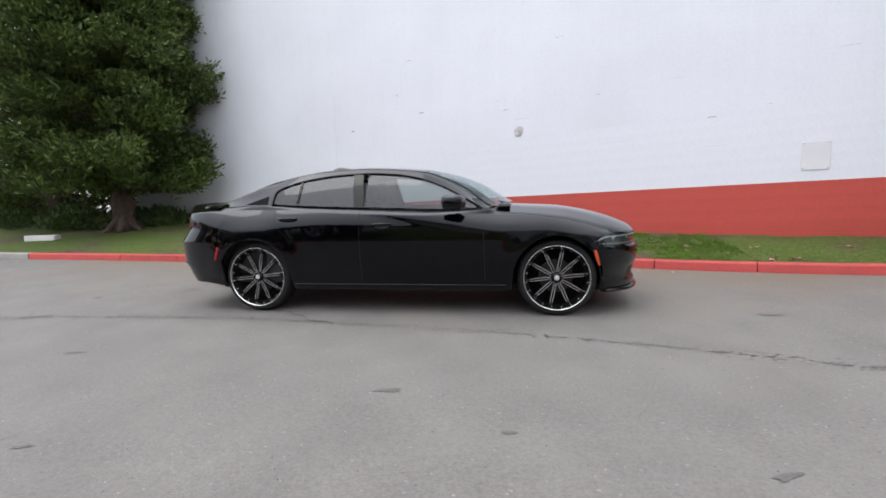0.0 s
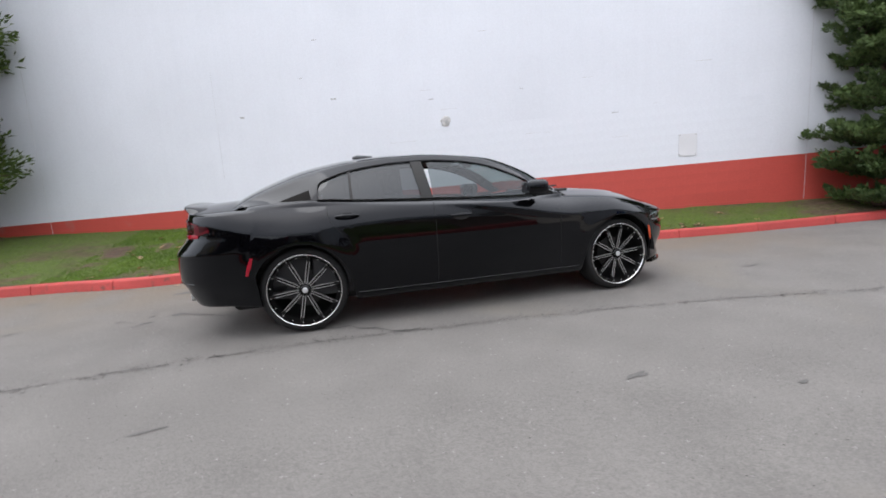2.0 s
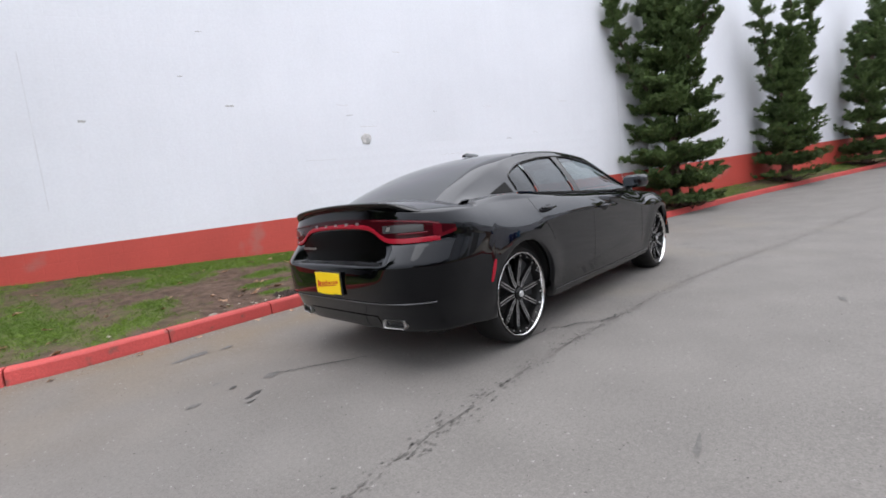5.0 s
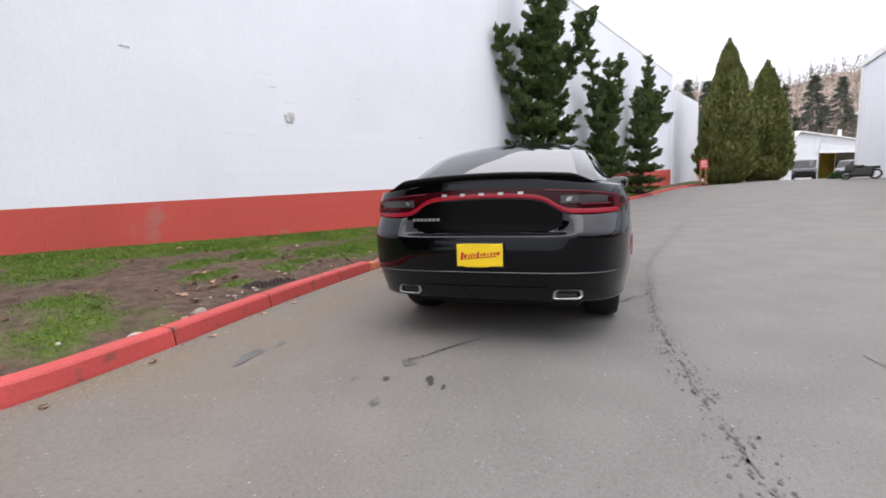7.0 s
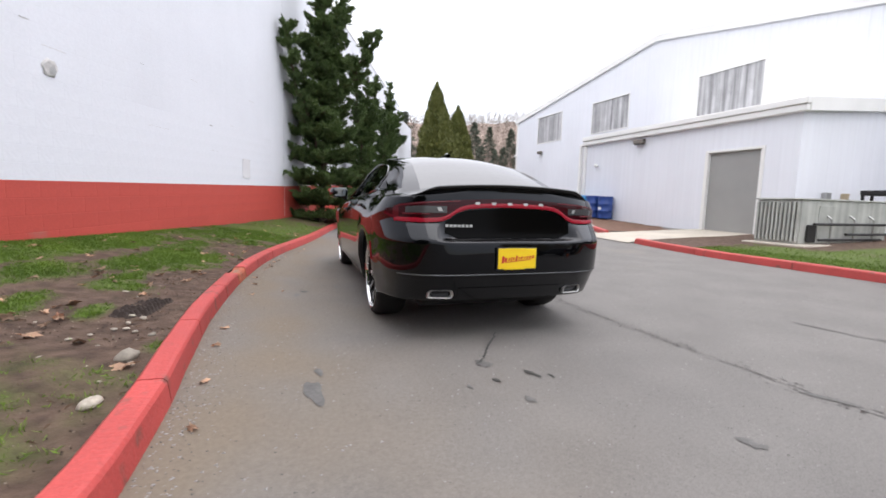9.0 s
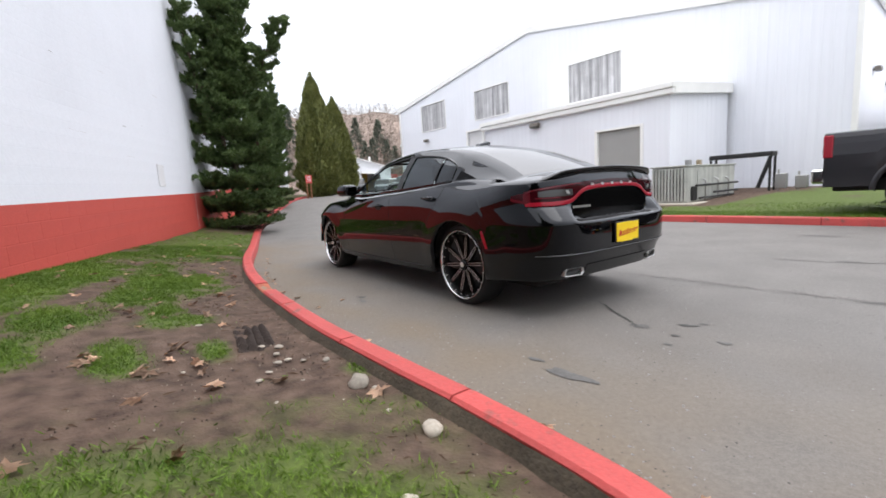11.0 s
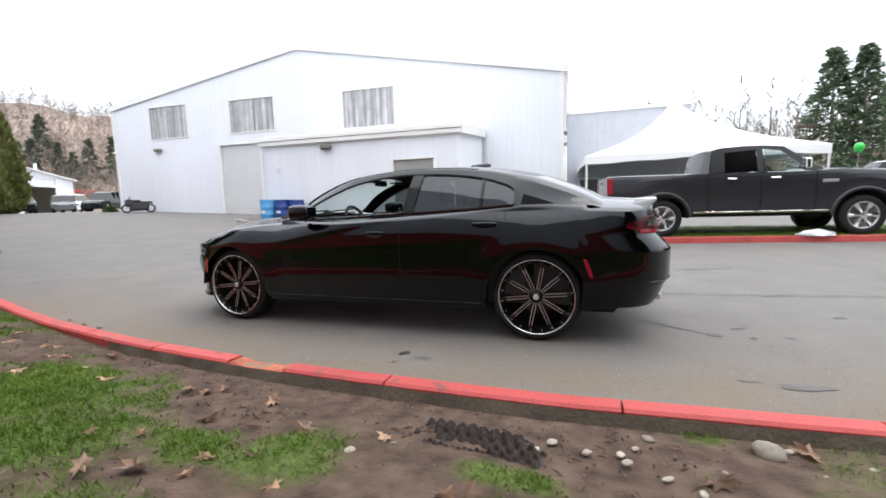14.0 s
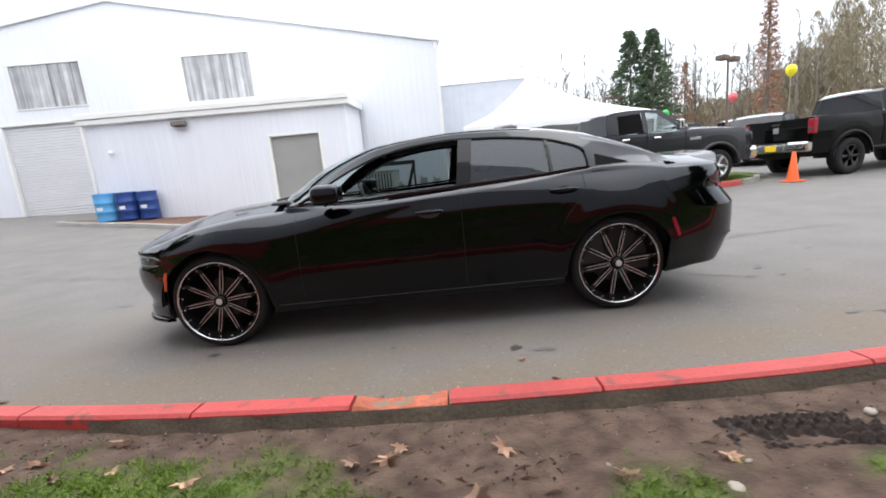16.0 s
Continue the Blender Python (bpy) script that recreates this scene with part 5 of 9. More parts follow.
        for k, (a, b) in enumerate(((0.10, 0.22), (0.80, 0.92))):
            bm = bmesh.new()
            rows = []
            for i in range(15):
                y, z0, z1 = lamp_edge(0.04 + 0.92 * i / 14)
                rows.append([(front_x(y, z0 + (z1 - z0) * v, 0.009), s * (y + 0.004), z0 + (z1 - z0) * v) for v in (a, b)])
            sheet(bm, rows)
            part("led_strip", bm, LED_STRIP if k else DULL_METAL, head, "thin pale light strip", smooth=True)
        for y in (0.80, 0.66):
            bm = bmesh.new()
            bmesh.ops.create_uvsphere(bm, u_segments=12, v_segments=8, radius=0.022, matrix=Matrix.Translation((front_x(y, 0.735, -0.010), s * y, 0.735)))
            part("projector", bm, DULL_METAL, head, smooth=True)
    # grille and lower intake on the nose
    for name, y1, z0, z1 in (("grille", 0.46, 0.61, 0.752), ("lower_intake", 0.60, 0.31, 0.44)):
        bm = bmesh.new()
        sheet(bm, [[(front_x(y, z, 0.003), y, z) for z in np.linspace(z0, z1, 5)] for y in np.linspace(-y1, y1, 30)])
        part(name, bm, BLACK_MATTE, top, smooth=True)
    bm = bmesh.new()
    sheet(bm, [[(front_x(y, 0.27) + d, y, z) for d, z in ((-0.05, 0.225), (0.022, 0.222), (0.024, 0.238), (-0.04, 0.268))] for y in np.linspace(-0.80, 0.80, 40)], close=True)
    part("chin_lip", bm, BLACK_GLOSS, top, smooth=True)
    # wipers at the cowl
    bm = bmesh.new()
    box(bm, (0.98, -0.66, 1.036), (1.10, 0.66, 1.062), 0.01)
    part("cowl", bm, BLACK_MATTE, top)
    for y0, y1 in ((0.55, -0.05), (-0.1, -0.62)):
        bm = bmesh.new()
        tube(bm, (1.08, y0, 1.075), (0.99, y1, 1.095), 0.009, n=6)
        part("wiper", bm, BLACK_MATTE, top)


def wrap(x, z, s, out):
    """A point on the body's side or corner, at x and z, on side s."""
    if x < -1.45:
        x0, m = 1.45, 4.6
        a = curve_at(REAR, z) - x0
        u = min(1.0, (-x - x0) / a)
    elif x > 1.30:
        x0, m = 1.30, 2.8
        a = curve_at(FRONT, z) - x0
        u = min(1.0, (x - x0) / a)
    else:
        u, m = 0.0, 2
    return (x, s * ((body_half(z, x) + flare(x, z)) * (1 - u ** m) ** (1 / m) + out), z)


CAST_IRON = mat("dark_cast_iron", (0.03, 0.03, 0.03), 0.5, 0.6)


def alloy_wheel(top, place, s):
    """Tyre, barrel, bright lip and ten split spokes; s is the side it faces."""
    w = part("wheel", bmesh.new(), RUBBER, top, "black ten-spoke alloy wheel with a bright lip")
    w.location = place
    turn = Matrix.Rotation(0 if s > 0 else math.pi, 4, "Z")
    tag = Matrix.Identity(4)
    bm = bmesh.new()
    spin(bm, [(0.296, -0.02), (0.318, 0.000), (0.345, -0.006), (0.360, -0.030), (0.3685, -0.060), (0.3695, -0.14), (0.368, -0.215), (0.355, -0.245), (0.320, -0.265), (0.296, -0.245)], 48, turn)
    part("tyre", bm, RUBBER, w, smooth=True)
    bm = bmesh.new()
    spin(bm, [(0.301, -0.022), (0.309, 0.003), (0.308, 0.009), (0.303, 0.009), (0.2985, -0.002), (0.294, -0.022)], 48, turn)
    part("rim_lip", bm, CHROME, w, "bright chrome rim lip", smooth=True)
    bm = bmesh.new()
    spin(bm, [(0.290, -0.015), (0.270, -0.050), (0.262, -0.20), (0.12, -0.215), (0.0001, -0.215)], 40, turn)
    part("rim_barrel", bm, SPOKE_BLACK, w, smooth=True)
    bm = bmesh.new()
    spin(bm, [(0.16, -0.12), (0.16, -0.145), (0.05, -0.145), (0.05, -0.12), (0.16, -0.12)], 32, turn)
    part("brake_disc", bm, CAST_IRON, w, smooth=False)
    for i in range(10):
        a = 2 * math.pi * i / 10 + 0.11
        sp = turn @ Matrix.Rotation(a, 4, "Y")
        bm = bmesh.new()
        rows = []
        for r, wd, y in ((0.045, 0.0100, -0.036), (0.10, 0.0125, -0.040), (0.18, 0.0135, -0.034), (0.288, 0.0110, -0.022)):
            rows.append([sp @ Vector((r, y + d, t)) for d, t in ((-0.030, -wd), (0.0, -wd), (0.002, 0.0), (0.0, wd), (-0.030, wd))])
        sheet(bm, rows)
        spoke = part("spoke", bm, SPOKE_BLACK, w)
        for e in (-1, 1):
            bm = bmesh.new()
            rows = []
            for r, wd, y in ((0.052, 0.0082, -0.034), (0.10, 0.0105, -0.038), (0.18, 0.0115, -0.032), (0.245, 0.0098, -0.025)):
                rows.append([sp @ Vector((r, y + 0.0035, e * wd - 0.0020)), sp @ Vector((r, y + 0.0035, e * wd + 0.0020))])
            sheet(bm, rows)
            part("milled_edge", bm, MILLED, spoke)
    bm = bmesh.new()
    spin(bm, [(0.050, -0.04), (0.050, -0.018), (0.040, -0.008), (0.0001, -0.006)], 20, turn)
    cap = part("hub_cap", bm, BLACK_GLOSS, w, smooth=True)
    bm = bmesh.new()
    spin(bm, [(0.024, -0.006), (0.023, 0.000), (0.018, 0.002), (0.0001, 0.002)], 20, turn)
    part("cap_emblem", bm, MILLED, cap, smooth=True)
    for i in range(20):
        a = 2 * math.pi * (i + 0.5) / 20
        bm = bmesh.new()
        p = turn @ Matrix.Rotation(a, 4, "Y") @ Vector((0.280, -0.018, 0))
        tube(bm, p, p + Vector((0, 0.008 * s, 0)), 0.005, n=6)
        part("rivet", bm, MILLED, w)
    return w


saloon()

# ---------------------------------------------------------------- trees
RNG = np.random.RandomState(7)


def blades(centres, dirs, length, width, spread, rng=RNG, fold=0.35):
    """Small pointed leaf sprays: two triangles each, about the given centres and directions."""
    n = len(centres)
    d = dirs + rng.normal(0, spread, (n, 3))
    d /= np.linalg.norm(d, axis=1)[:, None] + 1e-9
    side = np.cross(d, rng.normal(0, 1, (n, 3)))
    side /= np.linalg.norm(side, axis=1)[:, None] + 1e-9
    up = np.cross(side, d)
    ln = length * rng.uniform(0.6, 1.3, (n, 1))
    wd = width * rng.uniform(0.7, 1.3, (n, 1))
    a = centres - d * ln * 0.4
    b = centres + d * ln * 0.6
    c1 = centres + side * wd / 2 + up * wd * fold
    c2 = centres - side * wd / 2 + up * wd * fold
    v = np.stack([a, c1, b, c2], 1).reshape(-1, 3)
    k = np.arange(n)[:, None] * 4
    f = np.concatenate([k + [0, 1, 2], k + [0, 2, 3]], 1).reshape(-1, 3)
    return v, f


def mesh_np(name, v, f, material, parent=None, kind=""):
    me = bpy.data.meshes.new(name)
    me.vertices.add(len(v))
    me.vertices.foreach_set("co", np.asarray(v, dtype=np.float32).ravel())
    me.loops.add(3 * len(f))
    me.loops.foreach_set("vertex_index", np.asarray(f, dtype=np.int32).ravel())
    me.polygons.add(len(f))
    me.polygons.foreach_set("loop_start", np.arange(0, 3 * len(f), 3, dtype=np.int32))
    me.update(calc_edges=True)
    me.materials.append(material)
    ob = new(name, me)
    if parent:
        ob.parent = parent
    if kind:
        ob["kind"] = kind
    return ob


def bend(p, q, lift, n=10, wob=0.0, rng=RNG):
    """A limb from p to q that sags out and turns up."""
    p, q = np.array(p, float), np.array(q, float)
    t = np.linspace(0, 1, n + 1)[:, None]
    pts = p + (q - p) * t
    pts[:, 2:3] -= lift * (t * (1 - t)) * 4 * 0.5
    if wob:
        pts[1:-1] += rng.normal(0, wob, (n - 1, 3))
    return pts


def limb_mesh(bm, pts, r0, r1, n=6):
    rows = []
    m = len(pts)
    for i, p in enumerate(pts):
        d = pts[min(i + 1, m - 1)] - pts[max(i - 1, 0)]
        q = Vector(d).to_track_quat("Z", "Y")
        r = r0 + (r1 - r0) * i / (m - 1)
        rows.append([Vector(p) + q @ Vector((r * math.cos(a), r * math.sin(a), 0)) for a in np.linspace(0, 2 * math.pi, n, endpoint=False)])
    sheet(bm, rows, close=True)


def clumps_along(pts, r0, r1, count, per, start=0.25, rng=RNG, up=0.5):
    """Leaf centres and directions in clumps along a limb."""
    cs, ds = [], []
    pts = np.array(pts)
    for i in range(count):
        f = start + (1 - start) * (i + rng.uniform(0, 1)) / count
        x = f * (len(pts) - 1)
        j = min(int(x), len(pts) - 2)
        c = pts[j] + (pts[j + 1] - pts[j]) * (x - j)
        way = pts[j + 1] - pts[j]
        way = way / (np.linalg.norm(way) + 1e-9)
        r = r0 + (r1 - r0) * f
        off = rng.normal(0, 0.5, (per, 3))
        off /= np.linalg.norm(off, axis=1)[:, None] + 1e-6
        c = c + rng.normal(0, r * 0.35, 3)
        cs.append(c + off * r * rng.uniform(0.1, 1.0, (per, 1)) ** 0.5 * np.array([1, 1, 0.62]) + way * rng.normal(0, 0.40 * r, (per, 1)))
        ds.append(off * 0.7 + way * 0.9 + np.array([0, 0, up]))
    return np.concatenate(cs), np.concatenate(ds)


def spray(bm, q, tip, sag, r0, twigs, twig_len, per, rng, cs, ds):
    """A limb with alternate upturned twigs, each a string of small tufts."""
    s = bend(q, tip, sag, 7, 0.03, rng)
    limb_mesh(bm, s, r0, r0 * 0.2, 5)
    way = (s[-1] - s[0]) / (np.linalg.norm(s[-1] - s[0]) + 1e-9)
    side = np.cross(way, [0, 0, 1.0])
    side /= np.linalg.norm(side) + 1e-9
    for k in range(twigs):
        f = 0.12 + 0.88 * (k + rng.uniform(0, 1)) / twigs
        x = f * 7
        a = min(int(x), 6)
        p = s[a] + (s[a + 1] - s[a]) * (x - a)
        ln = twig_len * rng.uniform(0.55, 1.2) * (1.15 - 0.6 * f)
        d = way * 0.55 + side * (1 if k % 2 else -1) * rng.uniform(0.4, 1.0) + np.array([0, 0, rng.uniform(0.10, 0.75)])
        t = bend(p, p + d / np.linalg.norm(d) * ln, 0.03, 3, 0.01, rng)
        c, e = clumps_along(t, 0.105, 0.045, 4, per, 0.0, rng, 0.45)
        cs.append(c), ds.append(e)
    c, e = clumps_along(s, 0.10, 0.05, 6, per, 0.15, rng, 0.5)
    cs.append(c), ds.append(e)


def juniper(label, base, height, leaders, limbs, radius, seed, per=70):
    """A twisted upright juniper: leaders with upswept tips over tiers of feathery limbs."""
    rng = np.random.RandomState(seed)
    base = np.array(base, float)
    top = thing("juniper_tree", label, "tree", pose(*base), "junipers along the block wall")
    bm = bmesh.new()
    cs, ds = [], []
    main = bend((0, 0, -0.1), (leaders[0][0] * 0.9, leaders[0][1] * 0.9, leaders[0][2]), 0.0, 12, 0.05, rng)
    limb_mesh(bm, main, 0.16, 0.02, 8)
    tuft = per // 8
    for n, (x, y, z) in enumerate(leaders):
        p0 = main[int(12 * (0.18 + 0.12 * n if n else 0))]
        pts = main if n == 0 else bend(p0, (x, y, z), 0.55, 12, 0.06, rng)
        if n:
            limb_mesh(bm, pts, 0.07, 0.012)
        c, d = clumps_along(pts, 0.15 * radius, 0.05, int(30 * z / 5), int(per * 0.35), 0.06, rng, 0.9)
        cs.append(c), ds.append(d)
        start = 0.22 if n == 0 else 0.30
        for k in range(int((34 if n == 0 else 22) * z / 6)):
            f = start + (0.97 - start) * (k + rng.uniform(0, 1)) / int((34 if n == 0 else 22) * z / 6)
            q = pts[int(f * 12)] + (pts[min(12, int(f * 12) + 1)] - pts[int(f * 12)]) * (f * 12 % 1)
            a = k * 2.39996 + rng.uniform(-0.4, 0.4)
            ln = (0.16 + 0.66 * (1 - f)) * radius * rng.uniform(0.6, 1.15)
            spray(bm, q, q + np.array([math.cos(a) * ln, math.sin(a) * ln, ln * rng.uniform(0.25, 0.85)]), 0.08, 0.016, 4, 0.24, tuft, rng, cs, ds)
    for k in range(limbs):
        h = 0.03 + 0.74 * ((k + rng.uniform(0, 1)) / limbs) ** 1.35
        a = k * 2.39996 + rng.uniform(-0.3, 0.3)
        q = main[int(h * 12)]
        ln = radius * (1.10 - 0.95 * h) * rng.uniform(0.75, 1.22) * (0.72 + 0.28 * min(1.0, h / 0.14))
        tip = q + np.array([math.cos(a) * ln, math.sin(a) * ln, rng.uniform(0.05, 0.55) * (0.4 + h)])
        spray(bm, q, tip, 0.20, 0.035, 10, 0.46, tuft, rng, cs, ds)
    part("trunk", bm, BARK, top, smooth=True)
    c, d = np.concatenate(cs), np.concatenate(ds)
    keep = c[:, 2] > 0.02
    v, f = blades(c[keep], d[keep], 0.092, 0.031, 0.45, rng)
    mesh_np("crown", v, f, JUNIPER, top)
    return top


juniper("dark green twisted juniper with two upswept horns beside the wall", (8.55, 0.80, 0.42), 7.2, [(-0.25, 0.05, 7.3), (-1.25, 1.10, 5.35), (-0.95, -1.50, 5.40), (-0.5, -0.6, 6.6)], 150, 1.15, 3, 170)
juniper("dark green juniper with several leaders beside the wall", (13.8, -1.05, 0.72), 6.0, [(-0.55, -0.25, 5.3), (-1.65, 0.55, 5.85), (0.30, -0.80, 5.65)], 86, 0.95, 5, 140)
juniper("dark green juniper with ragged upswept arms beside the wall", (19.0, -2.95, 0.92), 7.0, [(-0.35, -0.45, 6.5), (-2.0, 0.35, 4.6), (1.2, -1.2, 5.2), (1.5, -1.5, 3.9)], 86, 0.95, 9, 140)


def cedar(label, base, height, radius, seed, limbs=64, per=95, low=0.10):
    """A broad dense conifer with a red trunk and rounded masses of sprays."""
    rng = np.random.RandomState(seed)
    top = thing("cedar_tree", label, "tree", pose(*base))
    bm = bmesh.new()
    main = bend((0, 0, -0.2), (0.2, 0.1, height), 0.0, 14, 0.04, rng)
    limb_mesh(bm, main, 0.36, 0.04, 10)
    for a in np.linspace(0, 2 * math.pi, 6, endpoint=False):
        limb_mesh(bm, bend((0, 0, 0.45), (0.55 * math.cos(a), 0.55 * math.sin(a), -0.12), 0.1, 4), 0.16, 0.06, 6)
    cs, ds = [], []
    for k in range(limbs):
        h = low + (0.97 - low) * (k / limbs) ** 0.9
        a = k * 2.39996 + rng.uniform(-0.25, 0.25)
        ln = radius * (1 - 0.8 * h ** 1.6) * rng.uniform(0.7, 1.12) * (0.72 + 0.28 * min(1.0, h / 0.28))
        q = np.array([0, 0, height * h])
        tip = q + np.array([math.cos(a) * ln, math.sin(a) * ln, rng.uniform(-0.3, 0.5)])
        s = bend(q, tip, 0.25, 7, 0.06, rng)
        limb_mesh(bm, s, 0.06, 0.012, 5)
        c, d = clumps_along(s, 0.38, 0.54, 8, per, 0.28, rng, 0.35)
        cs.append(c), ds.append(d)
    part("trunk", bm, BARK, top, smooth=True)
    c, d = np.concatenate(cs), np.concatenate(ds)
    keep = c[:, 2] > 0.7
    v, f = blades(c[keep], d[keep], 0.165, 0.058, 0.6, rng)
    mesh_np("crown", v, f, CEDAR, top)
    return top


cedar("broad dense green cedar on the grass beside the wall", (-10.6, 6.5, 0.50), 12.5, 3.4, 21, 120, 195)
cedar("dark cedar behind the first one", (-14.6, 7.9, 0.5), 13.0, 3.6, 22, 85, 100, 0.04)


def hedge_tree(label, base, height, radius, seed, n=26000):
    """A dense pointed arborvitae: a lumpy core and upright sprays over all of it."""
    rng = np.random.RandomState(seed)
    top = thing("arborvitae_tree", label, "tree", pose(*base), "tall hedge trees past the wall")

    def shell(h):
        return radius * (min(1.0, (h + 0.02) / 0.12) ** 0.5 * max(0.0, 1 - h ** 2.2) ** 0.72 * (1 - 0.20 * h) + 0.02)
    bm = bmesh.new()
    rows = []
    for i in range(30):
        h = i / 29
        rows.append([(shell(h) * 0.80 * math.cos(a) * (1 + 0.12 * noise.noise((math.cos(a) * 2, math.sin(a) * 2, h * 9 + seed))),
                      shell(h) * 0.80 * math.sin(a) * (1 + 0.12 * noise.noise((math.cos(a) * 2, math.sin(a) * 2, h * 9 + seed))), 0.25 + h * height * 0.95) for a in np.linspace(0, 2 * math.pi, 24, endpoint=False)])
    sheet(bm, rows, close=True)
    crown = part("crown_core", bm, ARBOR, top, smooth=True)
    bm = bmesh.new()
    tube(bm, (0, 0, -0.2), (0, 0, height * 0.4), 0.18, 0.08)
    part("trunk", bm, BARK, top)
    h = rng.uniform(0, 1, n) ** 1.25
    a = rng.uniform(0, 2 * math.pi, n)
    r = np.array([shell(x) for x in h])
    lump = np.array([noise.noise((math.cos(t) * 2.2, math.sin(t) * 2.2, x * 12 + seed)) for t, x in zip(a, h)])
    r = r * (0.88 + 0.36 * lump + rng.uniform(-0.16, 0.10, n))
    c = np.stack([r * np.cos(a), r * np.sin(a), 0.2 + h * height + rng.normal(0, 0.05, n)], 1)
    d = np.stack([np.cos(a) * 0.5, np.sin(a) * 0.5, np.full(n, 1.0)], 1)
    spires = []
    for i in range(9):
        t, q, tall = i * 0.70 + rng.uniform(-0.2, 0.2), radius * rng.uniform(0.42, 0.66), height * rng.uniform(0.62, 0.92)
        u = rng.uniform(0, 1, 900)
        w = radius * 0.36 * (1 - u) ** 0.6 * rng.uniform(0.5, 1.1, 900)
        b = rng.uniform(0, 2 * math.pi, 900)
        inward = 1 - 0.55 * u
        spires.append(np.stack([q * inward * math.cos(t) + w * np.cos(b), q * inward * math.sin(t) + w * np.sin(b), tall * (0.55 + 0.45 * u)], 1))
    spires = np.concatenate(spires)
    c = np.concatenate([c, spires])
    d = np.concatenate([d, np.tile([0.0, 0.0, 1.0], (len(spires), 1))])
    v, f = blades(c, d, 0.36, 0.13, 0.35, rng)
    m = 420
    t = rng.uniform(0, 1, m)
    c = np.stack([rng.normal(0, 0.26, m) * (1.15 - t), rng.normal(0, 0.26, m) * (1.15 - t), height * (0.955 + 0.125 * t)], 1)
    v2, f2 = blades(c, np.tile([0.0, 0.0, 1.0], (m, 1)), 0.24, 0.05, 0.4, rng)
    mesh_np("crown", np.concatenate([v, v2]), np.concatenate([f, f2 + len(v)]), ARBOR, top)
    return top


hedge_tree("tall dense olive-green arborvitae past the end of the wall", (29.6, -9.3, 0.95), 8.95, 1.78, 31)
hedge_tree("tall dense olive-green arborvitae beside its twin", (35.4, -13.3, 0.98), 8.6, 1.85, 32)


def fir(label, base, height, radius, seed, material=FIR, name="fir_tree", whorls=26, per=150, leaf=1.0):
    """A distant spruce or fir: drooping whorls about a straight stem."""
    rng = np.random.RandomState(seed)
    top = thing(name, label, "tree", pose(*base))
    bm = bmesh.new()
    tube(bm, (0, 0, -0.5), (0, 0, height), height * 0.016, 0.02, 7)
    part("trunk", bm, GREY_BARK, top)
    cs, ds = [], []
    for k in range(whorls):
        h = 0.12 + 0.86 * k / whorls
        ln = radius * (1 - h) ** 0.8 + 0.15
        for _ in range(7):
            a = rng.uniform(0, 2 * math.pi)
            m = per // 7
            f = rng.uniform(0.1, 1.0, m)[:, None] ** 0.7
            l2 = ln * rng.uniform(0.6, 1.15)
            p = np.array([0, 0, height * h]) + f * np.array([math.cos(a) * l2, math.sin(a) * l2, -0.22 * l2]) + rng.normal(0, 0.12, (m, 3)) * (height / 14)
            cs.append(p)
            ds.append(np.tile([math.cos(a), math.sin(a), -0.1], (m, 1)))
    v, f = blades(np.concatenate(cs), np.concatenate(ds), height * 0.045 * leaf, height * 0.014 * leaf, 0.35, rng)
    mesh_np("crown", v, f, material, top)
    return top


def bare_tree(base, height, seed, cs, fs):
    """Adds a leafless tree to the lists of a wood: a stem with forking twigs, thin upright triangles."""
    rng = np.random.RandomState(seed)

    def stick(p, q, r):
        d = q - p
        s = np.cross(d, rng.normal(0, 1, 3))
        s = s / (np.linalg.norm(s) + 1e-9) * r
        u = np.cross(s, d)
        u = u / (np.linalg.norm(u) + 1e-9) * r
        k = 4 * len(cs)
        cs.append(np.array([p + s, p - s * 0.5 + u * 0.87, p - s * 0.5 - u * 0.87, q]))
        fs.append(np.array([[k, k + 1, k + 3], [k + 1, k + 2, k + 3], [k + 2, k, k + 3]]))
    base = np.array(base, float)
    tip = base + np.array([rng.uniform(-0.5, 0.5), rng.uniform(-0.5, 0.5), height])
    stick(base, tip, 0.011 * height)
    for i in range(16):
        f = rng.uniform(0.25, 0.95)
        p = base + (tip - base) * f
        a = rng.uniform(0, 2 * math.pi)
        ln = height * 0.30 * (1.1 - f)
        q = p + np.array([math.cos(a) * ln * 0.7, math.sin(a) * ln * 0.7, ln * rng.uniform(0.6, 1.1)])
        stick(p, q, 0.0045 * height)
        for j in range(5):
            g = rng.uniform(0.3, 0.95)
            p2 = p + (q - p) * g
            q2 = p2 + rng.normal(0, 1, 3) * ln * 0.22 + np.array([0, 0, ln * 0.25])
            stick(p2, q2, 0.0024 * height)


def ray_ground(az, dist):
    """Ground place at a bearing (degrees from +x) and distance from the saloon."""
    return dist * math.cos(radians(az)), dist * math.sin(radians(az))


def hill_z(az, d):
    """The wooded slope beyond the yard."""
    side = smooth01((az + 62) / 18) * smooth01((14 - az) / 14)
    back = smooth01((az - 190) / 16) * smooth01((275 - az) / 12)
    return 1.3 + (28 + 1.0 * math.sin(az * 0.42) + 0.6 * math.sin(az * 1.1 + 1.0)) * side * smooth01((d - 66) / 95) + 7.0 * back * smooth01((d - 55) / 70)


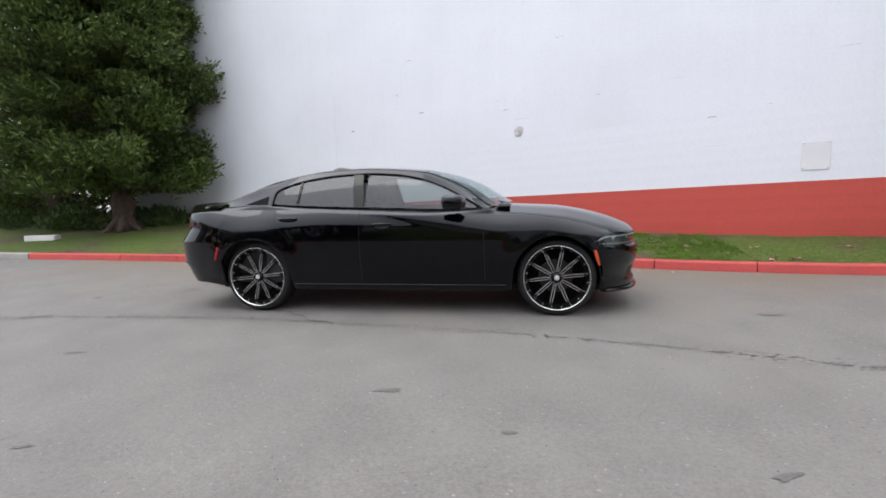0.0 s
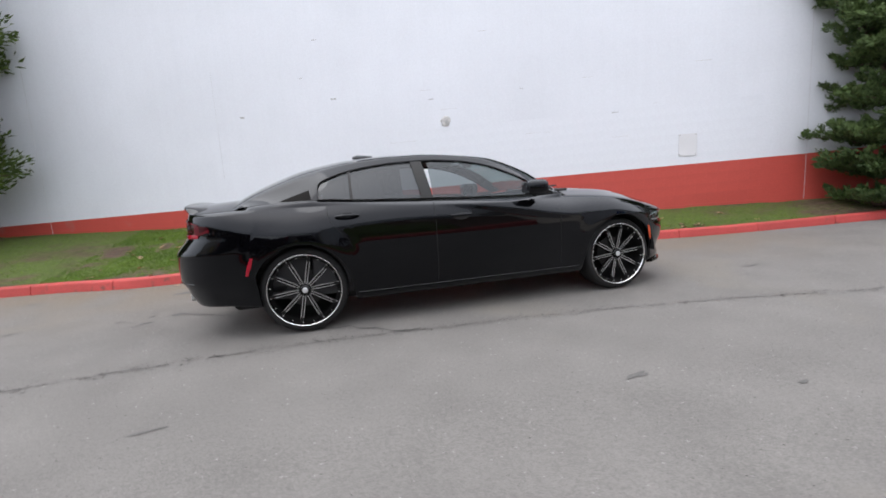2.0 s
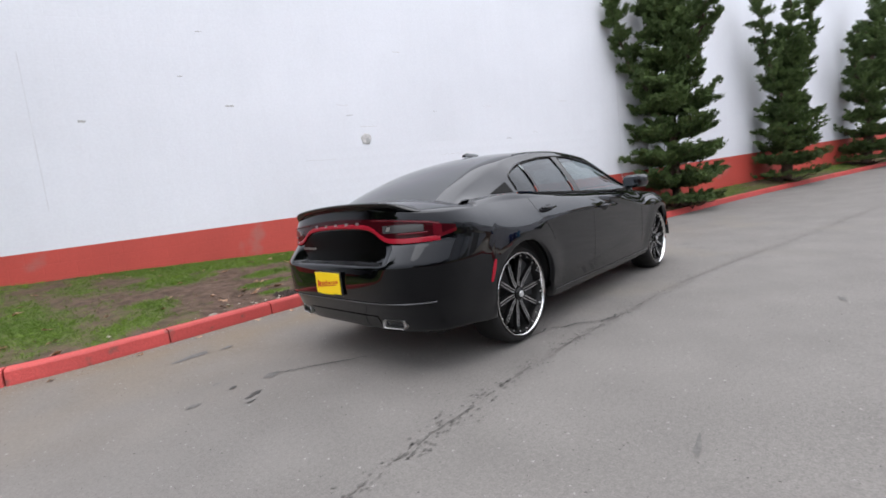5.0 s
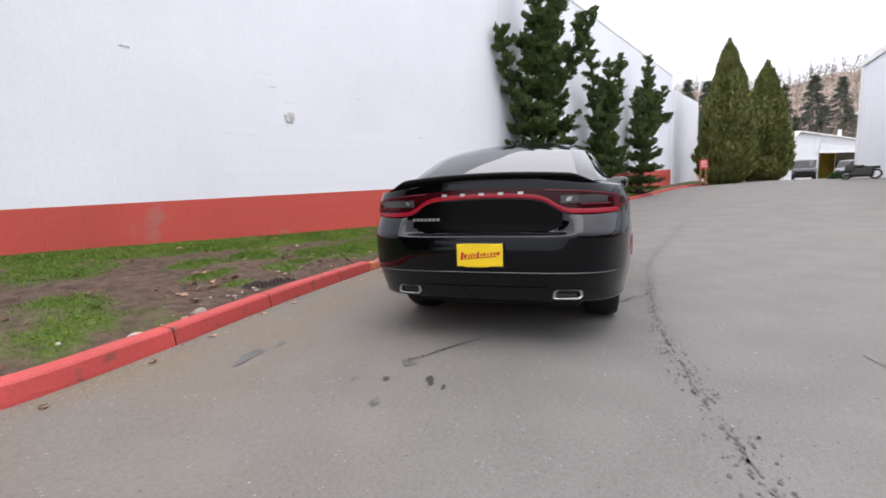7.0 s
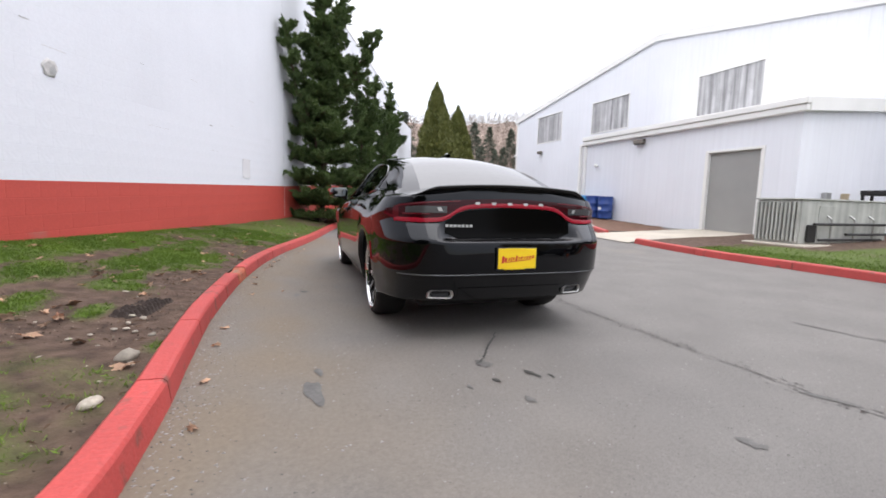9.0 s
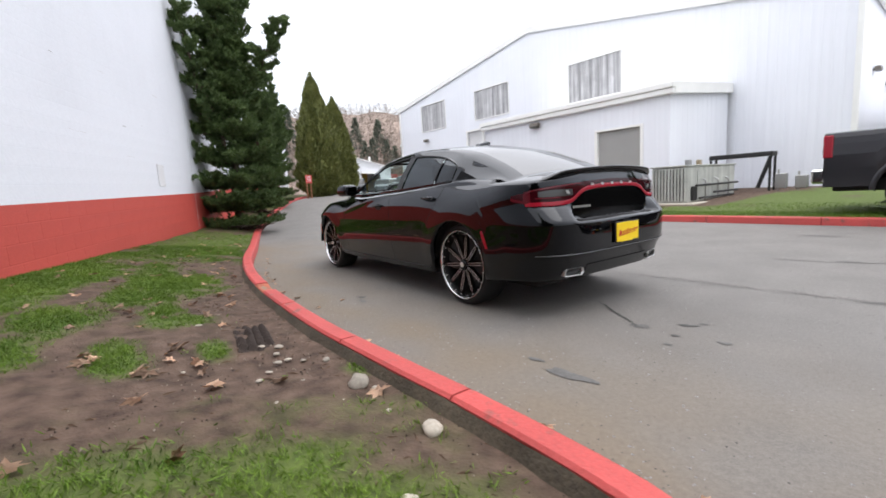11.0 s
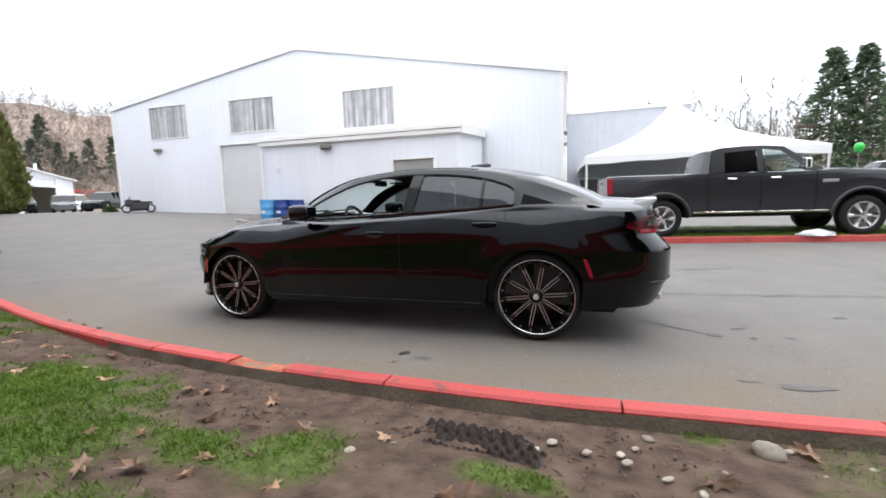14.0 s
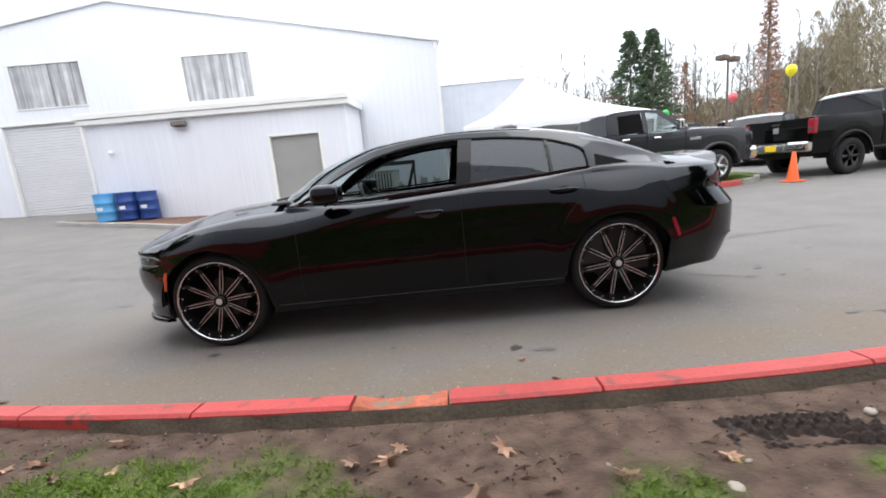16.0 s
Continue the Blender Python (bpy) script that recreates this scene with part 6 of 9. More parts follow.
def hill():
    bm = bmesh.new()
    for a0, a1 in ((-64, 16), (188, 276)):
        sheet(bm, [[(*ray_ground(az, d), hill_z(az, d) - (0.6 if d < 72 else 0)) for d in (62, 70, 80, 92, 106, 122, 142, 170, 230, 420)] for az in np.linspace(a0, a1, 40)])
    # brush brown lightened so that its colour carries the distance haze
    m = mat("hazed_brush", (0.27, 0.212, 0.178), 1.0, vary=0.30, size=0.10, grain=0.25, grain_size=0.9)
    tagged(part("hill", bm, m, smooth=True), "brown winter hillside behind the yard", "hill", kind="structure")


hill()


def woods():
    """Leafless woods on the slopes, with low brown scrub."""
    cs, fs = [], []
    rng = np.random.RandomState(77)
    for a0, a1, d0, d1, n, hmin, hmax in ((-46, -4, 76, 150, 620, 3, 7), (212, 262, 62, 105, 150, 8, 16)):
        for i in range(n):
            az, d = rng.uniform(a0, a1), rng.uniform(d0, d1)
            x, y = ray_ground(az, d)
            bare_tree((x, y, hill_z(az, d) - 0.4), rng.uniform(hmin, hmax), int(rng.randint(1e6)), cs, fs)
    ob = mesh_np("bare_woods", np.concatenate(cs), np.concatenate(fs), mat("winter_twigs", (0.135, 0.112, 0.095), 1.0, vary=0.3, size=0.08), kind="stuff")
    tagged(ob, "leafless brown winter woods on the far slopes", "woods", kind="stuff")
    c, d = [], []
    for a0, a1, d0, d1, n, s in ((-46, -4, 72, 150, 32000, 1.7), (212, 262, 60, 105, 14000, 1.6)):
        az, dd = rng.uniform(a0, a1, n), rng.uniform(d0, d1, n)
        for a, q in zip(az, dd):
            x, y = ray_ground(a, q)
            c.append((x, y, hill_z(a, q) + abs(rng.normal(0, s))))
            d.append((0, 0, 1))
    v, f = blades(np.array(c), np.array(d, float), 0.7, 0.12, 0.5, rng)
    # scrub browns lifted like the hillside's, haze painted into them
    ob = mesh_np("scrub", v, f, leaf_mat("hazed_scrub", (0.18, 0.140, 0.112), (0.31, 0.245, 0.200)))
    tagged(ob, "brown winter scrub on the far slopes", "scrub", kind="stuff")
    # green-brown woods on the rise behind the parked cars, haze mixed into their colours
    c = []
    for i in range(130):
        az, q = 206 + 32 * rng.uniform(0, 1) ** 1.5, rng.uniform(66, 95)
        x, y = ray_ground(az, q)
        h = rng.uniform(0.75, 1.15) * (4.5 + 15.5 * smooth01((233 - az) / 13))
        m = 1000
        t = 0.05 + 0.95 * rng.uniform(0, 1, m) ** 1.35
        r = 3.6 * (1 - t) ** 0.6 * rng.uniform(0.5, 1, m)
        a = rng.uniform(0, 2 * math.pi, m)
        c.append(np.stack([x + r * np.cos(a), y + r * np.sin(a), hill_z(az, q) + t * h], 1))
    c = np.concatenate(c)
    v, f = blades(c, np.tile([0.0, 0, 1.0], (len(c), 1)), 0.75, 0.085, 0.45, rng)
    ob = mesh_np("evergreen_woods", v, f, leaf_mat("hazed_evergreen", (0.235, 0.200, 0.130), (0.365, 0.320, 0.220)))
    tagged(ob, "hazy green-brown woods behind the parked cars", "woods", kind="stuff")


woods()
# fir greens paled, with the haze of distance put into the colour
HAZY_FIR = leaf_mat("hazed_fir_leaf", (0.060, 0.080, 0.058), (0.120, 0.145, 0.105))
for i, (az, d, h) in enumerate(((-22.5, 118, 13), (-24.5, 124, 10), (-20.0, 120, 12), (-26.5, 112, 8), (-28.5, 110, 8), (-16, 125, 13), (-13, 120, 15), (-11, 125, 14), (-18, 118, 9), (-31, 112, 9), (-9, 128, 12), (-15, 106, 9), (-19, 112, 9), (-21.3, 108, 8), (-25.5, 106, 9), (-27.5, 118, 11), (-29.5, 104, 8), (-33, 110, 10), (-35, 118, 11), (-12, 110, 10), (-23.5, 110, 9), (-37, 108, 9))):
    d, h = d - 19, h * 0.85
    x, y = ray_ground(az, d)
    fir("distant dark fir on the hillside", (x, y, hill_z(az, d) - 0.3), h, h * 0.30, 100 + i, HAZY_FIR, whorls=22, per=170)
NEAR_FIR = leaf_mat("near_fir_leaf", (0.055, 0.088, 0.050), (0.130, 0.180, 0.100))
fir("tall dark green fir behind the parked pickup", (-25.2, -51.5, 1.6), 14.0, 4.8, 131, NEAR_FIR, whorls=30, per=130)
fir("dark green fir beside its taller twin", (-27.4, -50.5, 1.6), 13.8, 4.2, 132, NEAR_FIR, whorls=30, per=130)
RUSSET = leaf_mat("russet_leaf", (0.24, 0.125, 0.080), (0.42, 0.25, 0.165))
fir("upright russet tree with dead brown leaves", (-33.5, -40.0, 2.0), 14.0, 1.7, 133, RUSSET, "russet_tree", whorls=36, per=90, leaf=0.55)
fir("slim russet tree with dead brown leaves", (-32.5, -52.5, 2.0), 9.5, 1.5, 134, RUSSET, "russet_tree", whorls=30, per=90, leaf=0.6)
fir("upright russet tree with dead brown leaves", (-43.5, -32.5, 2.0), 14.0, 1.7, 135, RUSSET, "russet_tree", whorls=36, per=90, leaf=0.55)


def shrub(label, base, size, seed, n=1500):
    rng = np.random.RandomState(seed)
    top = thing("shrub", label, "shrub", pose(*base))
    off = rng.normal(0, 1, (n, 3))
    off /= np.linalg.norm(off, axis=1)[:, None]
    off[:, 2] = np.abs(off[:, 2])
    c = off * rng.uniform(0.4, 1, (n, 1)) ** 0.5 * np.array(size) * (0.8 + 0.3 * np.array([noise.noise(o * 2.5) for o in off]))[:, None]
    v, f = blades(c, off + [0, 0, 0.4], 0.12, 0.06, 0.5, rng)
    mesh_np("foliage", v, f, JUNIPER, top)
    bm = bmesh.new()
    for a in range(5):
        tube(bm, (0, 0, -0.1), (0.5 * size[0] * math.cos(a * 1.3), 0.5 * size[1] * math.sin(a * 1.3), size[2] * 0.6), 0.025, 0.008, 6)
    part("stem", bm, BARK, top)


shrub("low dark shrub at the foot of the white wall", (-10.1, 7.55, 0.50), (1.2, 0.6, 0.75), 41, 2600)
shrub("dark shrub under the cedar", (-13.2, 7.3, 0.5), (1.7, 1.0, 0.9), 42, 3600)
shrub("dark shrub under the cedar", (-11.6, 7.7, 0.5), (1.3, 0.7, 0.8), 43, 2600)
shrub("tall dark shrub behind the cedars", (-16.3, 8.5, 0.5), (2.2, 1.4, 2.7), 45, 9000)
shrub("tall dark shrub behind the cedars", (-20.0, 9.6, 0.5), (2.8, 1.6, 3.4), 46, 12000)
shrub("small shrub at the corner of the metal building", (24.6, -13.4, 1.05), (0.5, 0.4, 0.5), 44, 600)



# ---------------------------------------------------------------- parked pickups


def simple_wheel(top, place, s, r, rim, rim_mat, spokes=6, name="wheel"):
    w = part(name, bmesh.new(), RUBBER, top)
    w.location = place
    turn = Matrix.Rotation(0 if s > 0 else math.pi, 4, "Z")
    bm = bmesh.new()
    spin(bm, [(rim, -0.03), (rim + 0.02, 0.0), (r * 0.93, -0.005), (r, -0.04), (r, -0.22), (r * 0.93, -0.26), (rim, -0.24)], 32, turn)
    part("tyre", bm, RUBBER, w, smooth=True)
    bm = bmesh.new()
    spin(bm, [(rim + 0.005, -0.03), (rim + 0.008, -0.005), (rim - 0.012, -0.006), (rim - 0.03, -0.05), (rim - 0.035, -0.16), (0.0001, -0.17)], 32, turn)
    part("rim_barrel", bm, BLACK_GLOSS if rim_mat is BLACK_GLOSS else DULL_METAL, w, smooth=True)
    bm = bmesh.new()
    for i in range(spokes):
        m = turn @ Matrix.Rotation(2 * math.pi * i / spokes, 4, "Y")
        rows = []
        for q, wd, y in ((0.04, 0.035, -0.02), (rim * 0.55, 0.032, -0.03), (rim * 0.95, 0.060, -0.015)):
            rows.append([m @ Vector((q, y + d, t)) for d, t in ((-0.04, -wd), (0.0, -wd * 0.8), (0.004, 0), (0.0, wd * 0.8), (-0.04, wd))])
        sheet(bm, rows)
    spin(bm, [(0.07, -0.04), (0.065, -0.005), (0.0001, 0.0)], 16, turn)
    part("rim", bm, rim_mat, w, smooth=False)
    return w


def pickup(label, m, paint, r=0.41, lift=0.0, rims=CHROME, dirty=False, group=""):
    """A four-door pickup, heading +x, standing at z 0."""
    top = thing("pickup_truck", label, "pickup", m, group)
    ax, hub = 1.87, r
    up = lift
    tail, nose, w = -3.02, 2.86, 0.985
    foot0 = 0.50 + up
    belt = [(-3.1, 1.37), (-0.95, 1.36), (0.9, 1.34), (1.2, 1.355), (2.3, 1.30), (2.70, 1.24), (2.9, 1.15)]

    def foot(x):
        z = foot0
        for c in (ax, -ax):
            d = (r + 0.11) ** 2 - (x - c) ** 2
            if d > 0:
                z = max(z, hub + math.sqrt(d))
        return z
    xs = sorted(set([round(c - (r + 0.11) * math.cos(math.pi * i / 18), 4) for c in (ax, -ax) for i in range(19)] + [tail, tail + 0.05, -2.6, -1.0, -0.96, -0.5, 0.0, 0.5, 1.0, 1.25, nose - 0.28, nose - 0.12, nose - 0.03, nose]))

    def half(x, v):
        k = w - 0.03 * (1 - v) ** 2 - 0.05 * v ** 6
        if x > nose - 0.4:
            k -= 0.13 * ((x - nose + 0.4) / 0.4) ** 2.2
        if x < tail + 0.06:
            k -= 0.015
        for c in (ax, -ax):
            k += 0.022 * smooth01((0.72 - abs(x - c)) / 0.2) * smooth01(v / 0.2) * (1 - v)
        return k
    vs_ = [0, 0.03, 0.15, 0.35, 0.6, 0.8, 0.92, 1.0]
    bm = bmesh.new()
    for s in (1, -1):
        rows = []
        for x in xs:
            f, b = foot(x), curve_at(belt, x) + up
            rows.append([(x, s * half(x, v), f + (b - f) * v) for v in vs_])
        sheet(bm, rows)
        # bonnet, cab sill, bed rail
        rows = []
        for x in xs:
            b = curve_at(belt, x) + up
            h = half(x, 1)
            if x >= 1.0:
                rows.append([(x, s * h * (1 - j / 5), b + 0.09 * (1 - (1 - j / 5) ** 2) * smooth01((nose - x) / 0.5)) for j in range(6)])
            else:
                rows.append([(x, s * (h - 0.11 * j / 5), b + 0.004 * j) for j in range(6)])
        sheet(bm, rows)
    # tailgate and nose faces
    for x, lo in ((tail, 0.62 + up), (nose, 0.60 + up)):
        b = curve_at(belt, x) + up
        n = 8
        sheet(bm, [[(x - (0.02 if x < 0 else -0.05) * (1 - (2 * j / n - 1) ** 2), half(x, 0.5) * (1 - 2 * j / n), z) for j in range(n + 1)] for z in np.linspace(lo, b, 5)])
    part("body", bm, paint, top, smooth=False)
    boxed("bed_floor", (tail + 0.05, -0.88, 0.85 + up), (-0.97, 0.88, 0.92 + up), BLACK_MATTE, top)
    boxed("bed_wall", (-0.99, -0.9, 0.9 + up), (-0.955, 0.9, 1.37 + up), paint, top)
    boxed("underbody", (tail + 0.1, -0.75, 0.42 + up), (nose - 0.2, 0.75, 0.62 + up), DARK_UNDER, top, 0.02)
    for c in (ax, -ax):
        for s in (1, -1):
            bm = bmesh.new()
            rows = [[(c + (r + 0.12) * math.cos(a), s * y, hub + (r + 0.12) * math.sin(a)) for y in (0.96, 0.5)] for a in np.linspace(0, math.pi, 15)]
            q = sheet(bm, rows)
            bm.faces.new([row[1] for row in q])
            part("wheel_housing", bm, DARK_UNDER, top)
            simple_wheel(top, (c, s * 0.965, hub), s, r, 0.27, rims)
            # flared lip
            bm = bmesh.new()
            rows = []
            for a in np.linspace(0.05, math.pi - 0.05, 17):
                rr = r + 0.115
                rows.append([(c + (rr + d) * math.cos(a), s * (0.972 + e), hub + (rr + d) * math.sin(a)) for d, e in ((0.0, 0.0), (0.0, 0.035), (0.05, 0.035), (0.07, 0.0))])
            sheet(bm, rows)
            part("arch_lip", bm, paint, top, smooth=True)
    # cab
    rz = 1.93 + up

    def cab(x, z):
        t = (z - 1.34 - up) / 0.56
        return w - 0.05 - 0.17 * t
    bm = bmesh.new()
    roof = [(-0.88, 1.85), (-0.72, 1.905), (-0.3, 1.93), (0.1, 1.925), (0.46, 1.885)]
    sheet(bm, [[(x, (cab(x, z + up) - 0.0) * (1 - 2 * j / 8), z + up + 0.03 * (1 - (2 * j / 8 - 1) ** 2)) for j in range(9)] for x, z in roof])
    part("roof", bm, paint, top, smooth=True)
    for name, line in (("windscreen", ((0.46, 1.885), (1.16, 1.37))), ("rear_window", ((-0.88, 1.85), (-0.96, 1.37)))):
        bm = bmesh.new()
        (x0, z0), (x1, z1) = line
        sheet(bm, [[(x0 + (x1 - x0) * f + 0.06 * (1 - (2 * j / 8 - 1) ** 2) * (1 if x1 > 0 else -0.2), (cab(0, z0 + (z1 - z0) * f + up) - 0.01) * (1 - 2 * j / 8), z0 + (z1 - z0) * f + up) for j in range(9)] for f in np.linspace(0, 1, 6)])
        g = part(name, bm, CLEAR_GLASS if x1 > 0 else DARK_GLASS, top, smooth=True)
        g.visible_shadow = False
    for s in (1, -1):
        # pillars as one frame, glass set in
        def pt(x, z, o=0.0):
            return (x, s * (cab(x, z + up) + o), z + up)
        bm = bmesh.new()
        strips = [[(-0.95, 1.36), (-0.88, 1.86), (-0.63, 1.80), (-0.65, 1.385)], [(-0.88, 1.86), (-0.3, 1.93), (-0.03, 1.84), (-0.63, 1.80)], [(-0.3, 1.93), (0.12, 1.925), (0.09, 1.84), (-0.03, 1.84)],
                  [(-0.03, 1.84), (0.09, 1.84), (0.09, 1.37), (-0.03, 1.375)], [(0.12, 1.925), (0.48, 1.885), (0.40, 1.805), (0.09, 1.84)], [(0.48, 1.885), (1.16, 1.37), (0.86, 1.44), (0.40, 1.805)], [(0.86, 1.44), (1.16, 1.37), (1.0, 1.34), (0.80, 1.36)]]
        for q in strips:
            bm.faces.new([bm.verts.new(pt(x, z)) for x, z in q])
        bmesh.ops.remove_doubles(bm, verts=bm.verts[:], dist=1e-4)
        part("cab_side", bm, paint, top)
        for nm, q, g in (("rear_side_window", [(-0.65, 1.37), (-0.63, 1.80), (-0.03, 1.84), (-0.03, 1.37)], PANEL_BLACK), ("front_side_window", [(0.09, 1.37), (0.09, 1.84), (0.40, 1.805), (0.86, 1.44), (0.86, 1.36)], CLEAR_GLASS)):
            bm = bmesh.new()
            bm.faces.new([bm.verts.new(pt(x, z, -0.014)) for x, z in q])
            ob = part(nm, bm, g, top)
            ob.visible_shadow = False
        for x in (-0.52, 0.28):
            boxed("door_handle", (x - 0.09, s * 0.985 - 0.025, 1.215 + up), (x + 0.09, s * 0.985 + 0.03, 1.250 + up), CHROME, top, 0.012)
        for x in (-0.97, 0.03, 1.02):
            boxed("door_seam", (x - 0.004, s * 0.975 - 0.012, 0.62 + up), (x + 0.004, s * 0.978 + 0.009, 1.33 + up), DARK_UNDER, top)
        mir = part("door_mirror", bmesh.new(), paint, top)
        bm = bmesh.new()
        box(bm, (0.66, s * 1.16 - 0.11, 1.38 + up), (0.78, s * 1.16 + 0.11, 1.60 + up), 0.03, seg=2)
        part("mirror_shell", bm, CHROME if rims is CHROME else paint, mir)
        boxed("mirror_arm", (0.70, min(s * 0.92, s * 1.06), 1.40 + up), (0.75, max(s * 0.92, s * 1.06), 1.44 + up), BLACK_MATTE, mir)
        lamp = boxed("tail_lamp", (tail - 0.012, s * 0.90 - 0.085, 0.98 + up), (tail + 0.11, s * 0.90 + 0.082, 1.34 + up), RED_LENS, top, 0.015, "tall red tail lamp")
        boxed("reversing_lens", (tail - 0.018, s * 0.90 - 0.06, 1.06 + up), (tail - 0.010, s * 0.90 + 0.06, 1.13 + up), CLEAR_LENS, lamp)
        boxed("headlamp", (nose - 0.20, s * 0.74 - 0.13, 0.98 + up), (nose + 0.012, s * 0.74 + 0.12, 1.16 + up), CLEAR_LENS, top, 0.02, "clear headlamp")
        boxed("side_badge", (1.12, s * 0.975 - 0.012, 1.10 + up), (1.40, s * 0.975 + 0.014, 1.16 + up), DULL_METAL, top, 0.004, "small bright badge")
        boxed("sill_trim", (-1.25, s * 0.955 - 0.01, 0.50 + up), (1.28, s * 0.955 + 0.025, 0.545 + up), CHROME if rims is CHROME else BLACK_MATTE, top, 0.008)
    bump = boxed("rear_bumper", (tail - 0.16, -0.96, 0.56 + up), (tail + 0.02, 0.96, 0.80 + up), CHROME, top, 0.03, "chrome step bumper")
    boxed("step_pad", (tail - 0.165, -0.45, 0.765 + up), (tail - 0.03, 0.45, 0.806 + up), BLACK_MATTE, bump)
    boxed("front_bumper", (nose - 0.10, -0.90, 0.52 + up), (nose + 0.13, 0.90, 0.78 + up), CHROME, top, 0.04, "chrome front bumper")
    boxed("grille", (nose + 0.005, -0.52, 0.82 + up), (nose + 0.06, 0.52, 1.18 + up), CHROME, top, 0.03, "chrome grille")
    boxed("number_plate", (tail - 0.172, -0.155, 0.60 + up), (tail - 0.162, 0.155, 0.75 + up), PLATE_YELLOW, top, 0.003, "yellow dealer plate")
    boxed("tailgate_badge", (tail - 0.030, -0.08, 1.05 + up), (tail - 0.010, 0.08, 1.19 + up), DULL_METAL, top, 0.012, "round metal badge")
    boxed("tailgate_handle", (tail - 0.030, -0.12, 1.235 + up), (tail - 0.012, 0.12, 1.285 + up), BLACK_MATTE, top, 0.008)
    boxed("third_brake_lamp", (-0.86, -0.14, 1.835 + up), (-0.82, 0.14, 1.865 + up), RED_LENS, top, 0.006)
    for y in (0.42, -0.42):
        for x in (-0.35, 0.5):
            bm = bmesh.new()
            box(bm, (x - 0.28, y - 0.26, 0.75 + up), (x + 0.25, y + 0.26, 0.95 + up), 0.06)
            box(bm, (x - 0.34, y - 0.24, 0.85 + up), (x - 0.20, y + 0.24, 1.50 + up), 0.06)
            box(bm, (x - 0.34, y - 0.13, 1.52 + up), (x - 0.23, y + 0.13, 1.70 + up), 0.04)
            part("seat", bm, INTERIOR, top)
    boxed("dashboard", (0.85, -0.82, 0.95 + up), (1.20, 0.82, 1.33 + up), INTERIOR, top, 0.04)
    return top


GREY_METALLIC = mat("graphite_metallic_paint", (0.030, 0.030, 0.034), 0.18, 0.25, vary=0.0, spec=0.5)


def heading(p_rear, p_front, side, z):
    """The pose of a vehicle from its two hubs on one side."""
    a, b = Vector((*p_rear, 0)), Vector((*p_front, 0))
    d = (b - a).normalized()
    n = Vector((-d.y, d.x, 0))
    mid = (a + b) / 2 - n * side * 0.965
    return Matrix.Translation((mid.x, mid.y, z)) @ Matrix.Rotation(math.atan2(d.y, d.x), 4, "Z")


pickup("graphite-grey four-door pickup with chrome wheels on the grass verge", heading((-3.45, -6.33), (-7.17, -6.67), -1, 0.20), GREY_METALLIC, group="parked pickups")
T2 = Matrix.Translation((-12.16, -7.89, 0.10)) @ Matrix.Rotation(radians(189), 4, "Z")
pickup("black lifted pickup with black wheels, tail towards the drive", T2, PICKUP_BLACK, 0.45, 0.10, BLACK_GLOSS, group="parked pickups")


